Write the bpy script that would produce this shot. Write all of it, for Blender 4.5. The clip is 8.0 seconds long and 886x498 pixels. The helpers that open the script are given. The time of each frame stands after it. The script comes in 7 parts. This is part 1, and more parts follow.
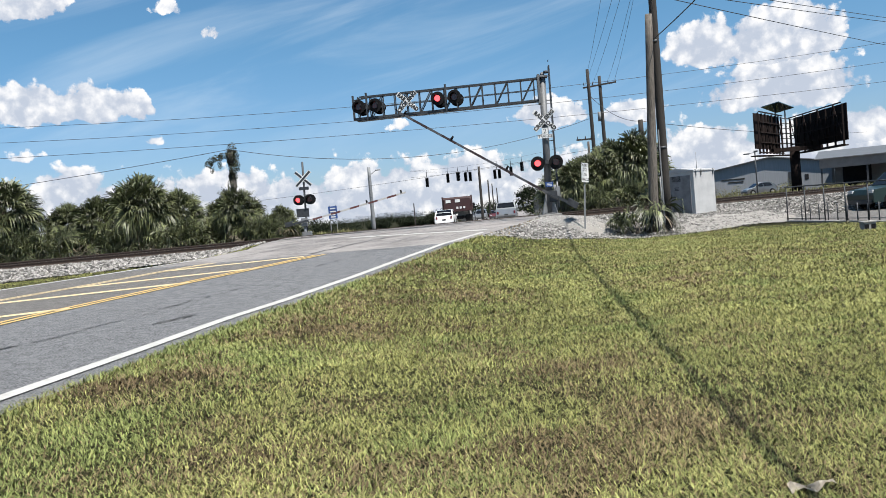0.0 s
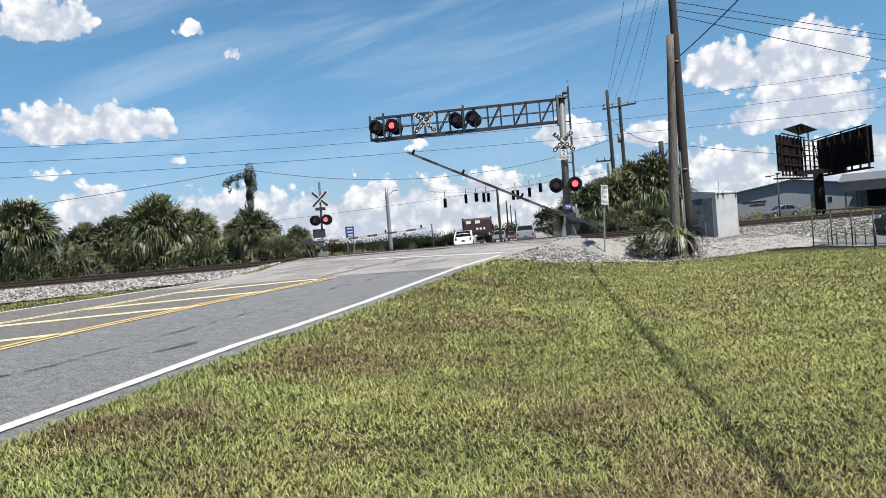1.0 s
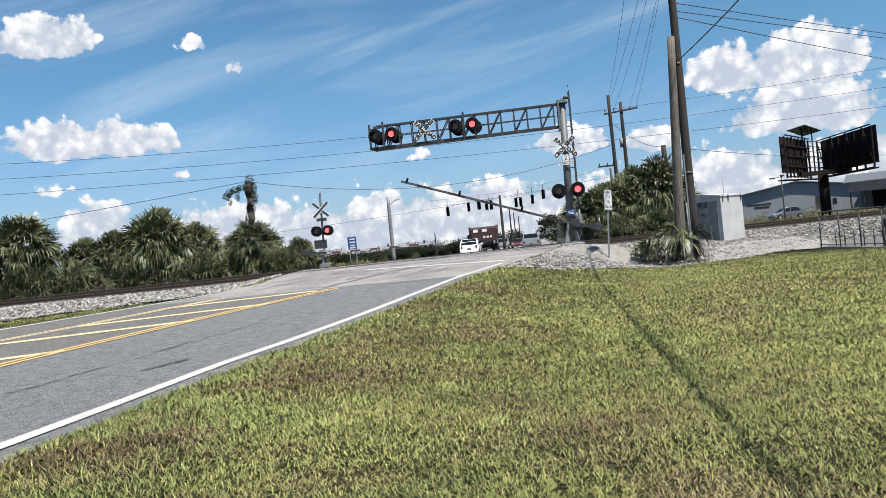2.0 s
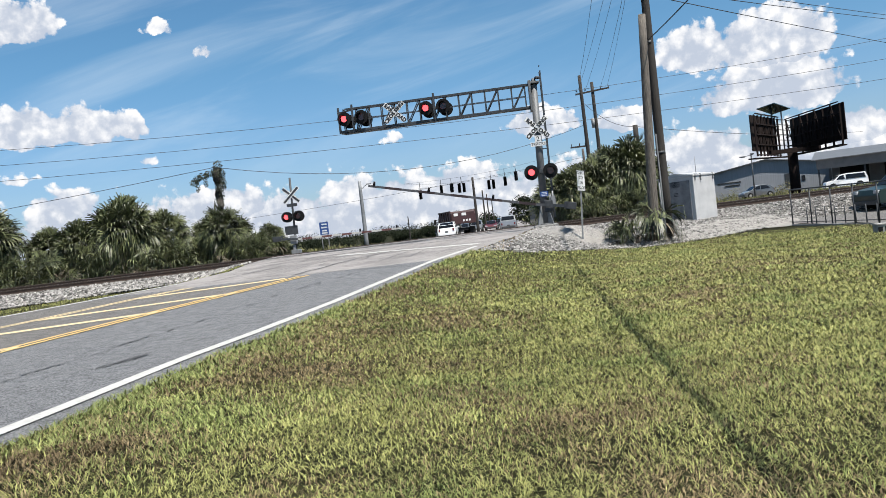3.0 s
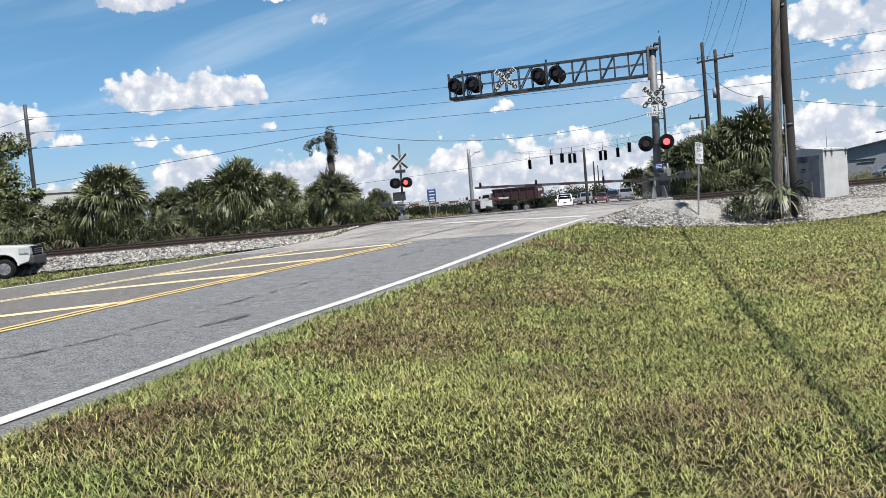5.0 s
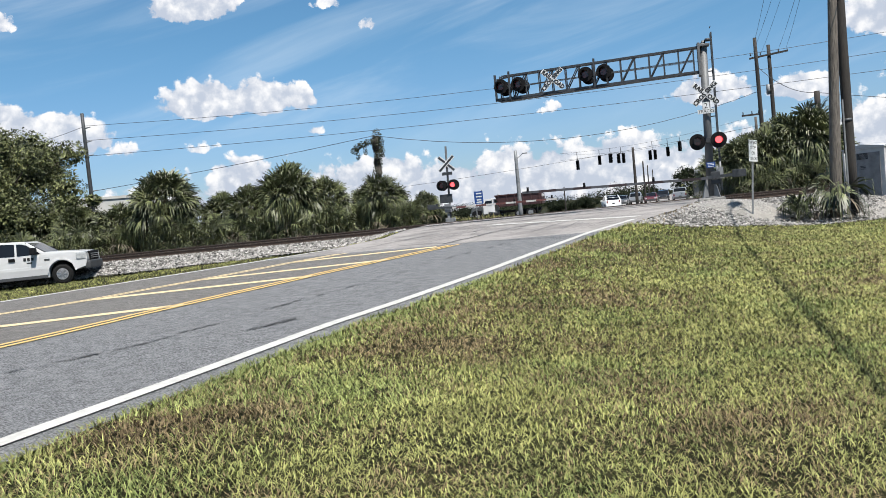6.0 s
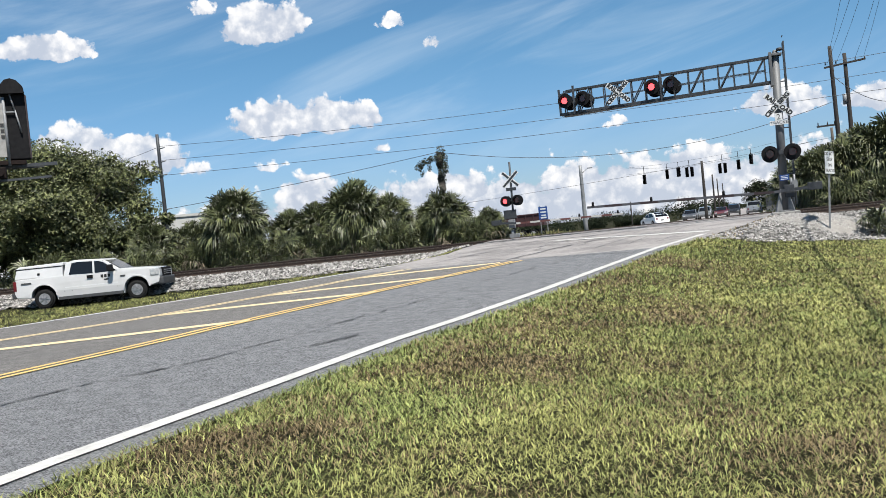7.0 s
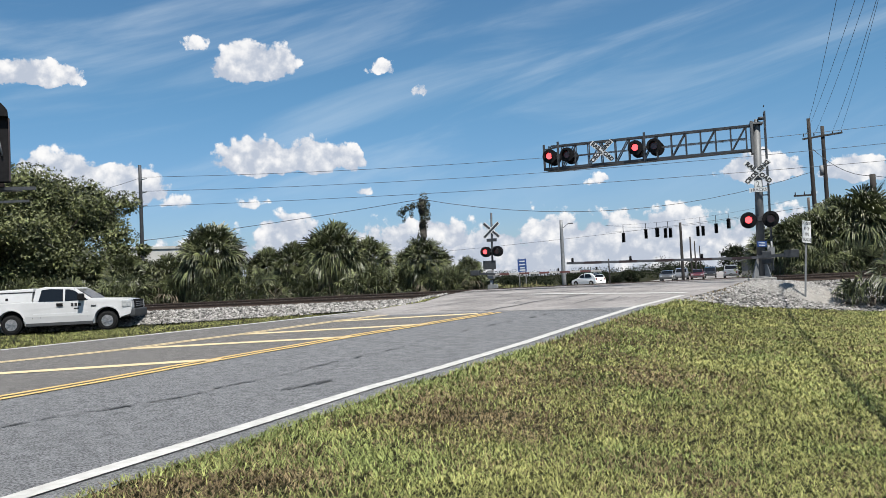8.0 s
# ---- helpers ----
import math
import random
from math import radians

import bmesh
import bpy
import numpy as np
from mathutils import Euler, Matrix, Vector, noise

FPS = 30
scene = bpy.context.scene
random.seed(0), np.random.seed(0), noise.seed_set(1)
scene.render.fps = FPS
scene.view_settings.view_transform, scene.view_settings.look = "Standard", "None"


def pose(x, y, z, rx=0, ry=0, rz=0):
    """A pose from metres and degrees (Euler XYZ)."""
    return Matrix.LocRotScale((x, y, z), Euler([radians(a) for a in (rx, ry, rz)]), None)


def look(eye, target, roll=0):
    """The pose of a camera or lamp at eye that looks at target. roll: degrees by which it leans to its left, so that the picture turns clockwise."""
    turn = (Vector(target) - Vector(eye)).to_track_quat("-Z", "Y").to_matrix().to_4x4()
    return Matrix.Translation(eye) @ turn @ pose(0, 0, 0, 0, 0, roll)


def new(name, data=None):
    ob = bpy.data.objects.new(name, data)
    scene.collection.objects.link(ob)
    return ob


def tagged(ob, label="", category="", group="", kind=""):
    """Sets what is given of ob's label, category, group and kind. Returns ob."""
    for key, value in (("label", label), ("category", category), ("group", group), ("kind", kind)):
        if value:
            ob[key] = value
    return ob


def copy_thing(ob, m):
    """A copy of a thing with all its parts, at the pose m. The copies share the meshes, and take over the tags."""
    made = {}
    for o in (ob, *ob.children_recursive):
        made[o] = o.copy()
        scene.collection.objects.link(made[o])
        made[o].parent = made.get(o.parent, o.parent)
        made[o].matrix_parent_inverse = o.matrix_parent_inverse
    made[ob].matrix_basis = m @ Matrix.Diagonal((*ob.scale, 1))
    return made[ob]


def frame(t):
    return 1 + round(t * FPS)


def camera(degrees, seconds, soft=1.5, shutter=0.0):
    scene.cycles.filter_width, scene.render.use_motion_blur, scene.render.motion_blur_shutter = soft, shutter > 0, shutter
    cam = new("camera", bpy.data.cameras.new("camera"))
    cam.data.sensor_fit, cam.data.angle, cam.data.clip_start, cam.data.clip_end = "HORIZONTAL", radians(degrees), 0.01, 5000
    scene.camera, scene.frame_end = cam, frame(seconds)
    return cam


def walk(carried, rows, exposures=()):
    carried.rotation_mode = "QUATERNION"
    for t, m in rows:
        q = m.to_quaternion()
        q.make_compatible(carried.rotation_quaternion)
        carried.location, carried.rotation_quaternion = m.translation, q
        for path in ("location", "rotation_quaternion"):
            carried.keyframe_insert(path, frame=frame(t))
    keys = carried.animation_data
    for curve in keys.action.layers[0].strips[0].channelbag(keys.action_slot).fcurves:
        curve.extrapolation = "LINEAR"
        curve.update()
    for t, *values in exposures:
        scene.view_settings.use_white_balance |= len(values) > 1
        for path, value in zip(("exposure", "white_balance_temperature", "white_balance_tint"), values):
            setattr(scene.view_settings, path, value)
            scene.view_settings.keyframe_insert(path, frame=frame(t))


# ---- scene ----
# ---------------------------------------------------------------- camera
cam = camera(58.8, 8.0, soft=0.65)
PATH = [
    (0.0, pose(0.000, 0.000, 1.560, 87.450, 5.040, 3.809)),
    (0.2, pose(0.046, 0.116, 1.573, 87.195, 5.400, 3.522)),
    (0.5, pose(0.115, 0.291, 1.593, 87.289, 5.518, 3.809)),
    (0.8, pose(0.069, 0.428, 1.613, 88.133, 5.200, 4.738)),
    (1.0, pose(0.038, 0.519, 1.626, 89.032, 4.648, 5.152)),
    (1.2, pose(0.047, 0.605, 1.623, 90.080, 4.700, 5.146)),
    (2.3, pose(0.101, 1.082, 1.602, 89.395, 5.900, 5.518)),
    (2.5, pose(0.111, 1.168, 1.598, 89.137, 5.710, 5.477)),
    (3.0, pose(0.106, 1.353, 1.630, 88.261, 6.680, 3.525)),
    (3.5, pose(0.182, 1.634, 1.605, 87.909, 7.165, 3.009)),
    (4.0, pose(0.117, 1.659, 1.619, 87.365, 6.158, 3.321)),
    (4.5, pose(0.042, 1.633, 1.611, 86.752, 4.998, 5.917)),
    (5.0, pose(0.110, 1.739, 1.620, 86.822, 4.961, 11.410)),
    (5.2, pose(0.108, 1.767, 1.618, 86.819, 4.974, 12.992)),
    (6.3, pose(0.095, 1.926, 1.608, 87.900, 5.780, 16.350)),
    (6.5, pose(0.093, 1.955, 1.606, 88.534, 5.731, 18.146)),
    (7.0, pose(0.095, 1.987, 1.605, 88.924, 5.803, 19.576)),
    (7.5, pose(0.081, 1.986, 1.622, 89.978, 4.773, 18.805)),
    (8.0, pose(0.021, 2.064, 1.632, 92.240, 2.655, 17.942)),
]
walk(cam, PATH, exposures=[(0.0, 0.85), (7.4, 0.85), (8.0, 0.71)])

# ---------------------------------------------------------------- sun, sky, exposure
SUN_AZ, SUN_EL = 137.0, 62.0
sun = new("sun", bpy.data.lights.new("sun", "SUN"))
sun.data.energy, sun.data.angle, sun.data.color = 5.0, radians(0.53), (1.0, 0.955, 0.88)
_sd = Vector((math.sin(radians(SUN_AZ)) * math.cos(radians(SUN_EL)), math.cos(radians(SUN_AZ)) * math.cos(radians(SUN_EL)), math.sin(radians(SUN_EL))))
sun.matrix_world = look(_sd * 200, (0, 0, 0))

SKY_STRENGTH, CLOUD_STRENGTH = 0.055, 0.61


def build_sky():
    """Clear blue sky with fair-weather cumulus, a bank over the horizon and thin high streaks."""
    w = bpy.data.worlds.new("sky")
    scene.world = w
    w.use_nodes = True
    nt = w.node_tree
    N, K = nt.nodes, nt.links
    N.clear()

    def wired(n, values):
        for i, v in enumerate(values):
            if v is None:
                continue
            if isinstance(v, (int, float, tuple)):
                n.inputs[i].default_value = v
            else:
                K.new(v, n.inputs[i])
        return n

    def math_(op, *values):
        n = N.new("ShaderNodeMath")
        n.operation = op
        return wired(n, values).outputs[0]

    def vmath(op, *values):
        n = N.new("ShaderNodeVectorMath")
        n.operation = op
        return wired(n, values).outputs["Value" if op == "DOT_PRODUCT" else "Vector"]

    def smooth(v, lo, hi):
        n = N.new("ShaderNodeMapRange")
        n.interpolation_type = "SMOOTHSTEP"
        return wired(n, (v, lo, hi)).outputs[0]

    def noise_(vec, scale, detail, rough=0.55, twist=0.0):
        n = N.new("ShaderNodeTexNoise")
        n.inputs["Scale"].default_value, n.inputs["Detail"].default_value, n.inputs["Roughness"].default_value = scale, detail, rough
        n.inputs["Distortion"].default_value = twist
        K.new(vec, n.inputs["Vector"])
        return n.outputs[0]

    def puffs(vec, scale):
        """Rounded heads, high in the middle of each."""
        n = N.new("ShaderNodeTexVoronoi")
        n.feature = "SMOOTH_F1"
        n.inputs["Scale"].default_value, n.inputs["Smoothness"].default_value = scale, 0.45
        K.new(vec, n.inputs["Vector"])
        return math_("SUBTRACT", 0.46, n.outputs["Distance"])

    tc = N.new("ShaderNodeTexCoord")
    d = tc.outputs["Generated"]
    sep = N.new("ShaderNodeSeparateXYZ")
    K.new(d, sep.inputs[0])
    flat_az = math_("MULTIPLY", math_("ARCTAN2", sep.outputs[0], sep.outputs[1]), 57.29578)
    flat_el = math_("MULTIPLY", math_("ARCSINE", sep.outputs[2]), 57.29578)
    rough_d = vmath("MULTIPLY_ADD", vmath("SUBTRACT", wired(N.new("ShaderNodeTexNoise"), (d, None, 22.0, 5.0)).outputs["Color"], (0.5, 0.5, 0.5)), (0.028, 0.028, 0.028), d)
    az = math_("MULTIPLY_ADD", math_("SUBTRACT", noise_(vmath("ADD", d, (5.2, 0.3, 2.2)), 30.0, 5.0, 0.6), 0.5), 2.2, flat_az)
    el = math_("MULTIPLY_ADD", math_("SUBTRACT", noise_(vmath("ADD", d, (1.2, 7.3, 4.2)), 30.0, 5.0, 0.6), 0.5), 1.5, flat_el)
    plan = N.new("ShaderNodeCombineXYZ")
    wired(plan, (az, el, 0.0))
    heads, small_heads = puffs(rough_d, 40.0), puffs(rough_d, 95.0)
    fine = math_("SUBTRACT", noise_(d, 85.0, 7.0, 0.66), 0.5)
    field, height = None, None
    for a0, e0, hw, hh in CLOUDS:
        p = vmath("MULTIPLY_ADD", plan.outputs[0], (1 / hw, 1 / hh, 0.0), (-a0 / hw, 0.25 - e0 / hh, 0.0))
        q = vmath("MAXIMUM", p, vmath("MULTIPLY", p, (-1.0, -2.0, 0.0)))
        f = math_("MULTIPLY_ADD", vmath("DOT_PRODUCT", q, q), -1.35, 1.35 if hh > 1.25 else 0.62)
        tall = math_("MULTIPLY_ADD", flat_el, 1 / hh, (0.0 if hh > 1.25 else 0.9) - e0 / hh)
        if field is None:
            field, height = f, tall
        else:
            more = math_("GREATER_THAN", f, field)
            height = math_("ADD", height, math_("MULTIPLY", more, math_("SUBTRACT", tall, height)))
            field = math_("MAXIMUM", field, f)
    # the bank over the horizon
    bank = math_("ADD", math_("MULTIPLY_ADD", math_("MAXIMUM", flat_el, 0.0), -0.42, 1.7), math_("MULTIPLY", math_("SUBTRACT", noise_(d, 7.0, 4.0), 0.5), 2.6))
    more = math_("GREATER_THAN", bank, field)
    height = math_("ADD", height, math_("MULTIPLY", more, math_("SUBTRACT", math_("MULTIPLY", math_("SUBTRACT", noise_(d, 16.0, 4.0), 0.5), 4.0), height)))
    field = math_("MAXIMUM", field, bank)
    # banks all round outside the view
    low = math_("SUBTRACT", math_("MULTIPLY", noise_(d, 2.6, 4.0), 1.5), math_("MULTIPLY", math_("ABSOLUTE", math_("SUBTRACT", flat_el, 5.0)), 0.09))
    away = smooth(math_("ABSOLUTE", math_("ADD", flat_az, 10.0)), 45.0, 70.0)
    field = math_("MAXIMUM", field, math_("SUBTRACT", math_("ADD", low, away), 1.45))
    relief = math_("ADD", math_("MULTIPLY", heads, 1.0), math_("ADD", math_("MULTIPLY", small_heads, 0.5), math_("MULTIPLY", fine, 1.25)))
    dens = math_("ADD", field, relief)
    cover = math_("MULTIPLY", smooth(dens, 0.08, 0.42), 0.98)
    lit = math_("ADD", math_("MULTIPLY", relief, 1.15), math_("MULTIPLY", math_("MINIMUM", height, 1.0), 0.32))
    ramp = N.new("ShaderNodeMix")
    ramp.data_type = "RGBA"
    K.new(smooth(lit, -0.42, 0.62), ramp.inputs[0])
    ramp.inputs[6].default_value, ramp.inputs[7].default_value = (0.52, 0.575, 0.68, 1), (1.0, 0.99, 0.985, 1)
    # thin high streaks, drawn out along one slanting direction
    lean = radians(13)
    along = math_("ADD", math_("MULTIPLY", flat_az, math.cos(lean)), math_("MULTIPLY", flat_el, math.sin(lean)))
    across = math_("ADD", math_("MULTIPLY", flat_az, -math.sin(lean)), math_("MULTIPLY", flat_el, math.cos(lean)))
    comb = N.new("ShaderNodeCombineXYZ")
    wired(comb, (math_("MULTIPLY", along, 0.035), math_("MULTIPLY", across, 0.23), 0.0))
    streak = smooth(noise_(comb.outputs[0], 1.0, 7.0, 0.56, 0.5), 0.44, 0.84)
    streak = math_("MULTIPLY", math_("MULTIPLY", streak, smooth(flat_el, 3.0, 9.0)), 0.5)
    sky = N.new("ShaderNodeTexSky")
    sky.sky_type, sky.sun_disc = "NISHITA", False
    sky.sun_elevation, sky.sun_rotation = radians(SUN_EL), radians(SUN_AZ)
    sky.air_density, sky.dust_density, sky.ozone_density = 1.0, 0.6, 1.5
    tint = N.new("ShaderNodeMix")
    tint.data_type, tint.blend_type = "RGBA", "MULTIPLY"
    tint.inputs[0].default_value = 1.0
    K.new(sky.outputs[0], tint.inputs[6])
    warm = N.new("ShaderNodeMix")
    warm.data_type = "RGBA"
    K.new(smooth(flat_el, 1.0, 15.0), warm.inputs[0])
    warm.inputs[6].default_value, warm.inputs[7].default_value = (0.78, 0.95, 1.25, 1), (0.69, 1.08, 1.24, 1)
    K.new(warm.outputs[2], tint.inputs[7])
    b1, b2, b3 = (N.new("ShaderNodeBackground") for _ in range(3))
    K.new(tint.outputs[2], b1.inputs[0])
    b1.inputs[1].default_value = SKY_STRENGTH
    K.new(ramp.outputs[2], b2.inputs[0])
    b2.inputs[1].default_value = CLOUD_STRENGTH
    wired(b3, ((0.82, 0.92, 1.0, 1.0), CLOUD_STRENGTH * 0.95))
    veil, mix = N.new("ShaderNodeMixShader"), N.new("ShaderNodeMixShader")
    wired(veil, (streak, b1.outputs[0], b3.outputs[0]))
    wired(mix, (cover, veil.outputs[0], b2.outputs[0]))
    out = N.new("ShaderNodeOutputWorld")
    K.new(mix.outputs[0], out.inputs[0])


# heaps of cumulus: bearing, height, half width, half height in degrees
CLOUDS = (
    (-30.9, 9.4, 3.2, 2.0), (-26.9, 9.3, 3.1, 1.9), (-24.1, 9.2, 1.4, 1.4), (-31.0, 15.9, 3.5, 2.2), (-34.9, 17.1, 1.6, 1.2), (-45.1, 14.5, 3.2, 1.4), (-21.5, 15.5, 2.0, 1.0), (-19.0, 14.1, 1.6, 0.9),
    (-43.9, 8.1, 3.4, 2.4), (-40.1, 7.4, 3.6, 2.0), (-36.5, 6.4, 1.7, 1.2), (-31.6, 6.2, 1.9, 0.9), (-28.7, 3.6, 2.9, 2.7), (-23.4, 6.9, 1.4, 0.8), (-19.0, 3.3, 4.2, 2.0), (-9.6, 2.7, 3.5, 2.5),
    (-1.5, 2.6, 3.9, 3.0), (-6.2, 6.6, 1.5, 0.8), (4.4, 6.6, 3.0, 1.5), (10.2, 6.0, 2.3, 1.3), (15.4, 10.1, 3.0, 2.5), (20.2, 9.8, 4.2, 3.2), (20.0, 6.9, 5.4, 2.8), (15.2, 3.2, 3.7, 2.2), (24.7, 3.4, 2.6, 2.0),
)
build_sky()


# ---------------------------------------------------------------- materials
def mat(name, c1, c2=None, rough=0.6, metal=0.0, scale=6.0, bump=0.0, bscale=40.0, vary=0.0, island=0.0, stretch=(1, 1, 1), contrast=(0.35, 0.65), coat=0.0, big=0.25, spec=0.5):
    """A surface in two tones mixed by noise at two sizes, with fine relief; vary: tone by object, island: tone by loose piece."""
    m = bpy.data.materials.new(name)
    m.use_nodes = True
    nt = m.node_tree
    N, K = nt.nodes, nt.links
    b = N["Principled BSDF"]
    b.inputs["Roughness"].default_value, b.inputs["Metallic"].default_value = rough, metal
    b.inputs["Coat Weight"].default_value = coat
    b.inputs["Specular IOR Level"].default_value = spec
    c2 = c2 or tuple(v * 0.72 for v in c1)
    tc, mp = N.new("ShaderNodeTexCoord"), N.new("ShaderNodeMapping")
    mp.inputs["Scale"].default_value = stretch
    K.new(tc.outputs["Object"], mp.inputs[0])

    def noise_(s, detail):
        n = N.new("ShaderNodeTexNoise")
        n.inputs["Scale"].default_value, n.inputs["Detail"].default_value, n.inputs["Roughness"].default_value = s, detail, 0.6
        K.new(mp.outputs[0], n.inputs["Vector"])
        return n.outputs[0]

    fine, wide = noise_(scale, 6), noise_(scale * 0.13, 3)
    add = N.new("ShaderNodeMath")
    add.operation = "MULTIPLY_ADD"
    K.new(wide, add.inputs[0])
    add.inputs[1].default_value = big
    K.new(fine, add.inputs[2])
    rng = N.new("ShaderNodeMapRange")
    K.new(add.outputs[0], rng.inputs[0])
    rng.inputs[1].default_value, rng.inputs[2].default_value = contrast[0] + big / 2, contrast[1] + big / 2
    mx = N.new("ShaderNodeMix")
    mx.data_type = "RGBA"
    K.new(rng.outputs[0], mx.inputs[0])
    mx.inputs[6].default_value, mx.inputs[7].default_value = (*c1, 1), (*c2, 1)
    col = mx.outputs[2]
    if vary or island:
        src = N.new("ShaderNodeObjectInfo").outputs["Random"] if vary else N.new("ShaderNodeNewGeometry").outputs["Random Per Island"]
        amt = vary or island
        r2 = N.new("ShaderNodeMapRange")
        K.new(src, r2.inputs[0])
        r2.inputs[3].default_value, r2.inputs[4].default_value = 1 - amt, 1 + amt
        hs = N.new("ShaderNodeHueSaturation")
        K.new(r2.outputs[0], hs.inputs["Value"])
        K.new(col, hs.inputs["Color"])
        col = hs.outputs[0]
    K.new(col, b.inputs["Base Color"])
    if bump:
        n = noise_(bscale, 4)
        bp = N.new("ShaderNodeBump")
        bp.inputs["Strength"].default_value, bp.inputs["Distance"].default_value = min(1.0, bump), 0.02
        K.new(n, bp.inputs["Height"])
        K.new(bp.outputs[0], b.inputs["Normal"])
    return m


def glow(name, colour, strength):
    m = bpy.data.materials.new(name)
    m.use_nodes = True
    b = m.node_tree.nodes["Principled BSDF"]
    b.inputs["Base Color"].default_value = (*colour, 1)
    b.inputs["Emission Color"].default_value, b.inputs["Emission Strength"].default_value = (*colour, 1), strength
    return m


def glass(name, colour=(0.008, 0.009, 0.011), rough=0.05):
    m = bpy.data.materials.new(name)
    m.use_nodes = True
    b = m.node_tree.nodes["Principled BSDF"]
    b.inputs["Base Color"].default_value, b.inputs["Roughness"].default_value = (*colour, 1), rough
    b.inputs["Specular IOR Level"].default_value = 0.35
    return m


# ground lowered to near black, painting in the shade between grass blades
GRASS = mat("shade_dark_soil", (0.027, 0.027, 0.012), (0.011, 0.0115, 0.0055), 0.95, scale=3.0, bump=0.6, bscale=60, big=0.9, spec=0.05)
BLADE = mat("lawn_blades", (0.282, 0.285, 0.103), (0.173, 0.176, 0.064), 0.8, scale=1.1, island=0.45, big=0.9, spec=0.15)
LUSH = mat("lush_blades", (0.228, 0.258, 0.09), (0.137, 0.164, 0.056), 0.8, scale=1.1, island=0.45, big=0.9, spec=0.15)
STRAW = mat("dry_blades", (0.225, 0.176, 0.099), (0.113, 0.0846, 0.0495), 0.9, scale=1.3, island=0.5, spec=0.08)
WEED = mat("roadside_weeds", (0.116, 0.13, 0.041), (0.157, 0.13, 0.0615), 0.85, scale=0.8, island=0.4)
ASPHALT = mat("asphalt", (0.212, 0.214, 0.22), (0.048, 0.049, 0.052), 0.88, scale=42, bump=1.0, bscale=75, contrast=(0.38, 0.60), big=0.28)
OLD_ASPHALT = mat("older_asphalt", (0.174, 0.164, 0.154), (0.0581, 0.0546, 0.0512), 0.9, scale=34, bump=1.0, bscale=60, contrast=(0.34, 0.62), big=0.35)
OLD_PAVING = mat("worn_concrete_paving", (0.253, 0.235, 0.224), (0.152, 0.141, 0.135), 0.9, scale=5.5, bump=0.4, bscale=70, big=1.3, contrast=(0.3, 0.7))
CRACK = mat("tar_seal", (0.0478, 0.0478, 0.0492), (0.082, 0.082, 0.082), 0.8, scale=5)
YELLOW = mat("yellow_line_paint", (0.53, 0.355, 0.115), (0.44, 0.31, 0.13), 0.7, scale=14, bump=0.3, bscale=120)
FADED = mat("faded_yellow_paint", (0.57, 0.46, 0.27), (0.45, 0.36, 0.22), 0.75, scale=14, bump=0.3, bscale=120)
WHITE_LINE = mat("white_line_paint", (0.464, 0.458, 0.437), (0.342, 0.335, 0.314), 0.7, scale=8, bump=0.3, bscale=120)
GRAVEL = mat("ballast_bed", (0.116, 0.111, 0.102), (0.0512, 0.0478, 0.0444), 0.95, scale=9, bump=1.0, bscale=22, contrast=(0.25, 0.7), big=0.7)
STONE = mat("ballast_stones", (0.27, 0.258, 0.242), (0.095, 0.09, 0.085), 0.92, scale=14, island=0.75, bump=0.4)
PALE_STONE = mat("pale_fine_gravel", (0.32, 0.31, 0.295), (0.19, 0.183, 0.175), 0.92, scale=14, island=0.4)
PAPER = mat("weathered_paper", (0.55, 0.49, 0.40), (0.36, 0.31, 0.25), 0.9, scale=14)
SAND = mat("pale_dirt", (0.248, 0.233, 0.213), (0.174, 0.164, 0.15), 0.95, scale=3, bump=0.5, bscale=50)
RAIL = mat("rusty_rail_steel", (0.0581, 0.0376, 0.0273), (0.0342, 0.0239, 0.0191), 0.7, 0.3, scale=18)
RAIL_TOP = mat("polished_rail_head", (0.219, 0.205, 0.191), (0.137, 0.123, 0.109), 0.35, 0.9, scale=9)
SLEEPER = mat("creosoted_timber", (0.0478, 0.0376, 0.0307), (0.0273, 0.0225, 0.0205), 0.9, scale=12, stretch=(1, 6, 6), vary=0.3)
GALV = mat("galvanised_steel", (0.205, 0.212, 0.219), (0.143, 0.15, 0.157), 0.6, 0.2, scale=5, bump=0.08, bscale=60)
MAST_GREY = mat("weathered_mast_steel", (0.117, 0.121, 0.126), (0.078, 0.0819, 0.0874), 0.6, 0.2, scale=4, bump=0.08, bscale=60, stretch=(1, 1, 0.4))
DARK_STEEL = mat("weathered_dark_steel", (0.0512, 0.0563, 0.0615), (0.0333, 0.0358, 0.041), 0.6, 0.4, scale=6)
TRUSS = mat("truss_aluminium", (0.0574, 0.0622, 0.0693), (0.0358, 0.0392, 0.044), 0.5, 0.4, scale=6)
BLACK = mat("matt_black_paint", (0.006, 0.006, 0.007), (0.011, 0.011, 0.012), 0.75, scale=7, spec=0.12)
RUBBER = mat("tyre_rubber", (0.0082, 0.0082, 0.0082), (0.0137, 0.0137, 0.0137), 0.9, scale=12, spec=0.2)
SIGN_WHITE = mat("reflective_white_sheet", (0.592, 0.6, 0.6), (0.48, 0.488, 0.488), 0.55, scale=3)
SIGN_BLUE = mat("blue_sign_sheet", (0.0082, 0.0444, 0.184), (0.0123, 0.0581, 0.212), 0.5, scale=3)
INK = mat("black_sign_ink", (0.0102, 0.0102, 0.0102), (0.0205, 0.0205, 0.0205), 0.6, scale=5)
# near arm's white and red are darkened as shade; far arm keeps brighter paint
ARM_SHADED = mat("shaded_white_arm", (0.06, 0.062, 0.07), (0.04, 0.041, 0.047), 0.6, scale=5)
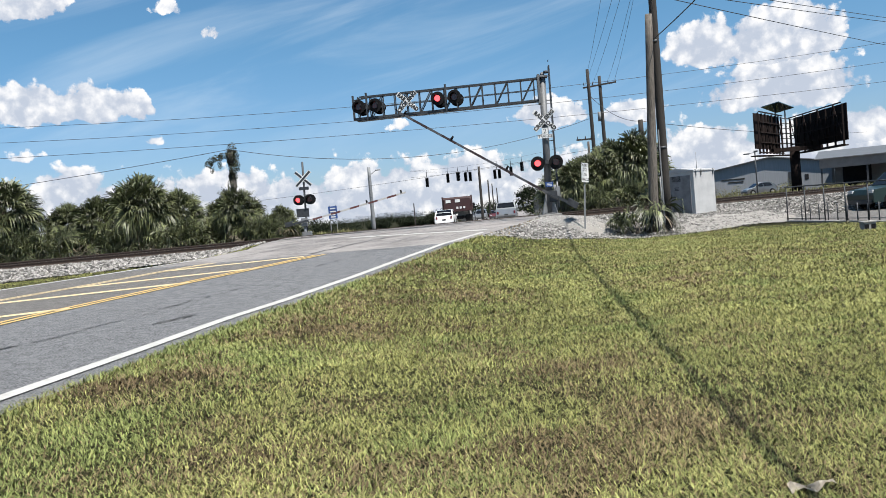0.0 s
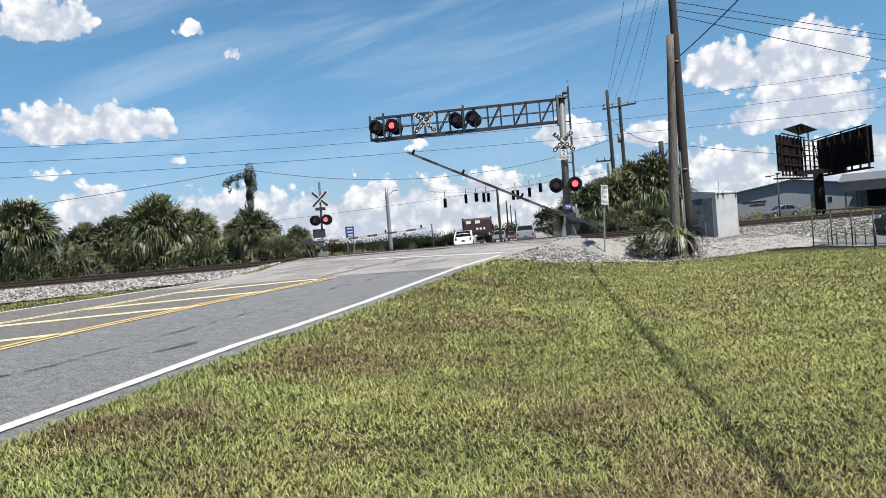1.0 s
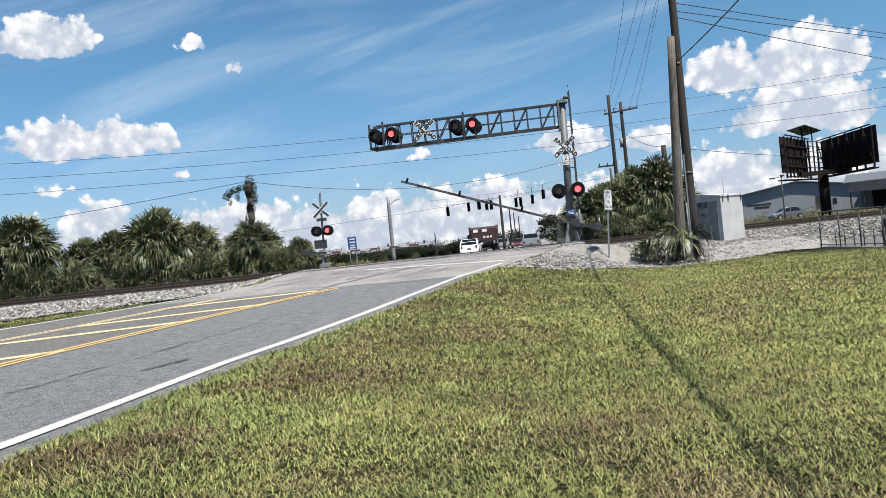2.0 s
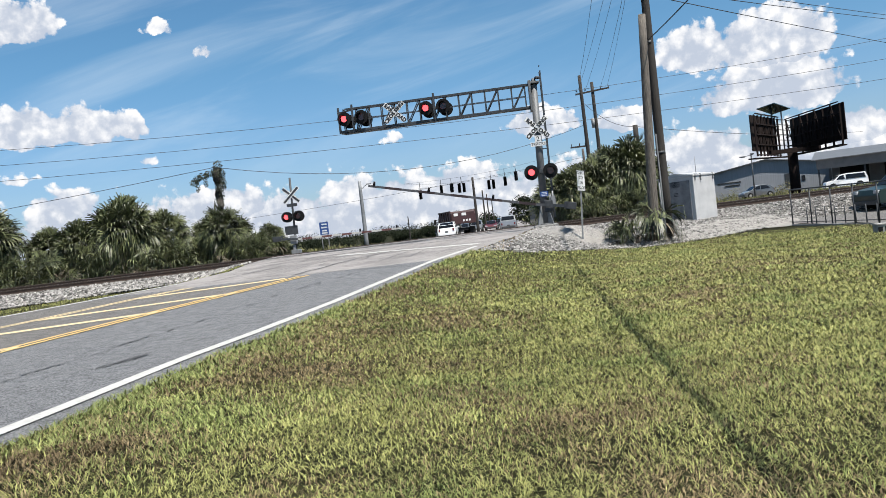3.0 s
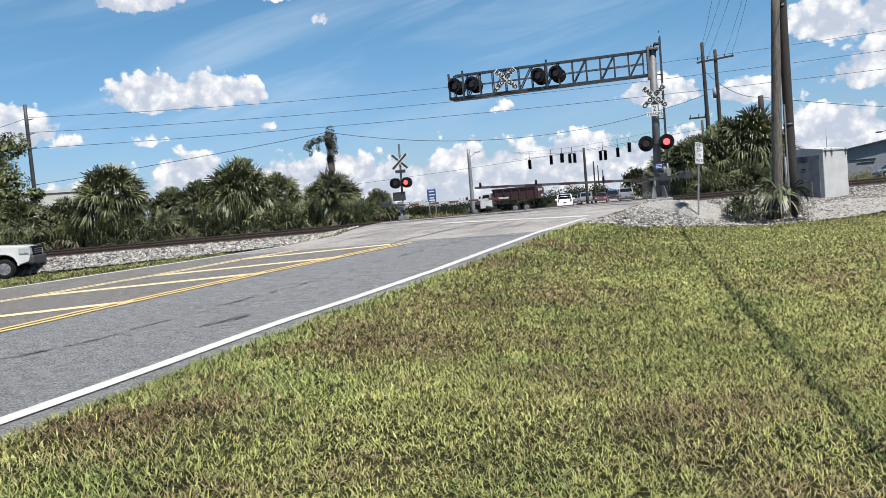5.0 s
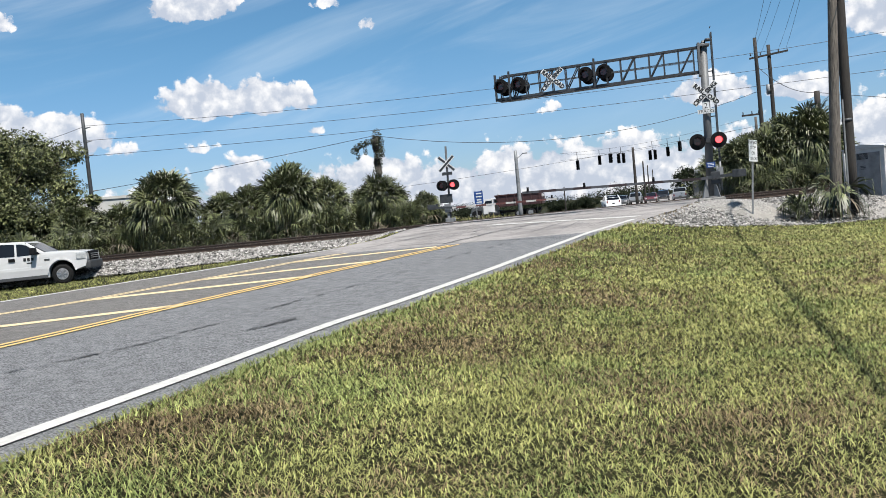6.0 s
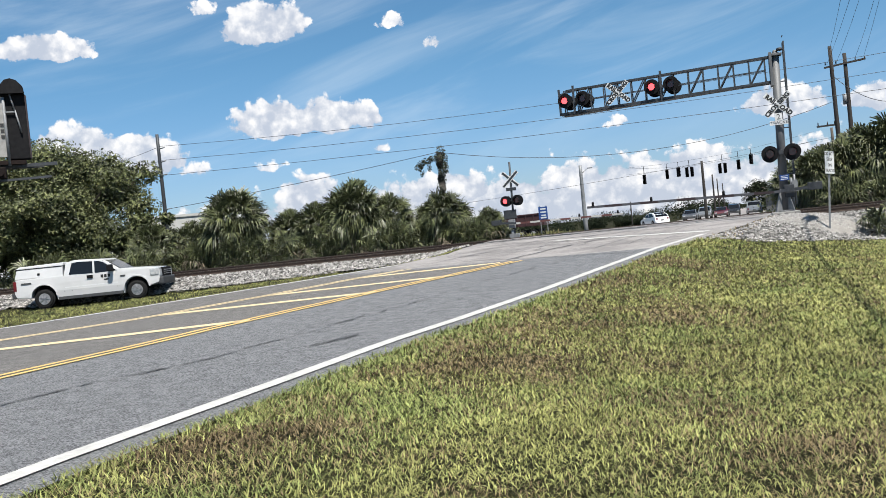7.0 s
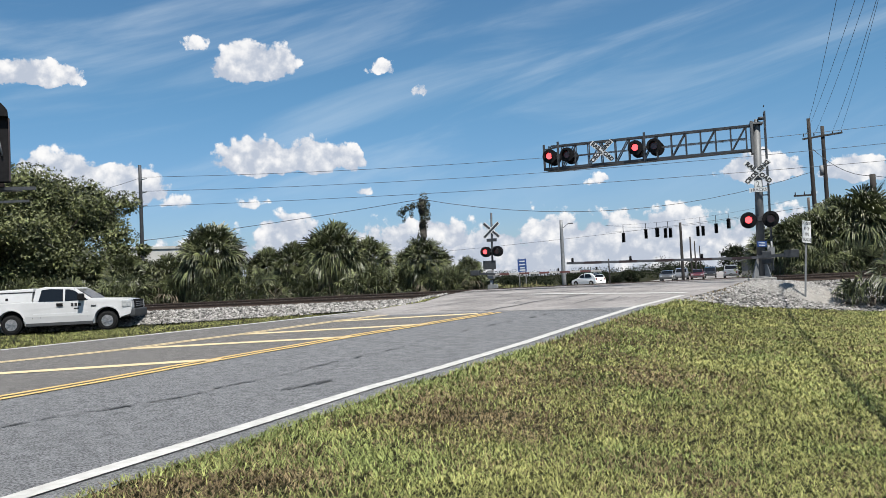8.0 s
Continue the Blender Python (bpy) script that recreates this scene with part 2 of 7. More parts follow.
ARM_BRIGHT = mat("reflective_white_arm", (0.41, 0.403, 0.389), (0.342, 0.335, 0.321), 0.6, scale=5)
STRIPE_BRIGHT = mat("faded_red_stripe", (0.10, 0.032, 0.028), (0.07, 0.026, 0.024), 0.6, scale=6)
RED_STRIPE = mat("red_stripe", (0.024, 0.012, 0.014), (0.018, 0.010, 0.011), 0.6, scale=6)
LENS_OFF = mat("unlit_red_lens", (0.0751, 0.0082, 0.00956), (0.0478, 0.00546, 0.00683), 0.25, scale=20, coat=0.5)
LAMP_RED = glow("lit_red_lamp", (1.0, 0.075, 0.085), 1.7)
WOOD_POLE = mat("weathered_pole_timber", (0.135, 0.118, 0.10), (0.045, 0.038, 0.033), 0.9, scale=9, stretch=(4, 4, 0.35), bump=0.6, bscale=30, vary=0.15)
DARK_POLE = mat("tarred_pole_timber", (0.034, 0.029, 0.025), (0.018, 0.0155, 0.014), 0.9, scale=9, stretch=(4, 4, 0.35), bump=0.5, bscale=30)
CONCRETE = mat("grey_concrete", (0.287, 0.28, 0.266), (0.212, 0.205, 0.195), 0.9, scale=5, bump=0.3, bscale=50)
CABLE = mat("cable_sheath", (0.0205, 0.0219, 0.0239), (0.0342, 0.0342, 0.0355), 0.6, scale=3)
FROND = mat("palm_frond", (0.11, 0.122, 0.0522), (0.0216, 0.027, 0.0117), 0.48, scale=1.4, island=0.75, spec=0.4)
FROND_DRY = mat("dead_palm_frond", (0.135, 0.11, 0.075), (0.06, 0.049, 0.034), 0.75, scale=2, island=0.5)
LEAF = mat("broad_leaf", (0.130, 0.142, 0.054), (0.032, 0.039, 0.016), 0.55, scale=0.9, island=0.7, spec=0.35)
DARK_VINE = mat("dark_vine_leaf", (0.045, 0.05, 0.022), (0.017, 0.02, 0.010), 0.5, scale=0.9, island=0.6)
DEAD_BARK = mat("dead_palm_bark", (0.05, 0.043, 0.036), (0.022, 0.019, 0.016), 0.95, scale=7, bump=0.6, bscale=20, stretch=(3, 3, 0.6))
BARK = mat("grey_bark", (0.116, 0.0956, 0.0751), (0.0615, 0.0512, 0.041), 0.95, scale=7, bump=0.6, bscale=20, stretch=(3, 3, 0.6))
FAR_LEAF = mat("distant_leaf", (0.024, 0.030, 0.016), (0.010, 0.0135, 0.0075), 0.9, scale=0.6, island=0.4, bump=1.0, bscale=1.5, spec=0.1)
WHITE_PAINT = mat("white_car_paint", (0.50, 0.50, 0.50), (0.45, 0.45, 0.45), 0.35, scale=1.5, coat=0.4)
CAR_WHITE = mat("bright_white_car_paint", (0.72, 0.72, 0.715), (0.68, 0.68, 0.675), 0.3, scale=1.5, coat=0.5)
SILVER_PAINT = mat("silver_car_paint", (0.273, 0.28, 0.287), (0.246, 0.253, 0.26), 0.3, 0.5, scale=2, coat=0.6)
GREY_PAINT = mat("grey_car_paint", (0.109, 0.113, 0.116), (0.0888, 0.0922, 0.0956), 0.3, 0.4, scale=2, coat=0.6)
DARK_PAINT = mat("black_car_paint", (0.0171, 0.0178, 0.0205), (0.0239, 0.0246, 0.0273), 0.25, scale=2, coat=0.6)
RED_PAINT = mat("red_car_paint", (0.0888, 0.00956, 0.0137), (0.0683, 0.0082, 0.0123), 0.3, scale=2, coat=0.6)
GREEN_PAINT = mat("dark_green_car_paint", (0.00683, 0.0205, 0.0178), (0.00683, 0.0171, 0.015), 0.4, scale=2, coat=0.1)
DUMP_RED = mat("oxide_red_tipper_body", (0.034, 0.0085, 0.0095), (0.024, 0.0075, 0.008), 0.65, scale=2.5, bump=0.1)
GLASS = glass("tinted_glass")
HEAD_LENS = mat("clear_lamp_lens", (0.42, 0.43, 0.43), (0.26, 0.27, 0.275), 0.2, scale=9, coat=0.6)
CHROME = mat("bright_metal", (0.496, 0.496, 0.504), (0.4, 0.4, 0.408), 0.3, 0.9, scale=6)
WHEEL_RIM = mat("dull_wheel_metal", (0.36, 0.36, 0.37), (0.2, 0.2, 0.205), 0.45, 0.5, scale=9)
TAIL = mat("red_tail_lens", (0.13, 0.008, 0.01), (0.09, 0.006, 0.008), 0.3, scale=10)
CLEAR = mat("clear_lamp_lens", (0.423, 0.43, 0.437), (0.342, 0.342, 0.355), 0.2, scale=10, coat=0.5)
PLASTIC = mat("dark_grey_plastic", (0.0342, 0.0355, 0.0376), (0.0478, 0.0492, 0.0512), 0.6, scale=8)
# door grey darkened: the shade on the cabinet's left face is painted in
CAB_DOOR_SHADED = mat("shaded_door_grey", (0.20, 0.20, 0.205), (0.13, 0.13, 0.135), 0.6, scale=3.0, bump=0.05, big=0.8)
CABINET = mat("pale_grey_cabinet_paint", (0.41, 0.41, 0.41), (0.342, 0.342, 0.345), 0.5, scale=2.0, bump=0.05, big=0.6)
BLUE_WALL = mat("blue_grey_metal_siding", (0.245, 0.256, 0.276), (0.206, 0.218, 0.237), 0.6, scale=1.2, stretch=(6, 6, 0.3))
GREY_WALL = mat("grey_metal_siding", (0.132, 0.13, 0.128), (0.108, 0.106, 0.103), 0.65, scale=1.2)
ROOF = mat("metal_roofing", (0.145, 0.148, 0.151), (0.111, 0.113, 0.116), 0.5, 0.3, scale=1.5)
PALE_WALL = mat("pale_render", (0.41, 0.403, 0.382), (0.355, 0.348, 0.328), 0.85, scale=1.5)
RUST = mat("rusted_sign_steel", (0.020, 0.0125, 0.011), (0.010, 0.0075, 0.007), 0.9, scale=4, spec=0.15)
SOLAR = mat("solar_cells", (0.0615, 0.109, 0.13), (0.041, 0.0751, 0.0956), 0.25, scale=6, coat=0.6)


# ---------------------------------------------------------------- mesh helpers
def box(bm, c, size, m=None, bevel=0.0):
    r = bmesh.ops.create_cube(bm, size=1.0)
    vs = r["verts"]
    bmesh.ops.scale(bm, vec=size, verts=vs)
    if bevel:
        es = {e for v in vs for e in v.link_edges}
        vs = list({v for f in bmesh.ops.bevel(bm, geom=list(es), offset=bevel, segments=2, profile=0.6, affect="EDGES")["faces"] for v in f.verts} | {v for v in vs if v.is_valid})
    bmesh.ops.translate(bm, vec=c, verts=vs)
    if m is not None:
        bmesh.ops.transform(bm, matrix=m, verts=vs)
    return vs


def tube(bm, p0, p1, r0, r1=None, seg=10, caps=True):
    p0, p1 = Vector(p0), Vector(p1)
    d = p1 - p0
    r1 = r0 if r1 is None else r1
    q = d.to_track_quat("Z", "Y").to_matrix()
    ring0, ring1 = [], []
    for i in range(seg):
        a = 2 * math.pi * i / seg
        o = q @ Vector((math.cos(a), math.sin(a), 0))
        ring0.append(bm.verts.new(p0 + o * r0))
        ring1.append(bm.verts.new(p1 + o * r1))
    for i in range(seg):
        j = (i + 1) % seg
        bm.faces.new((ring0[i], ring0[j], ring1[j], ring1[i])).smooth = True
    if caps:
        bm.faces.new(ring0[::-1]), bm.faces.new(ring1)
    return ring0 + ring1


def bar(bm, p0, p1, w, h):
    """A square bar between two points, w wide and h high."""
    p0, p1 = Vector(p0), Vector(p1)
    d = (p1 - p0)
    t = d.normalized()
    up = Vector((0, 0, 1)) if abs(t.z) < 0.95 else Vector((0, 1, 0))
    sx = t.cross(up).normalized() * w / 2
    sy = sx.cross(t).normalized() * h / 2
    vs = [bm.verts.new(p + a * sx + b * sy) for p in (p0, p1) for a, b in ((-1, -1), (1, -1), (1, 1), (-1, 1))]
    for f in ((3, 2, 1, 0), (4, 5, 6, 7), (0, 1, 5, 4), (1, 2, 6, 5), (2, 3, 7, 6), (3, 0, 4, 7)):
        bm.faces.new([vs[i] for i in f])
    return vs


def sweep(bm, pts, radii, seg=10, caps=True):
    """One connected round bar through points, with a radius at each."""
    P = [Vector(p) for p in pts]
    rings = []
    for i, p in enumerate(P):
        t = (P[min(i + 1, len(P) - 1)] - P[max(i - 1, 0)]).normalized()
        q = t.to_track_quat("Z", "Y").to_matrix()
        r = radii[i] if hasattr(radii, "__len__") else radii
        rings.append([bm.verts.new(p + q @ Vector((math.cos(2 * math.pi * k / seg) * r, math.sin(2 * math.pi * k / seg) * r, 0))) for k in range(seg)])
    for a, b in zip(rings, rings[1:]):
        for k in range(seg):
            j = (k + 1) % seg
            bm.faces.new((a[k], a[j], b[j], b[k])).smooth = True
    if caps:
        bm.faces.new(rings[0][::-1]), bm.faces.new(rings[-1])


def prism(bm, pts, half, axis="y", bevel=0.0):
    """Side outline pts (along, up) drawn out across by half(up) to each side, along x."""
    a, b = [], []
    for x, z in pts:
        h = half(z) if callable(half) else half
        a.append(bm.verts.new((x, -h, z)))
        b.append(bm.verts.new((x, h, z)))
    n = len(pts)
    fs = [bm.faces.new(a), bm.faces.new(b[::-1])]
    for i in range(n):
        j = (i + 1) % n
        fs.append(bm.faces.new((a[j], a[i], b[i], b[j])))
    bmesh.ops.recalc_face_normals(bm, faces=fs)
    if bevel:
        es = list({e for f in fs for e in f.edges})
        bmesh.ops.bevel(bm, geom=es, offset=bevel, segments=2, profile=0.6, affect="EDGES", clamp_overlap=True)


def disc(bm, c, n, r, depth, seg=24):
    c, n = Vector(c), Vector(n).normalized()
    return tube(bm, c - n * depth / 2, c + n * depth / 2, r, r, seg)


def mesh_from(name, bm, material):
    me = bpy.data.meshes.new(name)
    bm.to_mesh(me)
    bm.free()
    me.materials.append(material)
    return me


def part(name, bm, material, parent, label=""):
    ob = new(name, mesh_from(name, bm, material))
    ob.parent = parent
    if label:
        ob["label"] = label
    return ob


def piece(name, me, parent, m):
    ob = new(name, me)
    ob.parent = parent
    ob.matrix_basis = m
    return ob


def thing(name, label, category, m=None, group="", kind=""):
    ob = new(name)
    ob.empty_display_size = 0.2
    if m is not None:
        ob.matrix_basis = m
    return tagged(ob, label, category, group, kind)


def np_mesh(name, verts, faces, material, smooth=False):
    me = bpy.data.meshes.new(name)
    me.from_pydata(verts.tolist() if hasattr(verts, "tolist") else verts, [], faces.tolist() if hasattr(faces, "tolist") else faces)
    me.materials.append(material)
    if smooth:
        me.shade_smooth()
    me.update()
    return me


def lettering(text, size, material, parent, m, name="lettering", squeeze=1.0, bold=0.0):
    cu = bpy.data.curves.new(name, "FONT")
    cu.body, cu.size, cu.align_x, cu.align_y, cu.extrude, cu.resolution_u = text, size, "CENTER", "CENTER", 0.002, 2
    cu.offset = bold
    tmp = new("tmp_text", cu)
    me = bpy.data.meshes.new_from_object(tmp)
    bpy.data.objects.remove(tmp)
    bpy.data.curves.remove(cu)
    me.name = name
    me.transform(Matrix.Diagonal((squeeze, 1, 1, 1)))
    me.materials.clear()
    me.materials.append(material)
    ob = new(name, me)
    ob.parent = parent
    ob.matrix_basis = m
    return ob


def wire(name, pts, sag, r, label, seg=14):
    """A cable hung between points in turn."""
    bm = bmesh.new()
    path = []
    for k in range(len(pts) - 1):
        a, b = Vector(pts[k]), Vector(pts[k + 1])
        path += [a.lerp(b, i / seg) - Vector((0, 0, 4 * sag * (i / seg) * (1 - i / seg))) for i in range(seg + (k == len(pts) - 2))]
    sweep(bm, path, r, 6)
    ob = new(name, mesh_from(name, bm, CABLE))
    return tagged(ob, label, "cable", "overhead cables")


# ---------------------------------------------------------------- lie of the land
RAZ = radians(73.6)
TD, TN = Vector((math.sin(RAZ), math.cos(RAZ), 0)), Vector((math.cos(RAZ), -math.sin(RAZ), 0))  # along the track; towards the lawn
TRACK_GAP = 4.3
RAIL_Z = 0.99


def smooth_interp(v, xs, ys):
    v = np.asarray(v, float)
    return np.interp(v, xs, ys)


def road_z(y):
    return (smooth_interp(np.asarray(y) - 1.5, [-60, 10, 14, 19, 24, 29, 36, 42, 48, 56, 68, 90, 130, 900], [0.36, 0.36, 0.41, 0.57, 0.74, 0.88, 0.985, 1.03, 0.98, 0.77, 0.43, 0.12, 0.0, -0.1])
            + smooth_interp(np.asarray(y) + 1.5, [-60, 10, 14, 19, 24, 29, 36, 42, 48, 56, 68, 90, 130, 900], [0.36, 0.36, 0.41, 0.57, 0.74, 0.88, 0.985, 1.03, 0.98, 0.77, 0.43, 0.12, 0.0, -0.1])) / 2


def edge_x(y):
    """The white line along the lawn side of the road."""
    return smooth_interp(y, [-60, 6, 9, 11, 13.6, 18.7, 22.7, 26.3, 30, 36, 50, 70, 130, 900], [-5.2, -4.21, -3.99, -3.78, -3.3, -2.36, -1.58, -0.60, 0.35, 1.3, 2.8, 3.9, 7.0, 60])


def left_x(y):
    """The far side of the paving."""
    return smooth_interp(y, [-60, 5, 12, 16, 18.6, 21.9, 25.4, 29, 34, 40, 47, 56, 70, 130, 900], [-70, -26, -19.1, -15.8, -13.95, -11.75, -9.8, -9.4, -10.3, -11.0, -11.3, -9.6, -9.2, -6.5, 46])


def track_s(x, y):
    """Metres in front of the nearest rail, towards the lawn."""
    return ((40 + x / math.tan(RAZ)) - y) * math.sin(RAZ)


def land(x, y, hidden=False):
    x, y = np.asarray(x, float), np.asarray(y, float)
    s = track_s(x, y)
    dx = x - edge_x(y)
    zr = road_z(y)
    lawn0 = smooth_interp(x, [-4, 0, 4, 10, 14, 30, 60], [0.05, -0.02, -0.04, -0.05, -0.12, -0.1, 0.1]) + smooth_interp(y, [10, 18, 26, 40], [0, 0.04, 0.0, 0.0])
    k = np.clip((dx - 0.2) / 4.6, 0, 1)
    k = k * k * (3 - 2 * k) * 0.5 + k * 0.5
    right = (zr - 0.03) * (1 - k) + lawn0 * k
    left = smooth_interp(x, [-24, -16], [0.18, 0.42])
    near = np.where(dx > -3, right, left)
    # embankment of the tracks
    end = smooth_interp(x, [-14, -10, 0, 8, 12, 15, 40], [4.6, 5.5, 10.5, 10.5, 8.0, 4.6, 4.4])
    foot = smooth_interp(x, [-24, -15, -8, 0, 4, 40], [0.18, 0.4, 0.5, 0.02, -0.06, -0.06])
    t = np.clip((s - 1.9) / (end - 1.9), 0, 1)
    emb = 0.76 * (1 - t) + foot * t
    back = 0.76 + (0.5 - 0.76) * np.clip((-s - 7.2) / 3.0, 0, 1)
    back = back - 0.15 * np.clip((-s - 14) / 60, 0, 1) - 0.42 * np.clip((-s - 16) / 34, 0, 1) * np.clip((15 - x) / 7, 0, 1)
    z = np.where(s > 1.9, np.maximum(near, np.where(s < end, emb, near)), np.where(s < -7.2, back, 0.76))
    # mounds of ballast and dirt at the signal mast
    z = z + 0.36 * np.exp(-(((x - 2.5) / 1.7) ** 2 + ((y - 35.0) / 1.3) ** 2)) + 0.3 * np.exp(-(((x - 4.0) / 1.6) ** 2 + ((y - 32.9) / 1.0) ** 2))
    # meet the road along its sides
    inside = (x > left_x(y) - 0.2) & (dx < 0.45)
    wr = np.clip(1 - (dx - 0.45) / 1.6, 0, 1)
    wl = np.clip(1 - (left_x(y) - 0.2 - x) / 1.6, 0, 1)
    wgt = np.where(inside, 1.0, np.where(dx >= 0.45, wr, np.where(x <= left_x(y) - 0.2, wl, 1.0)))
    z = z * (1 - wgt) + (zr - 0.025) * wgt
    if hidden:
        grav = gravel_zone(x, y)
        z = z - np.where(inside & (dx < -0.4) & (x > left_x(y) + 0.6), 0.12, 0.0) - np.where(grav, 0.14, 0.0)
    return z


def gravel_edge(x):
    return smooth_interp(x, [-60, -13, -9, -0.6, 0.7, 2.2, 3.8, 5, 7.5, 8.5, 9.9, 12, 14, 18, 60], [4.2, 4.0, 4.0, 14.2, 14.5, 13.2, 11.3, 10.6, 10.7, 10.2, 9.0, 7.6, 5.0, 4.6, 4.6])


def gravel_zone(x, y):
    s = track_s(x, y)
    return (s < gravel_edge(x)) & (s > -7.4) & ~((x > left_x(y)) & (x < edge_x(y) + 0.5))


def land1(x, y):
    return float(land(np.array([x]), np.array([y]))[0])


def grid_mesh(name, xs, ys, zf, material, keep=None):
    X, Y = np.meshgrid(xs, ys)
    Z = zf(X, Y)
    v = np.stack([X, Y, Z], -1).reshape(-1, 3)
    nx, ny = len(xs), len(ys)
    i = np.arange((nx - 1) * (ny - 1))
    r, c = i // (nx - 1), i % (nx - 1)
    a = r * nx + c
    f = np.stack([a, a + 1, a + nx + 1, a + nx], -1)
    if keep is not None:
        m = v[f].mean(1)
        f = f[keep(m[:, 0], m[:, 1])]
        used = np.unique(f)
        remap = -np.ones(len(v), int)
        remap[used] = np.arange(len(used))
        v, f = v[used], remap[f]
    return np_mesh(name, v, f, material, smooth=True)


def spread(lo, hi, step, far):
    mid = np.arange(lo, hi + step / 2, step)
    out = np.geomspace(2, far, 22)
    return np.concatenate([(lo - out)[::-1], mid, hi + out])


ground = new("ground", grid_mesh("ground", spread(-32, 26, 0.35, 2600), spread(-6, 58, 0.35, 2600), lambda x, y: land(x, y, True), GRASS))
tagged(ground, "mown lawn and roadside ground with dry patches", "ground", kind="structure")


def strip_sheet(name, y0, y1, step, cols, xa, xb, material, lift=0.0):
    ys = np.arange(y0, y1 + step / 2, step)
    u = np.linspace(0, 1, cols)
    A, B = xa(ys), xb(ys)
    X = A[:, None] + (B - A)[:, None] * u[None]
    Y = np.repeat(ys[:, None], cols, 1)
    Z = road_z(Y) + lift
    v = np.stack([X, Y, Z], -1).reshape(-1, 3)
    i = np.arange((cols - 1) * (len(ys) - 1))
    r, c = i // (cols - 1), i % (cols - 1)
    a = r * cols + c
    return np_mesh(name, v, np.stack([a, a + 1, a + cols + 1, a + cols], -1), material, smooth=True)


road = new("road", strip_sheet("road", -55, 23.0, 0.5, 30, lambda y: left_x(y), lambda y: edge_x(y) + 0.42, ASPHALT))
tagged(road, "grey asphalt road with worn yellow and white markings", "road", kind="structure")
crossing = new("crossing_paving", strip_sheet("crossing_paving", 23.0, 60.0, 0.5, 30, lambda y: left_x(y), lambda y: edge_x(y) + 0.42, OLD_PAVING))
tagged(crossing, "pale worn concrete paving of the level crossing", "road", kind="structure")
far_road = new("road_beyond", strip_sheet("road_beyond", 60.0, 700.0, 4.0, 8, lambda y: left_x(y), lambda y: edge_x(y) + 0.42, OLD_PAVING))
tagged(far_road, "sunlit grey road running on past the crossing", "road", kind="structure")
cross_street = new("cross_street", grid_mesh("cross_street", np.linspace(-160, 160, 80), np.linspace(89, 102, 6), lambda x, y: np.maximum(road_z(y), land(x, y)) + 0.03, OLD_PAVING))
tagged(cross_street, "side street crossing beyond the railway", "road", kind="structure")


def centre_x(y):
    return smooth_interp(y, [-60, 6, 9.94, 13, 15.2, 17.5, 20, 22.5], [-10.6, -9.0, -8.63, -8.23, -7.72, -7.02, -6.08, -5.15])


old_lane = new("old_lane", strip_sheet("old_lane", -55, 22.5, 0.5, 24, lambda y: left_x(y) + 0.02, centre_x, OLD_ASPHALT, 0.004))
tagged(old_lane, "darker brownish older asphalt under the hatched island", "road", kind="structure")


def marking(name, pts, width, material, label, step=0.4):
    """A painted line along plan points, lying on the road."""
    P = [Vector((p[0], p[1], 0)) for p in pts]
    path = []
    for a, b in zip(P, P[1:]):
        n = max(1, int((b - a).length / step))
        path += [a.lerp(b, i / n) for i in range(n)]
    path.append(P[-1])
    bm = bmesh.new()
    rows = []
    for i, p in enumerate(path):
        t = (path[min(i + 1, len(path) - 1)] - path[max(i - 1, 0)]).normalized()
        o = Vector((t.y, -t.x, 0)) * width / 2
        rows.append([bm.verts.new((q.x, q.y, float(road_z(q.y)) + 0.012)) for q in (p - o, p + o)])
    for a, b in zip(rows, rows[1:]):
        bm.faces.new((a[0], a[1], b[1], b[0]))
    ob = new(name, mesh_from(name, bm, material))
    return tagged(ob, label, "road marking", "road markings", "structure")


ys_ = np.concatenate([np.arange(-30, 10, 4), np.arange(10, 27.6, 0.8)])
marking("edge_line", [(float(edge_x(y)), y) for y in ys_], 0.19, WHITE_LINE, "white edge line beside the lawn")
CENTRE = [(-9.9, -30), (-9.0, 6), (-8.63, 9.94), (-8.23, 13), (-7.72, 15.2), (-7.02, 17.5), (-6.08, 20), (-5.15, 22.5)]
for off in (-0.13, 0.13):
    marking("centre_line", [(x + off, y) for x, y in CENTRE], 0.135, YELLOW, "double yellow centre line")
GORE = [(-25, -2), (-20, 5), (-14.7, 11.7), (-13.07, 13.78), (-12.14, 15.0), (-11.5, 16.0), (-10.95, 17.3), (-10.3, 18.6), (-9.31, 21.25), (-8.5, 22.8)]
for off in (-0.12, 0.12):
    marking("gore_line", [(x + off, y) for x, y in GORE], 0.13, FADED, "double yellow line round the hatched island")
for a, b in (((-14.2, 11.15), (-7.95, 13.92)), ((-11.5, 15.92), (-7.0, 17.26)), ((-10.25, 18.42), (-6.1, 19.66)), ((-9.31, 21.2), (-5.6, 22.3))):
    marking("hatch_bar", [a, b], 0.34, FADED, "diagonal yellow hatching bar")
marking("left_edge_line", [(float(left_x(y)) + 0.35, y) for y in np.arange(4, 26, 1.0)], 0.2, WHITE_LINE, "worn white line along the far verge")
marking("stop_line", [(-6.0, 31.6), (-0.4, 28.2)], 0.55, WHITE_LINE, "worn white stop line before the rails")
for s_ in (0.0, -1.435, -TRACK_GAP, -TRACK_GAP - 1.435):
    for side_ in (0.13, -0.13):
        pts = [(x, 40 + x / math.tan(RAZ) - (s_ + side_) / math.sin(RAZ)) for x in np.linspace(-10.6, 2.2, 12)]
        marking("flangeway", pts, 0.17, BLACK, "dark flangeway groove beside a rail in the paving")
random.seed(4)
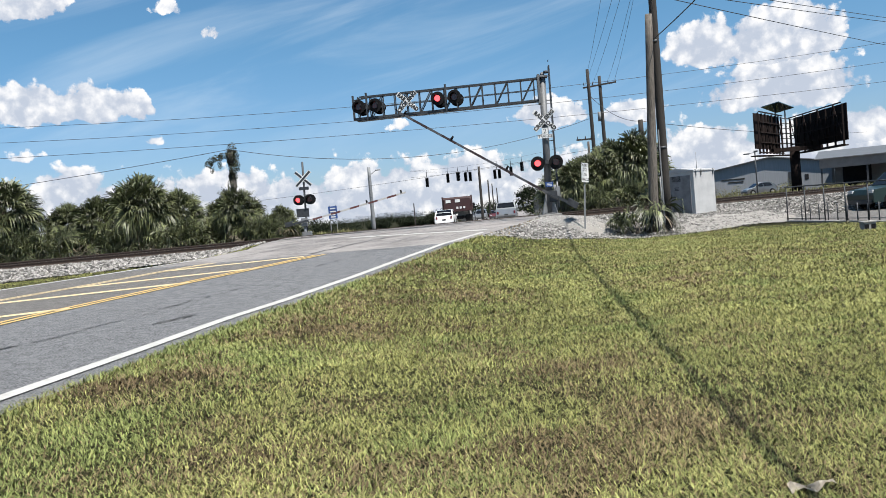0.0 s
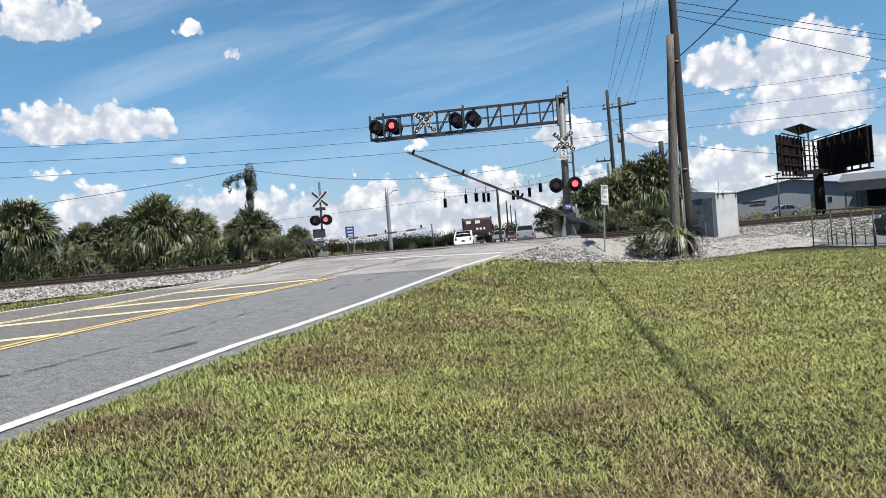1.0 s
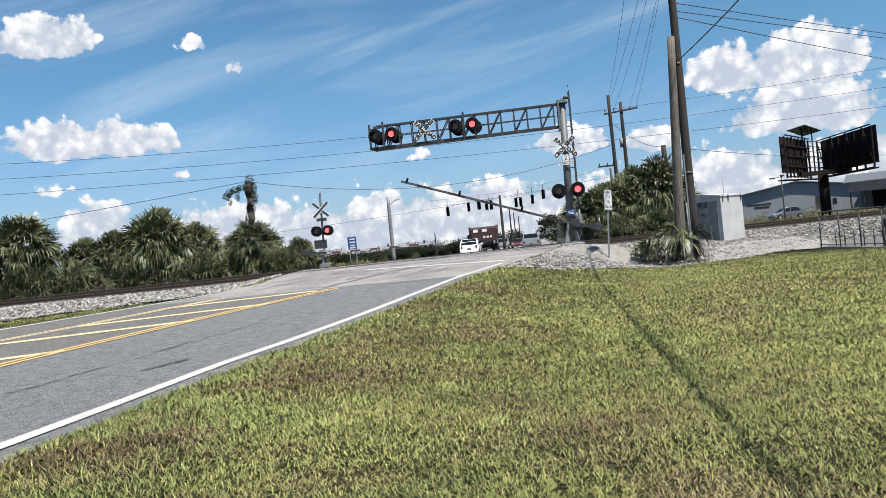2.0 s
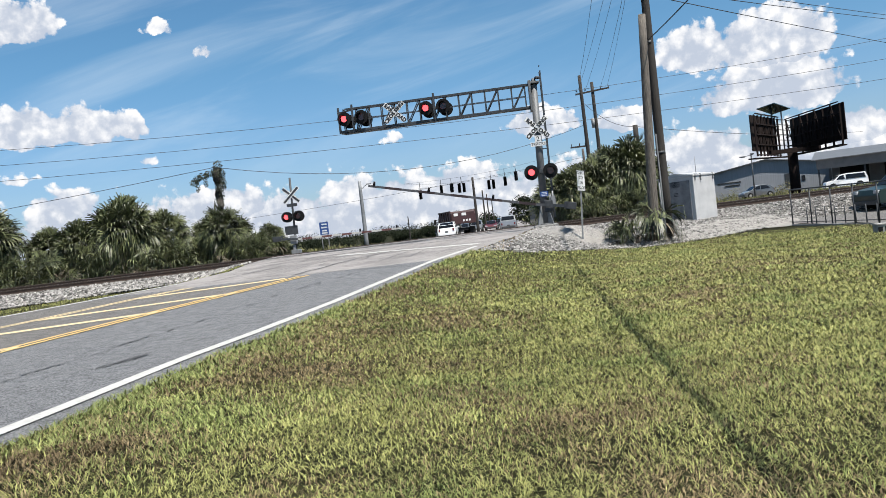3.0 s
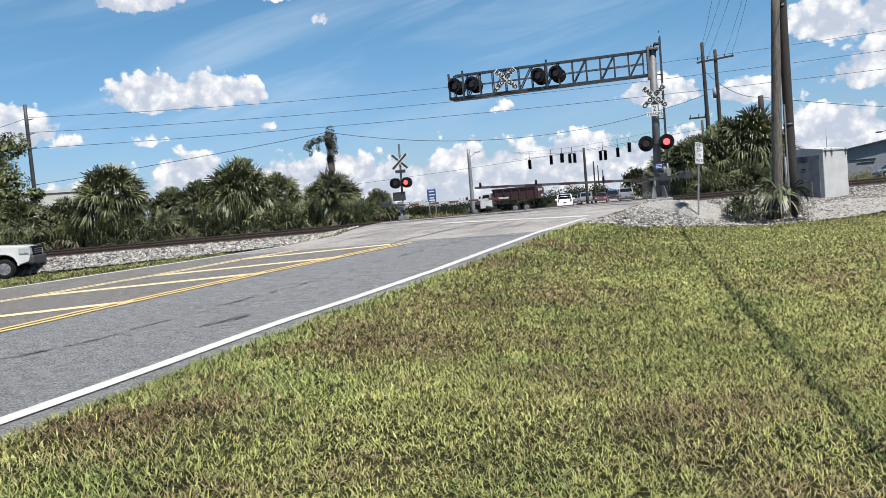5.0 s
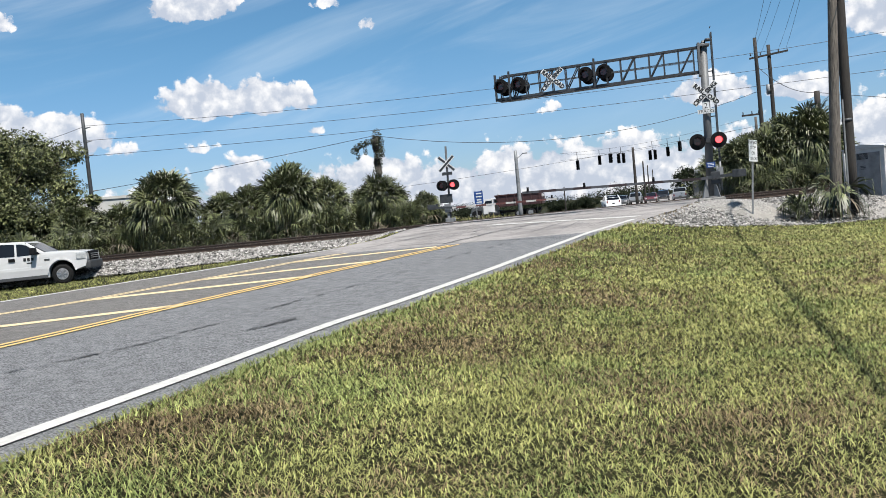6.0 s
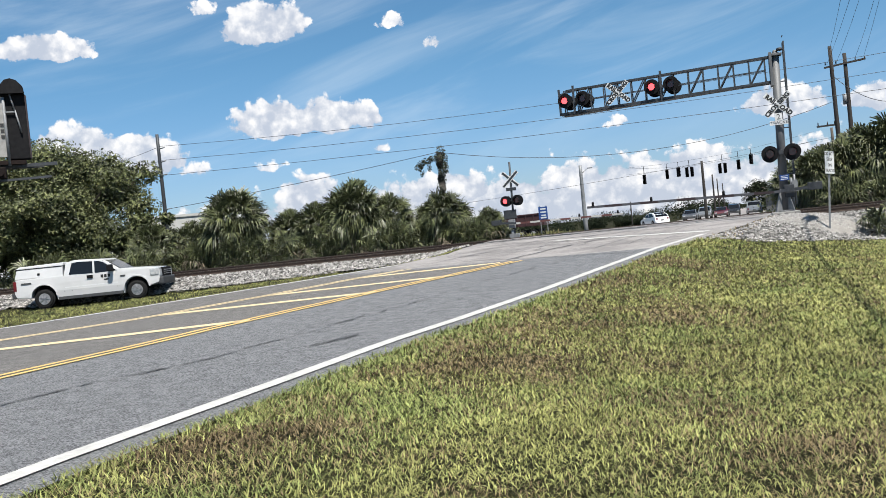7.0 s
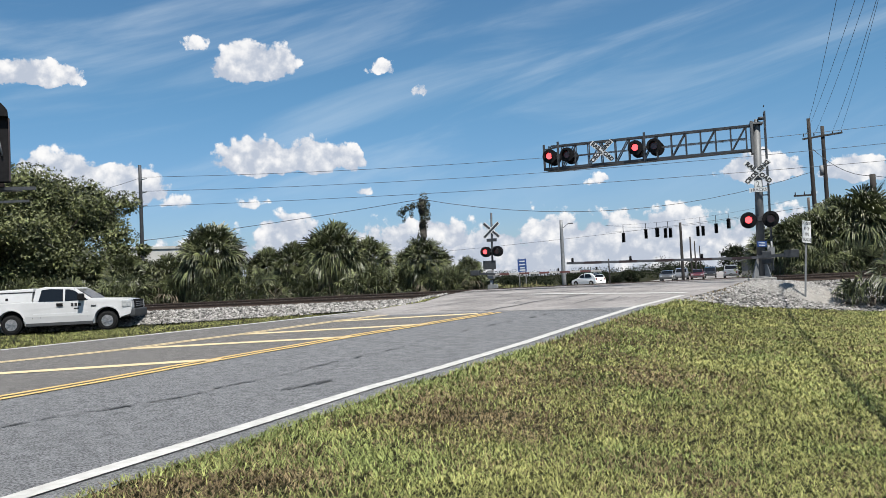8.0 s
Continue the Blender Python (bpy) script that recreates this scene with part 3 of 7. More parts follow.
for x0, y0, x1, y1, w in ((-5.6, 23.2, -4.6, 27.4, 0.09), (-4.6, 27.4, -3.4, 31, 0.07), (-7.2, 24.0, -1.6, 21.9, 0.06), (-8.9, 31.9, -1.0, 34.8, 0.16), (-8.9, 26.5, -5.2, 26.0, 0.05), (-9.3, 29.3, -3.0, 30.4, 0.05)):
    pts = [(x0 + (x1 - x0) * i / 9 + random.uniform(-0.07, 0.07), y0 + (y1 - y0) * i / 9 + random.uniform(-0.07, 0.07)) for i in range(10)]
    marking("tar_seam", pts, w, CRACK, "dark tar-filled crack in the paving")

crack_rng = random.Random(41)
for k in range(70):
    y0 = crack_rng.uniform(23.5, 37.0)
    x0 = crack_rng.uniform(left_x(y0) + 0.6, edge_x(y0) - 0.8)
    L, turn = crack_rng.uniform(0.9, 4.2), radians(crack_rng.gauss(12, 7) if k % 3 else crack_rng.gauss(73.6, 2))
    pts = [(x0 + math.sin(turn) * L * i / 7 + crack_rng.uniform(-0.025, 0.025), y0 + math.cos(turn) * L * i / 7) for i in range(8)]
    marking("crack", pts, crack_rng.uniform(0.012, 0.04), CRACK, "dark crack in the worn crossing paving")
for x0, y0, x1, y1 in ((-6.67, 8.37, -6.0, 10.14), (-6.0, 10.14, -5.54, 13.17), (-5.54, 13.17, -4.56, 18.43), (-4.56, 18.43, -3.4, 22.4), (-4.88, 10.6, -4.68, 11.3), (-7.0, 7.0, -6.67, 8.37)):
    for k in range(9):
        u = (k + random.random()) / 9
        x, y, L = x0 + (x1 - x0) * u + random.uniform(-0.08, 0.08), y0 + (y1 - y0) * u, random.uniform(0.1, 0.42)
        dx = (x1 - x0) / (y1 - y0)
        marking("worn_streak", [(x + dx * L * i / 4 + random.uniform(-0.03, 0.03), y + L * i / 4) for i in range(5)], random.uniform(0.015, 0.06), CRACK, "short dark crack in the worn asphalt", step=0.2)

# ballast
ballast = new("ballast", grid_mesh("ballast", np.arange(-70, 75, 0.45), np.arange(14, 72, 0.45), lambda x, y: land(x, y) + 0.01, GRAVEL, keep=gravel_zone))
tagged(ballast, "pale crushed-stone ballast banked along the rails", "ballast", kind="structure")



def dirt_strip():
    """Pale trodden dirt between the cabinet and the railing."""
    def on(x, y):
        sd = track_s(x, y)
        wob = 0.35 * np.sin(x * 1.9) + 0.2 * np.sin(y * 2.7 + x)
        return (x > 7.6) & (x < 14.6 + wob) & (sd < gravel_edge(x) + 0.25 + 1.3 * np.clip(x - 11.2, 0, 1)) & (sd > 5.2 + 0.9 * np.clip(10.5 - x, 0, 3) + wob)
    ob = new("dirt_strip", grid_mesh("dirt_strip", np.arange(7, 16, 0.15), np.arange(26, 42, 0.15), lambda x, y: land(x, y) + 0.045 + 0.015 * np.sin(x * 5.1) * np.sin(y * 4.3), SAND, keep=on))
    return tagged(ob, "pale trodden dirt between the cabinet and the railing", "dirt", kind="structure")


dirt_strip()

# ---------------------------------------------------------------- tracks
RAIL_PROFILE = [(-0.07, 0), (0.07, 0), (0.07, 0.02), (0.015, 0.04), (0.015, 0.13), (0.036, 0.14), (0.036, 0.172), (-0.036, 0.172), (-0.036, 0.14), (-0.015, 0.13), (-0.015, 0.04), (-0.07, 0.02)]


def track(name, s_near, z_top, label):
    base = Vector((0, 40, 0)) - TN * s_near
    th = thing(name, label, "railway track", pose(base.x, base.y, z_top - 0.172, 0, 0, 90 - 73.6), "railway tracks", "structure")
    for off in (0.0, 1.435):
        bm = bmesh.new()
        a = [bm.verts.new((-150, off + x, z)) for x, z in RAIL_PROFILE]
        b = [bm.verts.new((260, off + x, z)) for x, z in RAIL_PROFILE]
        for i in range(len(a)):
            j = (i + 1) % len(a)
            bm.faces.new((a[i], a[j], b[j], b[i]))
        r = part("rail", bm, RAIL, th)
        bm = bmesh.new()
        box(bm, (55, off, 0.1735), (410, 0.056, 0.003))
        part("running_surface", bm, RAIL_TOP, r, "worn bright rail head")
    bm = bmesh.new()
    box(bm, (0, 0.7175, -0.09), (0.23, 2.6, 0.17), bevel=0.012)
    me = mesh_from("sleeper", bm, SLEEPER)
    for i in range(-95, 145):
        x = i * 0.56
        wp = base + TD * x
        if left_x(wp.y) - 0.4 < wp.x < edge_x(wp.y) + 0.4:
            continue
        piece("sleeper", me, th, pose(x, random.uniform(-0.03, 0.03), 0.005, 0, 0, random.uniform(-0.6, 0.6)))
    return th


track("track_near", 0.0, RAIL_Z, "rusty steel rails on timber sleepers in ballast")
track("track_far", TRACK_GAP, RAIL_Z + 0.05, "second pair of rusty rails behind the first")
for k, s in enumerate((-0.22, 0.22, -1.2, -1.66, -TRACK_GAP + 0.22, -TRACK_GAP - 0.22, -TRACK_GAP - 1.2, -TRACK_GAP - 1.66)):
    a = Vector((0, 40, 0)) + TN * s
    pts = []
    for i in range(26):
        p = a + TD * (-13.2 + 15.6 * i / 25)
        if left_x(p.y) < p.x < edge_x(p.y) + 0.4:
            pts.append((p.x, p.y))
    marking("flangeway", pts, 0.11, CRACK, "dark rubber flangeway strip beside the rail")

# ---------------------------------------------------------------- crossing signals
SWITCH = [0.0, 0.55, 1.22, 1.90, 2.58, 3.25, 3.93, 4.57, 5.23, 5.90, 6.55, 7.17, 7.90, 8.0]
LAMPS = []


def flasher(parent, m, side, back=False, r=0.31, quiet=()):
    """A flashing-light unit: round black backing, hood, red lens, and the lamp itself, which comes forward when it burns."""
    bm = bmesh.new()
    disc(bm, (0, 0.02, 0), (0, 1, 0), r, 0.025, 32)
    tube(bm, (0, 0.03, 0), (0, 0.2, 0), 0.15, 0.11, 16)
    unit = part("flasher", bm, BLACK, parent, "round black signal backing")
    unit.matrix_basis = m
    bm = bmesh.new()
    n = 20
    ring = [math.radians(-25 + 230 * i / n) for i in range(n + 1)]
    for rr in (0.165, 0.158):
        a = [bm.verts.new((math.cos(t) * rr, -0.0, math.sin(t) * rr)) for t in ring]
        b = [bm.verts.new((math.cos(t) * rr, -0.30 + 0.06 * abs(math.cos(t)), math.sin(t) * rr)) for t in ring]
        for i in range(n):
            bm.faces.new((a[i], a[i + 1], b[i + 1], b[i]))
    part("hood", bm, BLACK, unit)
    bm = bmesh.new()
    disc(bm, (0, -0.01, 0), (0, 1, 0), 0.152, 0.03, 24)
    part("lens", bm, LENS_OFF, unit, "dark red signal lens")
    if not back:
        bm = bmesh.new()
        disc(bm, (0, 0, 0), (0, 1, 0), 0.135, 0.01, 24)
        lamp = part("lamp", bm, LAMP_RED, unit, "burning red lamp")
        LAMPS.append((lamp, side, quiet))
    return unit


def crossbuck(parent, m, words=True, size=1.22):
    """Two crossed white blades with black lettering, facing -y."""
    for k, (ang, txt) in enumerate(((-43, ("RAIL", "ROAD")), (43, ("CROS", "SING")))):
        bm = bmesh.new()
        box(bm, (0, 0, 0), (size, 0.012, 0.215), bevel=0.004)
        b = part("blade", bm, SIGN_WHITE, parent, "white crossbuck blade")
        b.matrix_basis = m @ pose(0, -0.014 * k, 0, 0, -ang, 0)
        if words:
            for t, x in zip(txt, (-0.31, 0.31)):
                lettering(t, 0.235, INK, b, pose(x, -0.009, 0, 90, 0, 0), squeeze=0.98, bold=0.012)
        else:
            bm = bmesh.new()
            box(bm, (0, -0.008, 0), (size * 0.98, 0.004, 0.12))
            part("rib", bm, TRUSS, b)


MX, MY = 2.42, 35.42
MZ = land1(MX, MY) - 0.03
mast = thing("crossing_signal", "galvanised cantilever railway crossing signal with red flashing lights", "railway signal", pose(MX, MY, MZ))


def build_mast():
    z0 = MZ
    bm = bmesh.new()
    box(bm, (0, 0, 0.0), (1.0, 0.95, 0.3), bevel=0.03)
    part("foundation", bm, CONCRETE, mast, "low concrete footing")
    bm = bmesh.new()
    tube(bm, (0, 0, 0.14), (0.14, 0, 7.30 - z0), 0.165, 0.145, 20)
    tube(bm, (0, 0, 0.14), (0, 0, 0.2), 0.36, 0.36, 20)
    part("mast_pole", bm, MAST_GREY, mast)
    for a in range(4):
        bm = bmesh.new()
        c, s = math.cos(math.radians(45 + 90 * a)), math.sin(math.radians(45 + 90 * a))
        prism(bm, [(0.14, 0.16), (0.46, 0.16), (0.44, 0.24), (0.17, 1.05), (0.14, 1.05)], 0.014)
        g = part("gusset", bm, GALV, mast)
        g.matrix_basis = pose(0, 0, 0, 0, 0, 45 + 90 * a)
    bm = bmesh.new()
    box(bm, (0.14, 0, 7.22 - z0), (0.46, 0.46, 0.08), bevel=0.01)
    tube(bm, (0.14, 0, 7.26 - z0), (0.14, 0, 7.42 - z0), 0.13, 0.05, 14)
    part("cap", bm, MAST_GREY, mast)
    bm = bmesh.new()
    tube(bm, (0.30, -0.1, 7.36 - z0), (0.30, -0.1, 7.46 - z0), 0.13, 0.09, 14)
    part("bell", bm, DARK_STEEL, mast, "grey warning bell")
    # ladder on the side away from the road
    bm = bmesh.new()
    for dy in (0.02, 0.36):
        bar(bm, (0.44, dy, 1.0), (0.47, dy, 7.72 - z0), 0.06, 0.04)
    for i in range(21):
        z = 1.15 + i * 0.29
        bar(bm, (0.44 + 0.0012 * i, 0.02, z), (0.44 + 0.0012 * i, 0.36, z), 0.03, 0.03)
    for z in (1.6, 3.4, 5.2):
        bar(bm, (0.1, 0.06, z), (0.46, 0.12, z), 0.04, 0.04)
    part("ladder", bm, TRUSS, mast, "narrow galvanised ladder")
    # truss arm
    A, B = Vector((0.0, 0.0, 6.19 - z0)), Vector((-8.55, 0.98, 6.27 - z0))
    H = 0.98
    d = (B - A).normalized()
    nrm = Vector((d.y, -d.x, 0)).normalized() * 0.13
    n = 14
    for o in (-nrm, nrm):
        for up in (0.0, H):
            bm = bmesh.new()
            a2 = A + o + Vector((0, 0, up))
            b2 = B + o + Vector((0, 0, up)) - (d * 0.35 if up else d * 0)
            w = 0.075 if up else 0.1
            bar(bm, a2, b2, w, w)
            part("chord", bm, TRUSS, mast)
        for i in range(n + 1):
            p = A.lerp(B, 0.03 + 0.94 * i / n) + o
            bm = bmesh.new()
            bar(bm, p, p + Vector((0, 0, H)), 0.045, 0.045)
            part("upright", bm, TRUSS, mast)
            if i % 2 == 0 and i < n:
                q = A.lerp(B, 0.03 + 0.94 * (i + 1) / n) + o
                bm = bmesh.new()
                bar(bm, q, p + Vector((0, 0, H)), 0.042, 0.042)
                part("diagonal", bm, TRUSS, mast)
        bm = bmesh.new()
        bar(bm, A.lerp(B, 0.03) + o + Vector((0, 0, H * 0.5)), A.lerp(B, 0.97) + o + Vector((0, 0, H * 0.5)), 0.03, 0.03)
        part("mid_rail", bm, TRUSS, mast)
    for i in range(n + 1):
        p = A.lerp(B, 0.03 + 0.94 * i / n)
        for up in (0.0, H):
            bm = bmesh.new()
            bar(bm, p - nrm + Vector((0, 0, up)), p + nrm + Vector((0, 0, up)), 0.04, 0.04)
            part("cross_tie", bm, TRUSS, mast)
    bm = bmesh.new()
    bar(bm, B + Vector((0, 0, -0.05)), B + Vector((0, 0, H + 0.12)), 0.09, 0.09)
    bar(bm, B + Vector((0, 0, H - 0.1)), B - d * 0.6 + Vector((0, 0, H - 0.05)), 0.05, 0.05)
    part("end_post", bm, TRUSS, mast)
    bm = bmesh.new()
    box(bm, (0, 0, 0), (0.1, 0.5, 1.3), Matrix.Translation(A + d * 0.05 + Vector((0, 0, H / 2))), bevel=0.01)
    part("arm_bracket", bm, MAST_GREY, mast)
    bm = bmesh.new()
    p, q = A.lerp(B, 0.02), A.lerp(B, 0.98)
    box(bm, (0, 0, 0), ((q - p).length, 0.42, 0.03), Matrix.Translation((p + q) / 2 + Vector((0, 0, -0.06))) @ Matrix.Rotation(math.atan2(d.y, d.x), 4, "Z"))
    part("walkway", bm, DARK_STEEL, mast, "grating walkway along the arm")
    yaw = (math.degrees(math.atan2(d.y, d.x)) - 180) * 4 * 0.9
    outer, inner = ((0.0, 0.6), (4.33, 6.55)), ((0.1, 1.9), (4.35, 5.3), (5.9, 6.3))
    for x, side, quiet in ((-5.83, 0, outer), (-5.06, 1, outer), (-2.16, 0, inner), (-1.40, 1, inner)):
        u = (x - MX) / (B.x - A.x)
        p = A.lerp(B, u) + Vector((0, -0.42, 0.52))
        flasher(mast, pose(p.x, p.y, p.z, 0, 0, yaw * 0.25), side, quiet=quiet)
        q = A.lerp(B, u) + Vector((0.09, 0.45, 0.50))
        flasher(mast, pose(q.x, q.y, q.z, 0, 0, 180 + yaw * 0.25), side, back=True)
    for x in (-5.45, -1.78):
        u = (x - MX) / (B.x - A.x)
        p = A.lerp(B, u) + Vector((0, -0.30, 0))
        bm = bmesh.new()
        bar(bm, p + Vector((0, 0, -0.1)), p + Vector((0, 0, H + 0.15)), 0.09, 0.06)
        bar(bm, p + Vector((-0.4, 0.02, 0.52)), p + Vector((0.4, 0.02, 0.52)), 0.05, 0.06)
        part("lamp_bracket", bm, TRUSS, mast)
    u = (-3.56 - MX) / (B.x - A.x)
    p = A.lerp(B, u) + Vector((0, -0.32, 0.53))
    crossbuck(mast, pose(p.x, p.y, p.z, 0, 0, yaw * 0.25), True, 1.18)
    # signs and lamps on the pole
    crossbuck(mast, pose(0.06, -0.27, 5.29 - z0), True, 1.22)
    bm = bmesh.new()
    box(bm, (0.05, -0.25, 4.80 - z0), (0.26, 0.012, 0.30), bevel=0.004)
    s = part("number_plate", bm, SIGN_WHITE, mast)
    lettering("2", 0.3, INK, s, pose(0.05, -0.258, 4.80 - z0, 90, 0, 0))
    bm = bmesh.new()
    box(bm, (0.05, -0.25, 4.585 - z0), (0.66, 0.012, 0.17), bevel=0.004)
    s = part("tracks_plate", bm, SIGN_WHITE, mast)
    lettering("TRACKS", 0.165, INK, s, pose(0.05, -0.258, 4.585 - z0, 90, 0, 0))
    for x, side in ((-0.38, 0), (0.43, 1)):
        flasher(mast, pose(x, -0.28, 3.42 - z0), side, quiet=((6.82, 7.17),))
        flasher(mast, pose(x + 0.03, 0.30, 3.42 - z0, 0, 0, 180), side, back=True)
    bm = bmesh.new()
    bar(bm, (-0.4, -0.2, 3.44 - z0), (0.45, -0.2, 3.44 - z0), 0.06, 0.06)
    box(bm, (0.03, -0.2, 3.44 - z0), (0.16, 0.1, 0.2), bevel=0.01)
    part("lamp_bracket", bm, DARK_STEEL, mast)
    bm = bmesh.new()
    box(bm, (0.06, -0.23, 2.45 - z0), (0.34, 0.01, 0.22), bevel=0.004)
    s = part("notice_plate", bm, SIGN_BLUE, mast, "small blue notice plate with white lines")
    bm = bmesh.new()
    for dz in (0.06, 0.0, -0.06):
        box(bm, (0.06, -0.237, 2.45 - z0 + dz), (0.24, 0.004, 0.022))
    part("printed_lines", bm, SIGN_WHITE, s)
    bm = bmesh.new()
    tube(bm, (0.3, -0.05, 2.4 - z0), (0.33, -0.05, 1.3 - z0), 0.05, 0.05, 8)
    tube(bm, (0.42, -0.05, 2.55 - z0), (0.43, -0.05, 1.4 - z0), 0.035, 0.035, 8)
    box(bm, (0.42, -0.05, 2.1 - z0), (0.2, 0.16, 0.45), bevel=0.01)
    part("conduit_box", bm, GALV, mast)


build_mast()


def gate(name, m, length, lamps, label, flip=1, white=None, red=None):
    """A crossing gate: post with drive box, and a striped arm that turns on it. The arm lies along -x (flip 1) or +x."""
    th = thing(name, label, "crossing gate", m, "crossing gates")
    bm = bmesh.new()
    box(bm, (0, 0.1, 0.0), (0.36, 0.32, 0.5), bevel=0.03)
    tube(bm, (0, 0.1, -0.3), (0, 0.1, -m.translation.z + land1(*m.translation.xy) - 0.05), 0.09, 0.09, 12)
    part("drive_box", bm, GALV if white else DARK_STEEL, th, "grey gate drive housing on a post")
    f = -flip
    bm = bmesh.new()
    n = 10
    x0 = 0.55
    arm_pts = []
    for i in range(n):
        a, b = x0 + (length - x0) * i / n, x0 + (length - x0) * (i + 1) / n
        h0, h1 = 0.14 - 0.055 * i / n, 0.14 - 0.055 * (i + 1) / n
        arm_pts.append((a, b, h0, h1))
    bar(bm, (f * 0.3, -0.16, 0), (f * length, -0.16, 0), 0.035, 0.1)
    arm = part("gate_arm", bm, white or ARM_SHADED, th, "long gate arm in red and white stripes")
    for i, (a, b, h0, h1) in enumerate(arm_pts):
        if i % 2 == 0:
            bm = bmesh.new()
            bar(bm, (f * a, -0.16, 0), (f * b, -0.16, 0), 0.041, 0.106)
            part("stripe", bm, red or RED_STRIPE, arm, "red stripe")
    for x in lamps:
        bm = bmesh.new()
        tube(bm, (f * x, -0.16, 0.05), (f * x, -0.16, 0.22), 0.055, 0.045, 10)
        part("arm_lamp", bm, BLACK, arm)
    bm = bmesh.new()
    for y in (-0.14, 0.34):
        bar(bm, (f * 0.5, y, 0), (-f * 0.95, y, 0.1), 0.03, 0.12)
    part("arm_support", bm, TRUSS, arm)
    for y in (-0.14, 0.34):
        bm = bmesh.new()
        box(bm, (-f * 0.9, y, 0.12), (0.5, 0.08, 0.3), bevel=0.02)
        part("counterweight", bm, DARK_STEEL, arm, "grey counterweight")
    return th, arm


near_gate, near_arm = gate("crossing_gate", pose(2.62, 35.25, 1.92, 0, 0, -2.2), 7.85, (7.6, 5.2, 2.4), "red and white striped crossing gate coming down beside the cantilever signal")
far_gate, far_arm = gate("crossing_gate", pose(-11.25, 45.75, 1.80, 0, 0, 2.0), 6.25, (6.0, 3.9), "red and white striped crossing gate across the far lane", flip=-1, white=ARM_BRIGHT, red=STRIPE_BRIGHT)

FX, FY = -11.2, 46.0
far_mast = thing("crossing_signal", "slim crossing signal mast with crossbuck and paired flashing lights", "railway signal", pose(FX, FY, land1(FX, FY)))


def build_far_mast():
    z0 = land1(FX, FY)
    bm = bmesh.new()
    tube(bm, (0, 0, 0), (0.1, 0, 5.35 - z0), 0.065, 0.06, 12)
    part("mast_pole", bm, DARK_STEEL, far_mast)
    bm = bmesh.new()
    box(bm, (0, 0, 0.1), (0.5, 0.5, 0.3), bevel=0.02)
    part("base_casting", bm, GALV, far_mast)
    crossbuck(far_mast, pose(0.08, -0.1, 4.35 - z0), False)
    bm = bmesh.new()
    box(bm, (0.07, -0.09, 3.78 - z0), (0.6, 0.02, 0.18), bevel=0.004)
    part("plate", bm, TRUSS, far_mast, "back of the sign plate")
    for x, side in ((-0.32, 0), (0.36, 1)):
        flasher(far_mast, pose(x, -0.16, 3.12 - z0), side, r=0.30)
        flasher(far_mast, pose(x, 0.2, 3.12 - z0, 0, 0, 180), side, back=True, r=0.30)
    bm = bmesh.new()
    bar(bm, (-0.35, -0.08, 3.12 - z0), (0.4, -0.08, 3.12 - z0), 0.05, 0.05)
    part("lamp_bracket", bm, DARK_STEEL, far_mast)
    bm = bmesh.new()
    box(bm, (-0.12, -0.12, 2.35 - z0), (0.75, 0.02, 0.5), bevel=0.006)
    part("back_plate", bm, DARK_STEEL, far_mast, "dark back of a notice")


build_far_mast()

# ---------------------------------------------------------------- poles, signs, cabinet
def timber_pole(name, x, y, r, top, material, label, lean=(0, 0), z=None):
    z0 = land1(x, y) - 0.1 if z is None else z
    bm = bmesh.new()
    n = 7
    sweep(bm, [(lean[0] * i / n, lean[1] * i / n, (top - z0) * i / n) for i in range(n + 1)], [r * (1 - 0.3 * i / n) for i in range(n + 1)], 14)
    th = thing(name, label, "utility pole", pose(x, y, z0), "utility poles")
    part("pole", bm, material, th)
    return th, z0


p_short, zs = timber_pole("utility_pole", 6.30, 32.2, 0.20, 8.75, WOOD_POLE, "cut-off weathered timber pole beside the tall one", (0.42, 0))
p_tall, zt = timber_pole("utility_pole", 6.99, 32.75, 0.19, 14.0, DARK_POLE, "tall dark timber power pole at the lawn's edge", (0.05, 0))
bm = bmesh.new()
tube(bm, (-0.20, -0.14, 0.0), (-0.20, -0.12, 2.3), 0.035, 0.035, 8)
bar(bm, (-0.15, -0.17, 0.0), (-0.14, -0.15, 4.2), 0.05, 0.03)
part("conduit", bm, GALV, p_tall, "grey cable guard")
for z in (3.4, 7.7, 11.4):
    bm = bmesh.new()
    tube(bm, (0, 0, z), (0, 0, z + 0.12), 0.20 - z * 0.004, 0.20 - z * 0.004, 14)
    part("band", bm, DARK_STEEL, p_tall)
pb1, _ = timber_pole("utility_pole", 8.15, 62.6, 0.17, 11.8, DARK_POLE, "dark power pole beyond the railway", (-0.1, 0))
bm = bmesh.new()
bar(bm, (-1.35, 0, 6.05), (0.1, 0, 6.05), 0.1, 0.12)
for x in (-1.25, -0.65, -0.2):
    tube(bm, (x, 0, 6.11), (x, 0, 6.32), 0.04, 0.03, 8)
part("cross_arm", bm, DARK_POLE, pb1)
pb2, _ = timber_pole("utility_pole", 10.1, 70.4, 0.19, 12.4, DARK_POLE, "dark power pole with a timber cross-arm", (-0.05, 0))
bm = bmesh.new()
bar(bm, (-1.55, -0.15, 11.2), (1.35, -0.15, 11.45), 0.12, 0.14)
for x in (-1.45, -0.7, 0.65, 1.3):
    tube(bm, (x, -0.15, 11.4), (x, -0.15, 11.65), 0.05, 0.03, 8)
part("cross_arm", bm, DARK_POLE, pb2)
bm = bmesh.new()
tube(bm, (-0.28, 0, 8.2), (-0.28, 0, 9.0), 0.16, 0.16, 12)
part("transformer", bm, GALV, pb2)
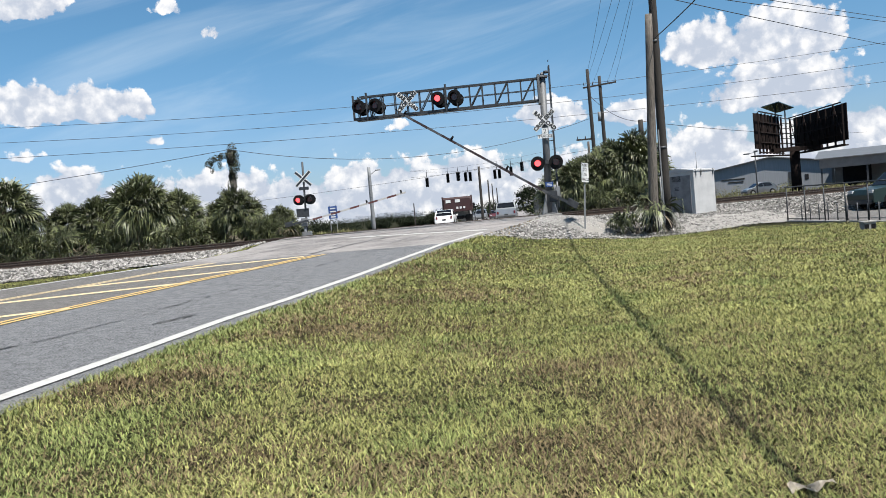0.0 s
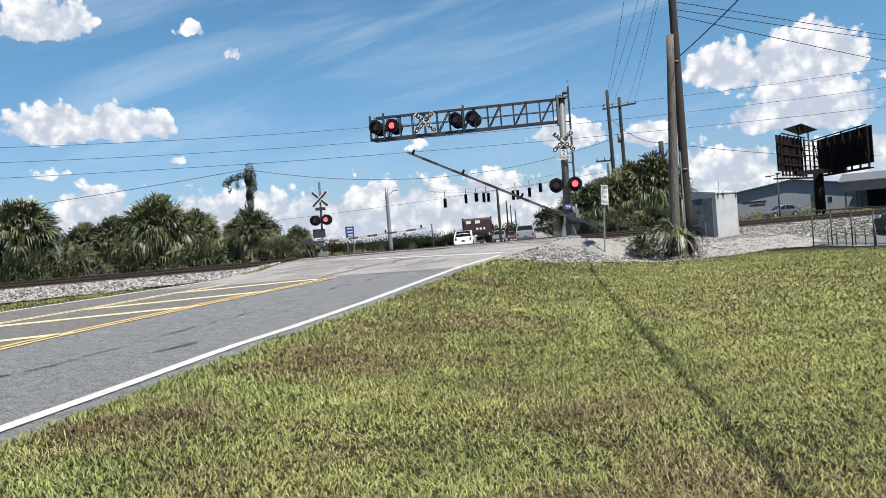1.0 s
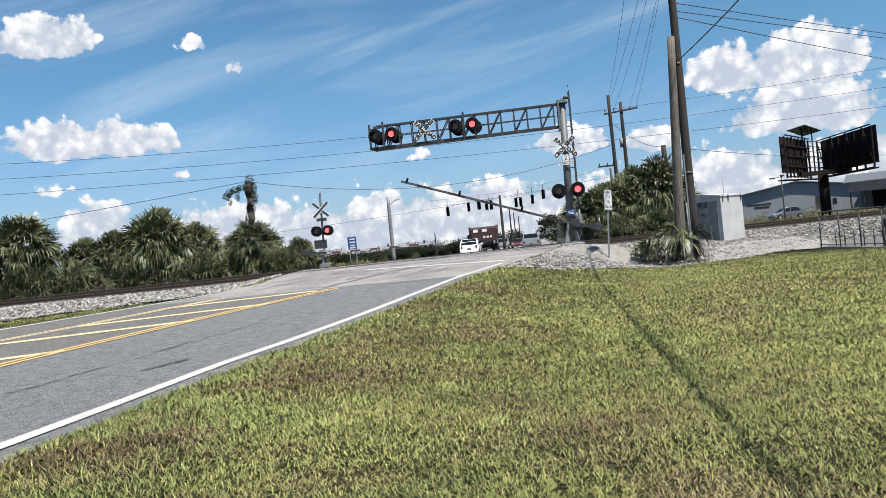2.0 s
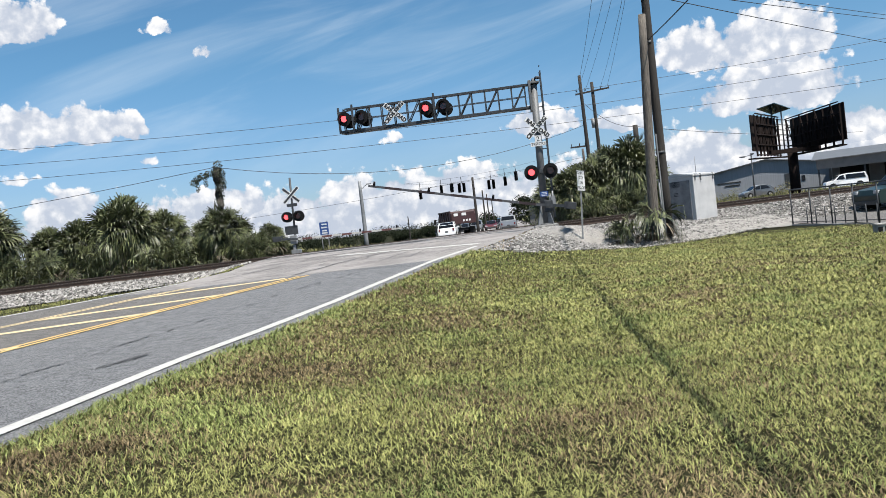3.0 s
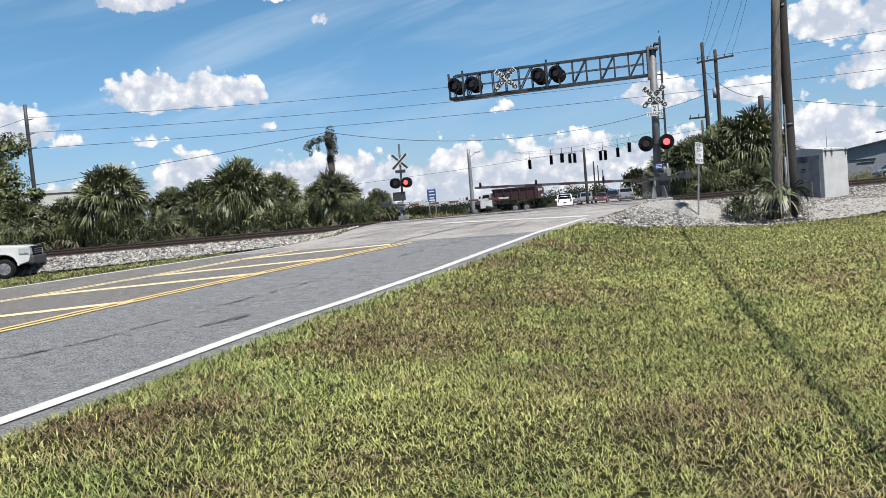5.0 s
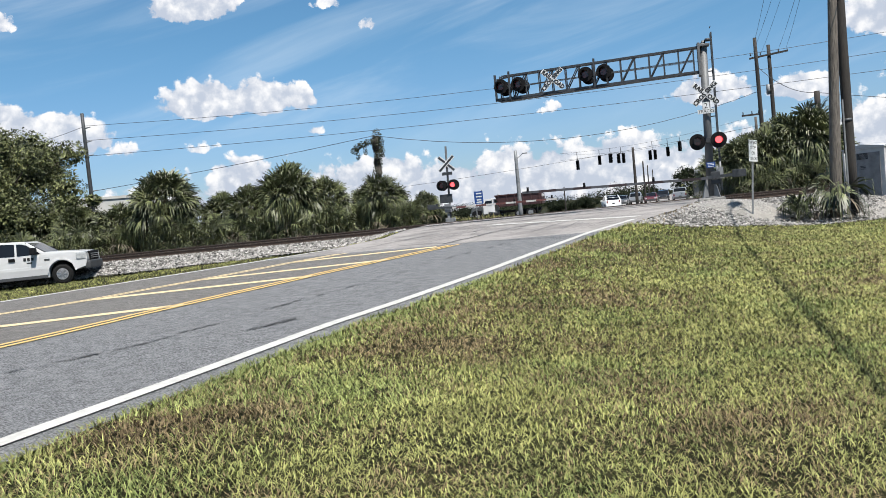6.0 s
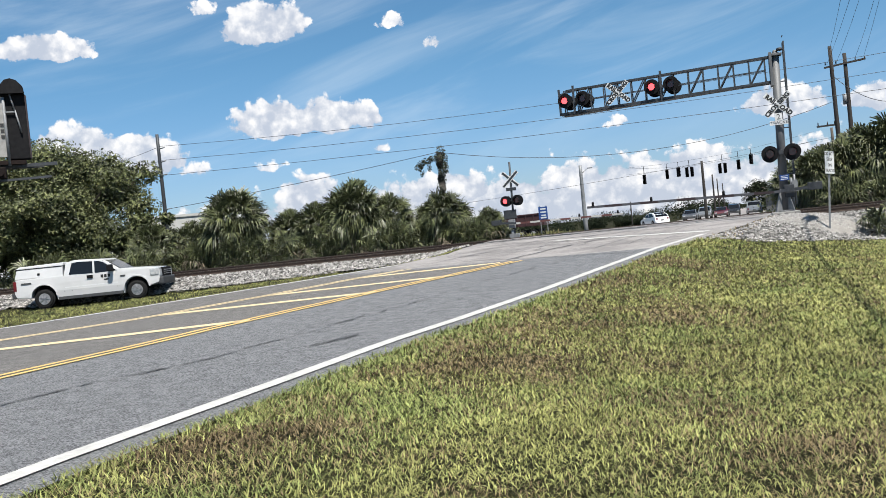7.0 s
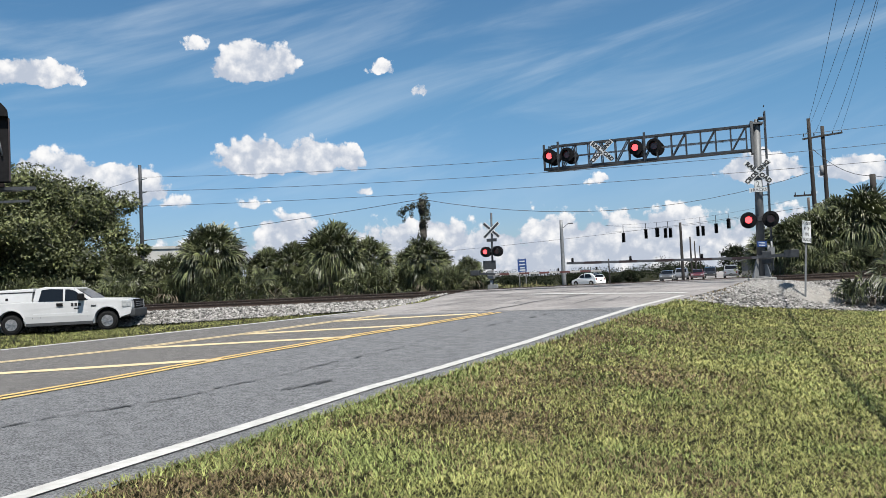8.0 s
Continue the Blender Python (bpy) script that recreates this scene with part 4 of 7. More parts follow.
timber_pole("utility_pole", 6.9, 55.7, 0.11, 5.7, WOOD_POLE, "short grey service pole among the palms", (-0.05, 0))
timber_pole("utility_pole", 11.4, 60.3, 0.26, 7.3, DARK_POLE, "cut-off dark pole behind the palms")
lp, _ = timber_pole("utility_pole", -37.2, 48.4, 0.16, 10.75, DARK_STEEL, "slim grey steel power pole behind the thicket", (0.0, 0))
for z in (9.35, 8.4, 7.45, 5.0):
    bm = bmesh.new()
    tube(bm, (0.1, 0, z), (0.55, 0, z + 0.05), 0.05, 0.03, 8)
    part("insulator", bm, GALV, lp)
sm, zm = timber_pole("street_lamp", -9.68, 61.9, 0.17, 5.75, GALV, "weathered pole carrying a small street lamp")
bm = bmesh.new()
tube(bm, (0, 0, 4.6), (0.55, 0, 5.0), 0.025, 0.025, 8)
box(bm, (0.7, 0, 5.0), (0.4, 0.14, 0.08), bevel=0.02)
part("lamp_arm", bm, GALV, sm)
for x, y, top, r in ((-1.65, 101, 7.2, 0.2), (-0.75, 121, 6.2, 0.14), (-0.2, 135, 6.0, 0.12), (0.6, 150, 5.6, 0.12), (-11.3, 110, 3.4, 0.1)):
    timber_pole("utility_pole", x, y, r, top, DARK_POLE, "dark roadside pole in the distance")

# the stop sign plate on its post
sign = thing("track_sign", "white metal sign on a thin leaning steel post in gravel", "road sign", pose(3.46, 31.55, land1(3.46, 31.55) - 0.3))
bm = bmesh.new()
bar(bm, (0, 0, 0), (0.20, 0, 2.95), 0.06, 0.03)
part("post", bm, GALV, sign)
bm = bmesh.new()
box(bm, (0, 0, 0), (0.5, 0.008, 0.76), bevel=0.003)
sp = part("plate", bm, SIGN_WHITE, sign)
sp.matrix_basis = pose(0.19, -0.035, 2.62, 0, 4, 50)
for txt, z in (("DO NOT", 0.29), ("STOP", 0.10), ("ON", -0.09), ("TRACKS", -0.28)):
    lettering(txt, 0.165, INK, sp, pose(0, -0.007, z, 90, 0, 0), squeeze=0.78)

# signal cabinet
cab = thing("signal_cabinet", "pale grey steel railway signal cabinet on short legs in gravel", "equipment cabinet", pose(9.45, 38.0, land1(9.6, 38.9) - 0.16, 0, 0, 40))


def build_cabinet():
    # corner nearest the lawn at the origin: blank face along +x, door face along +y
    W, D, H = 1.62, 1.95, 2.1
    bm = bmesh.new()
    box(bm, (W / 2, D / 2, H / 2 + 0.05), (W, D, H), bevel=0.02)
    part("body", bm, CABINET, cab)
    bm = bmesh.new()
    prism(bm, [(-0.04, H + 0.05), (W + 0.04, H + 0.05), (W + 0.04, H + 0.1), (-0.04, H + 0.1)], 0.5)
    prism(bm, [(-0.04, H + 0.1), (W + 0.04, H + 0.1), (W + 0.04, H + 0.101), (-0.04, H + 0.101)], 0.5)
    for v in bm.verts:
        t = (v.co.y / 0.5 + 1) / 2
        v.co.y = t * (D + 0.08) - 0.04
    vs = [bm.verts.new(c) for c in ((-0.04, -0.04, H + 0.1), (W + 0.04, -0.04, H + 0.1), (W + 0.04, D + 0.04, H + 0.1), (-0.04, D + 0.04, H + 0.1), (-0.04, D / 2, H + 0.24), (W + 0.04, D / 2, H + 0.24))]
    for q in ((0, 1, 5, 4), (2, 3, 4, 5), (0, 4, 3), (1, 2, 5)):
        bm.faces.new([vs[i] for i in q])
    part("roof", bm, CABINET, cab)
    bm = bmesh.new()
    box(bm, (-0.012, D / 2, H / 2 + 0.02), (0.03, D * 0.8, H * 0.86), bevel=0.008)
    d = part("door", bm, CAB_DOOR_SHADED, cab, "grey cabinet door darkened for its shaded side")
    bm = bmesh.new()
    for z in (0.18, 0.62, 1.06, 1.5, 1.9):
        box(bm, (-0.03, D * 0.905, z + 0.1), (0.03, 0.035, 0.14), bevel=0.004)
    part("hinge", bm, BLACK, d)
    bm = bmesh.new()
    for k in range(6):
        box(bm, (-0.03, D * 0.5, 1.72 + 0.045 * k), (0.012, 0.5, 0.018))
        box(bm, (-0.03, D * 0.5, 0.22 + 0.045 * k), (0.012, 0.5, 0.018))
    part("louvre", bm, BLACK, d)
    bm = bmesh.new()
    box(bm, (-0.05, D * 0.68, 1.0), (0.05, 0.04, 0.22), bevel=0.008)
    part("handle", bm, BLACK, d)
    bm = bmesh.new()
    for z in (1.42, 1.36, 1.30):
        box(bm, (-0.031, D * 0.5, z), (0.004, 0.24, 0.028))
    part("label_bars", bm, INK, d)
    for x, y in ((0.1, 0.1), (W - 0.1, 0.1), (0.1, D - 0.1), (W - 0.1, D - 0.1)):
        bm = bmesh.new()
        box(bm, (x, y, -0.1), (0.12, 0.12, 0.36))
        part("leg", bm, DARK_STEEL, cab)
    for x in (0.15, 0.55, 1.5):
        bm = bmesh.new()
        tube(bm, (x, -0.02, H - 0.02), (x, -0.02, H + 0.14), 0.045, 0.045, 10)
        box(bm, (x, -0.03, H - 0.1), (0.06, 0.04, 0.16))
        part("lifting_eye", bm, GALV, cab)
    bm = bmesh.new()
    tube(bm, (0.5, 0.15, H), (0.5, 0.15, H + 0.95), 0.014, 0.01, 6)
    part("aerial", bm, GALV, cab)


build_cabinet()

# blue sign board beyond the crossing
bs = thing("blue_sign", "blue information sign board on two posts in weeds", "road sign", pose(-12.6, 60.7, land1(-12.6, 60.7)))
bm = bmesh.new()
for x in (-0.25, 0.25):
    bar(bm, (x, 0, 0), (x, 0, 2.6), 0.06, 0.06)
part("post", bm, GALV, bs)
bm = bmesh.new()
box(bm, (0, -0.05, 2.05), (0.68, 0.02, 0.95), bevel=0.006)
b = part("board", bm, SIGN_BLUE, bs)
bm = bmesh.new()
for z, w in ((2.36, 0.42), (2.12, 0.46), (1.88, 0.36), (1.7, 0.44)):
    box(bm, (0.02, -0.063, z), (w, 0.006, 0.1))
part("printed_bars", bm, SIGN_WHITE, b)

# overhead traffic lights on span wires
random.seed(11)
for x, z, two in ((-7.95, 5.55, 0), (-5.4, 5.85, 0), (-4.15, 5.95, 0), (-2.95, 5.8, 1), (0.6, 5.8, 1), (2.3, 6.0, 0), (3.65, 6.45, 0)):
    u = (x + 9.9) / 20.1
    y, reach = 95.6 + 0.6 * u, 7.1 + 1.5 * u - 2.2 * u * (1 - u) - z + 0.56
    tl = thing("traffic_light", "dark traffic light hung from a span wire", "traffic light", pose(x, y, z - 0.55, 0, 0, random.uniform(-25, 25)), "traffic lights")
    for k in ((-0.28, 0.28) if two else (0.0,)):
        bm = bmesh.new()
        box(bm, (k, 0, 0.55), (0.36, 0.3, 1.1), bevel=0.03)
        h = part("housing", bm, BLACK, tl)
        bm = bmesh.new()
        for i in range(3):
            tube(bm, (k, -0.15, 0.2 + 0.35 * i), (k, -0.4, 0.19 + 0.35 * i), 0.14, 0.14, 12, caps=False)
        part("visor", bm, BLACK, h)
    bm = bmesh.new()
    tube(bm, (0, 0, 1.1), (0, 0, reach), 0.03, 0.03, 6)
    if two:
        bar(bm, (-0.3, 0, 1.12), (0.3, 0, 1.12), 0.05, 0.05)
    part("hanger", bm, BLACK, tl)

# cables
wire("overhead_cable", [(-60, 45, 10.6), (-37.0, 48.4, 9.87), (44, 61.2, 12.52)], 1.68, 0.014, "thin power line hung from steel poles")
wire("overhead_cable", [(-60, 45, 9.6), (-37.0, 48.4, 8.87), (44, 61.2, 10.79)], 1.36, 0.014, "thin power line hung from steel poles")
wire("overhead_cable", [(-60, 45, 8.6), (-37.0, 48.4, 7.8), (44, 61.2, 9.0)], 0.9, 0.015, "thin power line hung from steel poles")
wire("overhead_cable", [(-37.0, 48.4, 5.37), (-16.9, 50.35, 6.95)], 0.11, 0.018, "telephone cable rising to the vine-hung stump")
wire("overhead_cable", [(-16.9, 50.35, 6.95), (8.2, 62.6, 8.05)], 1.69, 0.018, "sagging telephone cable past the vine-hung stump")
wire("overhead_cable", [(-30, 60, 3.6), (8.2, 62.6, 5.6)], 0.4, 0.012, "sagging service cable beyond the crossing")
for a, b, c in (((8.05, 62.6, 11.6), (5.3, 30, 12.2), (2.2, -22, 12.5)), ((8.75, 70.3, 11.7), (6.2, 30, 12.4), (3.6, -22, 12.8)), ((9.45, 70.3, 11.8), (6.9, 32.7, 12.8), (5.0, -22, 13)), ((11.35, 70.3, 11.95), (7.3, 32.7, 13.2), (5.6, -22, 13.3)), ((10.75, 70.3, 11.9), (7.0, 32.7, 12.2), (5.3, -22, 12.4))):
    wire("overhead_cable", [a, b, c], 0.35, 0.010, "power line running along the road to the tall pole")
wire("overhead_cable", [(7.05, 32.6, 11.9), (1.9, -22, 3.9)], 0.05, 0.029, "thick bundled cable over the lawn")
wire("overhead_cable", [(6.95, 32.7, 7.85), (7.4, 14, 8.3), (8.5, -12, 9.5)], 0.2, 0.02, "stay cable from the tall pole")
wire("overhead_cable", [(6.93, 32.8, 9.69), (44.2, 76.3, 11.5)], 0.12, 0.017, "power line leaving the tall pole")
wire("overhead_cable", [(6.96, 32.8, 9.91), (44.5, 76.3, 14.1)], 0.12, 0.017, "power line leaving the tall pole")
wire("overhead_cable", [(6.99, 32.8, 10.22), (44.0, 76.3, 14.46)], 0.1, 0.017, "power line leaving the tall pole")
wire("overhead_cable", [(8.2, 62.5, 9.6), (11.4, 60.3, 7.2), (46, 100, 7.0)], 0.5, 0.02, "service cable to the sheds")
wire("overhead_cable", [(-1.65, 101, 6.9), (-9.9, 95.6, 7.1)], 0.25, 0.012, "span wire carrying traffic lights")
wire("overhead_cable", [(-9.9, 95.6, 7.1), (10.2, 96.2, 8.6)], 0.55, 0.012, "span wire carrying traffic lights")
wire("overhead_cable", [(-9.9, 95.6, 6.3), (10.2, 96.2, 7.6)], 0.35, 0.012, "span wire carrying traffic lights")

# ---------------------------------------------------------------- fence by the lot
def fence():
    A, B = Vector((12.52, 34.85, 0)), Vector((14.4, 26.0, 0))
    th = thing("fence", "grey metal pipe railing on a low kerb round the lot", "fence", pose(A.x, A.y, 0))
    n = 7
    d = (B - A)
    bm = bmesh.new()
    tube(bm, (0, 0, 0), (0, 0, 1.55), 0.028, 0.028, 8)
    post = mesh_from("post", bm, DARK_STEEL)
    for i in range(n + 1):
        p = A + d * i / n
        piece("post", post, th, pose(p.x - A.x, p.y - A.y, land1(p.x, p.y) - 0.03))
    for i in range(n):
        p, q = A + d * i / n, A + d * (i + 1) / n
        for h, r in ((1.5, 0.027), (0.16, 0.016)):
            bm = bmesh.new()
            tube(bm, (p.x - A.x, p.y - A.y, land1(p.x, p.y) + h), (q.x - A.x, q.y - A.y, land1(q.x, q.y) + h), r, r, 8)
            part("rail", bm, DARK_STEEL, th)
    bm = bmesh.new()
    tube(bm, (0, 0, 0), (0, 0, 0.75), 0.024, 0.024, 8)
    stub = mesh_from("short_post", bm, DARK_STEEL)
    for i in range(15):
        p = A + d * (i + 0.4) / 15 + Vector((0.55, 0.25, 0))
        piece("short_post", stub, th, pose(p.x - A.x, p.y - A.y, land1(p.x, p.y) - 0.03, 0, 0, 0))
    bm = bmesh.new()
    bar(bm, (0, 0, land1(A.x, A.y) + 0.02), (B.x - A.x, B.y - A.y, land1(B.x, B.y) - 0.02), 0.14, 0.1)
    part("kerb", bm, CONCRETE, th, "low pale concrete kerb")


fence()
lot = new("parking_lot", grid_mesh("parking_lot", np.linspace(13.2, 46, 50), np.linspace(18, 43.0, 40), lambda x, y: land(x, y) + 0.04, OLD_ASPHALT, keep=lambda x, y: (x > 12.9 + (34.85 - y) * 0.212 + 0.1) & (track_s(x, y) > 4.8)))
tagged(lot, "grey asphalt parking lot behind the railing", "parking lot", kind="structure")


# ---------------------------------------------------------------- billboard
def billboard():
    x, y = 26.1, 70.3
    z0 = land1(x, y)
    th = thing("billboard", "rusty dark V-shaped billboard seen from behind on one thick post", "billboard", pose(x, y, z0))
    bm = bmesh.new()
    tube(bm, (0.1, 0, 0), (0.1, 0, 4.7 - z0), 0.42, 0.4, 16)
    part("post", bm, RUST, th, "thick rusty steel post")
    bm = bmesh.new()
    bar(bm, (-2.2, -1.3, 4.45 - z0), (2.3, -0.2, 4.45 - z0), 0.4, 0.35)
    part("beam", bm, RUST, th)
    for a, b in (((-4.7, -4.3, 4.02 - z0), (1.0, 3.4, 4.1 - z0)), ((2.2, 4.4, 4.25 - z0), (2.35, -4.6, 4.25 - z0))):
        bm = bmesh.new()
        bar(bm, a, b, 0.6, 0.1)
        part("catwalk", bm, RUST, th)
    for name, a, b in (("panel", (-4.5, -4.8), (-0.45, 1.5)), ("panel", (1.7, 4.7), (1.76, -6.1))):
        a, b = Vector((*a, 0)), Vector((*b, 0))
        d = (b - a)
        z_lo, z_hi = 4.6 - z0, 7.5 - z0
        nrm = Vector((-d.y, d.x, 0)).normalized()
        bm = bmesh.new()
        bar(bm, a + nrm * 0.25 + Vector((0, 0, (z_lo + z_hi) / 2)), b + nrm * 0.25 + Vector((0, 0, (z_lo + z_hi) / 2)), 0.06, z_hi - z_lo)
        pn = part(name, bm, RUST, th, "dark back of a billboard panel")
        n = 7
        for i in range(n + 1):
            p = a.lerp(b, i / n) - nrm * 0.1
            bm = bmesh.new()
            bar(bm, p + Vector((0, 0, z_lo - 0.45)), p + Vector((0, 0, z_hi - 0.05)), 0.12, 0.12)
            part("upright", bm, RUST, pn)
            if i < n:
                q = a.lerp(b, (i + 1) / n) - nrm * 0.16
                bm = bmesh.new()
                lo, hi = (z_lo, z_hi) if i % 2 else (z_hi, z_lo)
                bar(bm, p + Vector((0, 0, lo)), q + Vector((0, 0, hi)), 0.06, 0.06)
                part("brace", bm, RUST, pn)
        for k in range(5):
            z = z_lo - 0.35 + (z_hi - z_lo + 0.4) * k / 4
            bm = bmesh.new()
            bar(bm, a - nrm * 0.2 + Vector((0, 0, z)), b - nrm * 0.2 + Vector((0, 0, z)), 0.08, 0.09)
            part("stringer", bm, RUST, pn)
    bm = bmesh.new()
    for k in range(7):
        z = 4.7 - z0 + 0.45 * k
        bar(bm, (-0.45, 1.5, z), (1.75, 4.4, z), 0.06, 0.06)
    bar(bm, (0.6, 2.9, 4.5 - z0), (0.6, 2.9, 7.5 - z0), 0.06, 0.06)
    part("ladder", bm, RUST, th)
    bm = bmesh.new()
    tube(bm, (-1.3, 0, 4.5 - z0), (-1.3, 0, 8.25 - z0), 0.07, 0.07, 8)
    tube(bm, (-0.5, 0, 4.5 - z0), (-0.5, 0, 8.05 - z0), 0.06, 0.06, 8)
    part("panel_stand", bm, DARK_STEEL, th)
    bm = bmesh.new()
    box(bm, (0, 0, 0), (2.3, 1.7, 0.06), Matrix.Translation((-1.1, 0, 8.2 - z0)) @ Euler((radians(-7), radians(12), radians(38))).to_matrix().to_4x4())
    part("solar_panel", bm, SOLAR, th, "tilted solar panel")


billboard()


# ---------------------------------------------------------------- buildings beyond the tracks
def shed(name, m, W, D, H, rise, wall, label, openings=(), skirt=None, text=None):
    """A metal shed with a gable over its front (facing -y): walls with thickness, roof overhang, doors and windows."""
    th = thing(name, label, "building", m)
    t = 0.2
    bm = bmesh.new()
    prism(bm, [(-W / 2, 0), (W / 2, 0), (W / 2, H), (0, H + rise), (-W / 2, H)], t / 2)
    for v in bm.verts:
        v.co.y += t / 2
    f = part("front_wall", bm, wall, th)
    bm = bmesh.new()
    box(bm, (-W / 2 + t / 2, D / 2 + t, H / 2), (t, D, H))
    part("side_wall", bm, wall, th)
    bm = bmesh.new()
    box(bm, (W / 2 - t / 2, D / 2 + t, H / 2), (t, D, H))
    part("side_wall", bm, wall, th)
    for sx in (-1, 1):
        bm = bmesh.new()
        a = [(0, H + rise + 0.12), (sx * (W / 2 + 0.4), H + 0.02), (sx * (W / 2 + 0.4), H - 0.1), (0, H + rise)]
        prism(bm, a if sx < 0 else a[::-1], D / 2 + 0.6)
        for v in bm.verts:
            v.co.y += D / 2 + 0.1
        part("roof", bm, ROOF, th, "pale metal roof")
    for x, z, w, h, kind in openings:
        bm = bmesh.new()
        box(bm, (x, -0.02, z), (w, 0.06, h))
        part("door" if kind else "window", bm, GLASS if not kind else DARK_STEEL, f)
    if text:
        bm = bmesh.new()
        for x, z, w, h in text:
            box(bm, (x, -0.03, z), (w, 0.04, h))
        part("lettering_bars", bm, INK, f)
    return th


shed("metal_shed", pose(42.2, 123.4, land1(39.6, 124.5) - 0.2, 0, 0, -17), 22.0, 16, 3.9, 1.7, BLUE_WALL, "blue-grey metal shed with a dark doorway", openings=((3.2, 2.2, 1.5, 1.9, 1), (-9.2, 2.4, 0.6, 0.9, 0), (5.0, 2.2, 0.5, 0.8, 0)), text=((-5.4, 2.75, 3.4, 0.2), (-5.0, 2.3, 2.2, 0.2)))
hall = thing("warehouse", "long grey warehouse with an overhanging metal roof", "building", pose(45.5, 96.0, land1(45.5, 96), 0, 0, -24))
bm = bmesh.new()
box(bm, (9, 6, 1.9), (28, 0.3, 3.8))
hw = part("front_wall", bm, GREY_WALL, hall)
bm = bmesh.new()
box(bm, (-5.2, 16, 1.9), (0.3, 20, 3.8))
part("side_wall", bm, GREY_WALL, hall)
bm = bmesh.new()
prism(bm, [(-6.5, 2.55), (24, 2.55), (24, 3.75), (-6.5, 3.75)], 0.12)
part("fascia", bm, GREY_WALL, hall, "deep grey eave fascia")
bm = bmesh.new()
vs = [bm.verts.new(c) for c in ((-7, -0.4, 3.76), (24.5, -0.4, 3.76), (24.5, 14, 5.1), (-7, 14, 5.1), (-7, -0.4, 3.66), (24.5, -0.4, 3.66), (24.5, 14, 5.0), (-7, 14, 5.0))]
for q in ((0, 1, 2, 3), (7, 6, 5, 4), (0, 4, 5, 1), (1, 5, 6, 2), (2, 6, 7, 3), (3, 7, 4, 0)):
    bm.faces.new([vs[i] for i in q])
part("roof", bm, ROOF, hall, "sunlit grey metal roof")
for i in range(7):
    bm = bmesh.new()
    box(bm, (-6.3 + 4.9 * i, 0.1, 1.3), (0.2, 0.2, 2.6))
    part("column", bm, DARK_STEEL, hall)
# black slabs paint the dark under the eave; the wall has no openings
for i in range(5):
    bm = bmesh.new()
    box(bm, (-2.5 + 4.9 * i, 5.82, 1.4), (3.2, 0.06, 2.4))
    part("doorway", bm, BLACK, hw, "black panel painted as the dark of an open doorway")
store = shed("store_house", pose(9.5, 101.0, land1(9.5, 101) - 0.1, 0, 0, -3), 9.0, 9, 2.3, 0.7, GREY_WALL, "low dark store behind the crossing mast", openings=((-2.2, 1.1, 1.2, 2.0, 1), (0.6, 1.3, 1.6, 1.0, 0), (2.8, 1.3, 1.2, 1.0, 0)))
white_hall = thing("white_building", "low white flat-roofed building behind the thicket", "building", pose(-50.6, 66.5, land1(-50, 66), 0, 0, 36))
bm = bmesh.new()
box(bm, (0, 5, 2.9), (9, 10, 5.8))
part("wall", bm, PALE_WALL, white_hall)
bm = bmesh.new()
box(bm, (0, 5, 5.9), (9.2, 10.2, 0.25))
part("roof", bm, PALE_WALL, white_hall)
lamp_post = thing("street_lamp", "dark twin-headed lot lamp on a slim pole", "street lamp", pose(30.9, 95.1, land1(30.9, 95.1)))
bm = bmesh.new()
tube(bm, (0, 0, 0), (0, 0, 5.2), 0.09, 0.07, 8)
part("pole", bm, DARK_STEEL, lamp_post)
bm = bmesh.new()
bar(bm, (-1.0, 0, 5.0), (0.2, 0, 5.15), 0.06, 0.06)
box(bm, (-1.0, 0, 5.0), (0.6, 0.35, 0.15), bevel=0.03)
box(bm, (0.1, 0, 5.25), (0.4, 0.35, 0.15), bevel=0.03)
part("lamp_heads", bm, DARK_STEEL, lamp_post)

# small things on the lawn
stump = thing("meter_box", "low dark grey utility box with a pale lid in the lawn", "utility box", pose(11.35, 25.0, land1(11.35, 25.0) - 0.05))
bm = bmesh.new()
box(bm, (0, 0, 0.14), (0.36, 0.3, 0.28), bevel=0.015)
bx = part("box", bm, CONCRETE, stump)
bm = bmesh.new()
for x in (-0.1, 0.1):
    box(bm, (x, -0.152, 0.15), (0.13, 0.02, 0.16), bevel=0.004)
part("opening", bm, BLACK, bx, "dark opening")
bm = bmesh.new()
box(bm, (0, 0, 0.3), (0.42, 0.36, 0.04), bevel=0.008)
part("lid", bm, CONCRETE, stump)
litter = thing("torn_paper", "crumpled scrap of pale paper lying in the grass", "litter", pose(1.49, 4.05, land1(1.49, 4.05) + 0.05, 4, -6, 0))
bm = bmesh.new()
random.seed(8)
rows = []
for i in range(9):
    u = i / 8
    rows.append([bm.verts.new((0.24 * (u - 0.5), v * (0.035 + 0.02 * math.sin(u * 7)) + 0.02 * math.sin(u * 9), 0.014 * math.sin(u * 11 + v) + random.uniform(-0.004, 0.004))) for v in (-1, -0.3, 0.4, 1)])
for a, b in zip(rows, rows[1:]):
    for j in range(3):
        bm.faces.new((a[j], a[j + 1], b[j + 1], b[j]))
bmesh.ops.solidify(bm, geom=bm.faces[:], thickness=0.003)
part("sheet", bm, PAPER, litter)


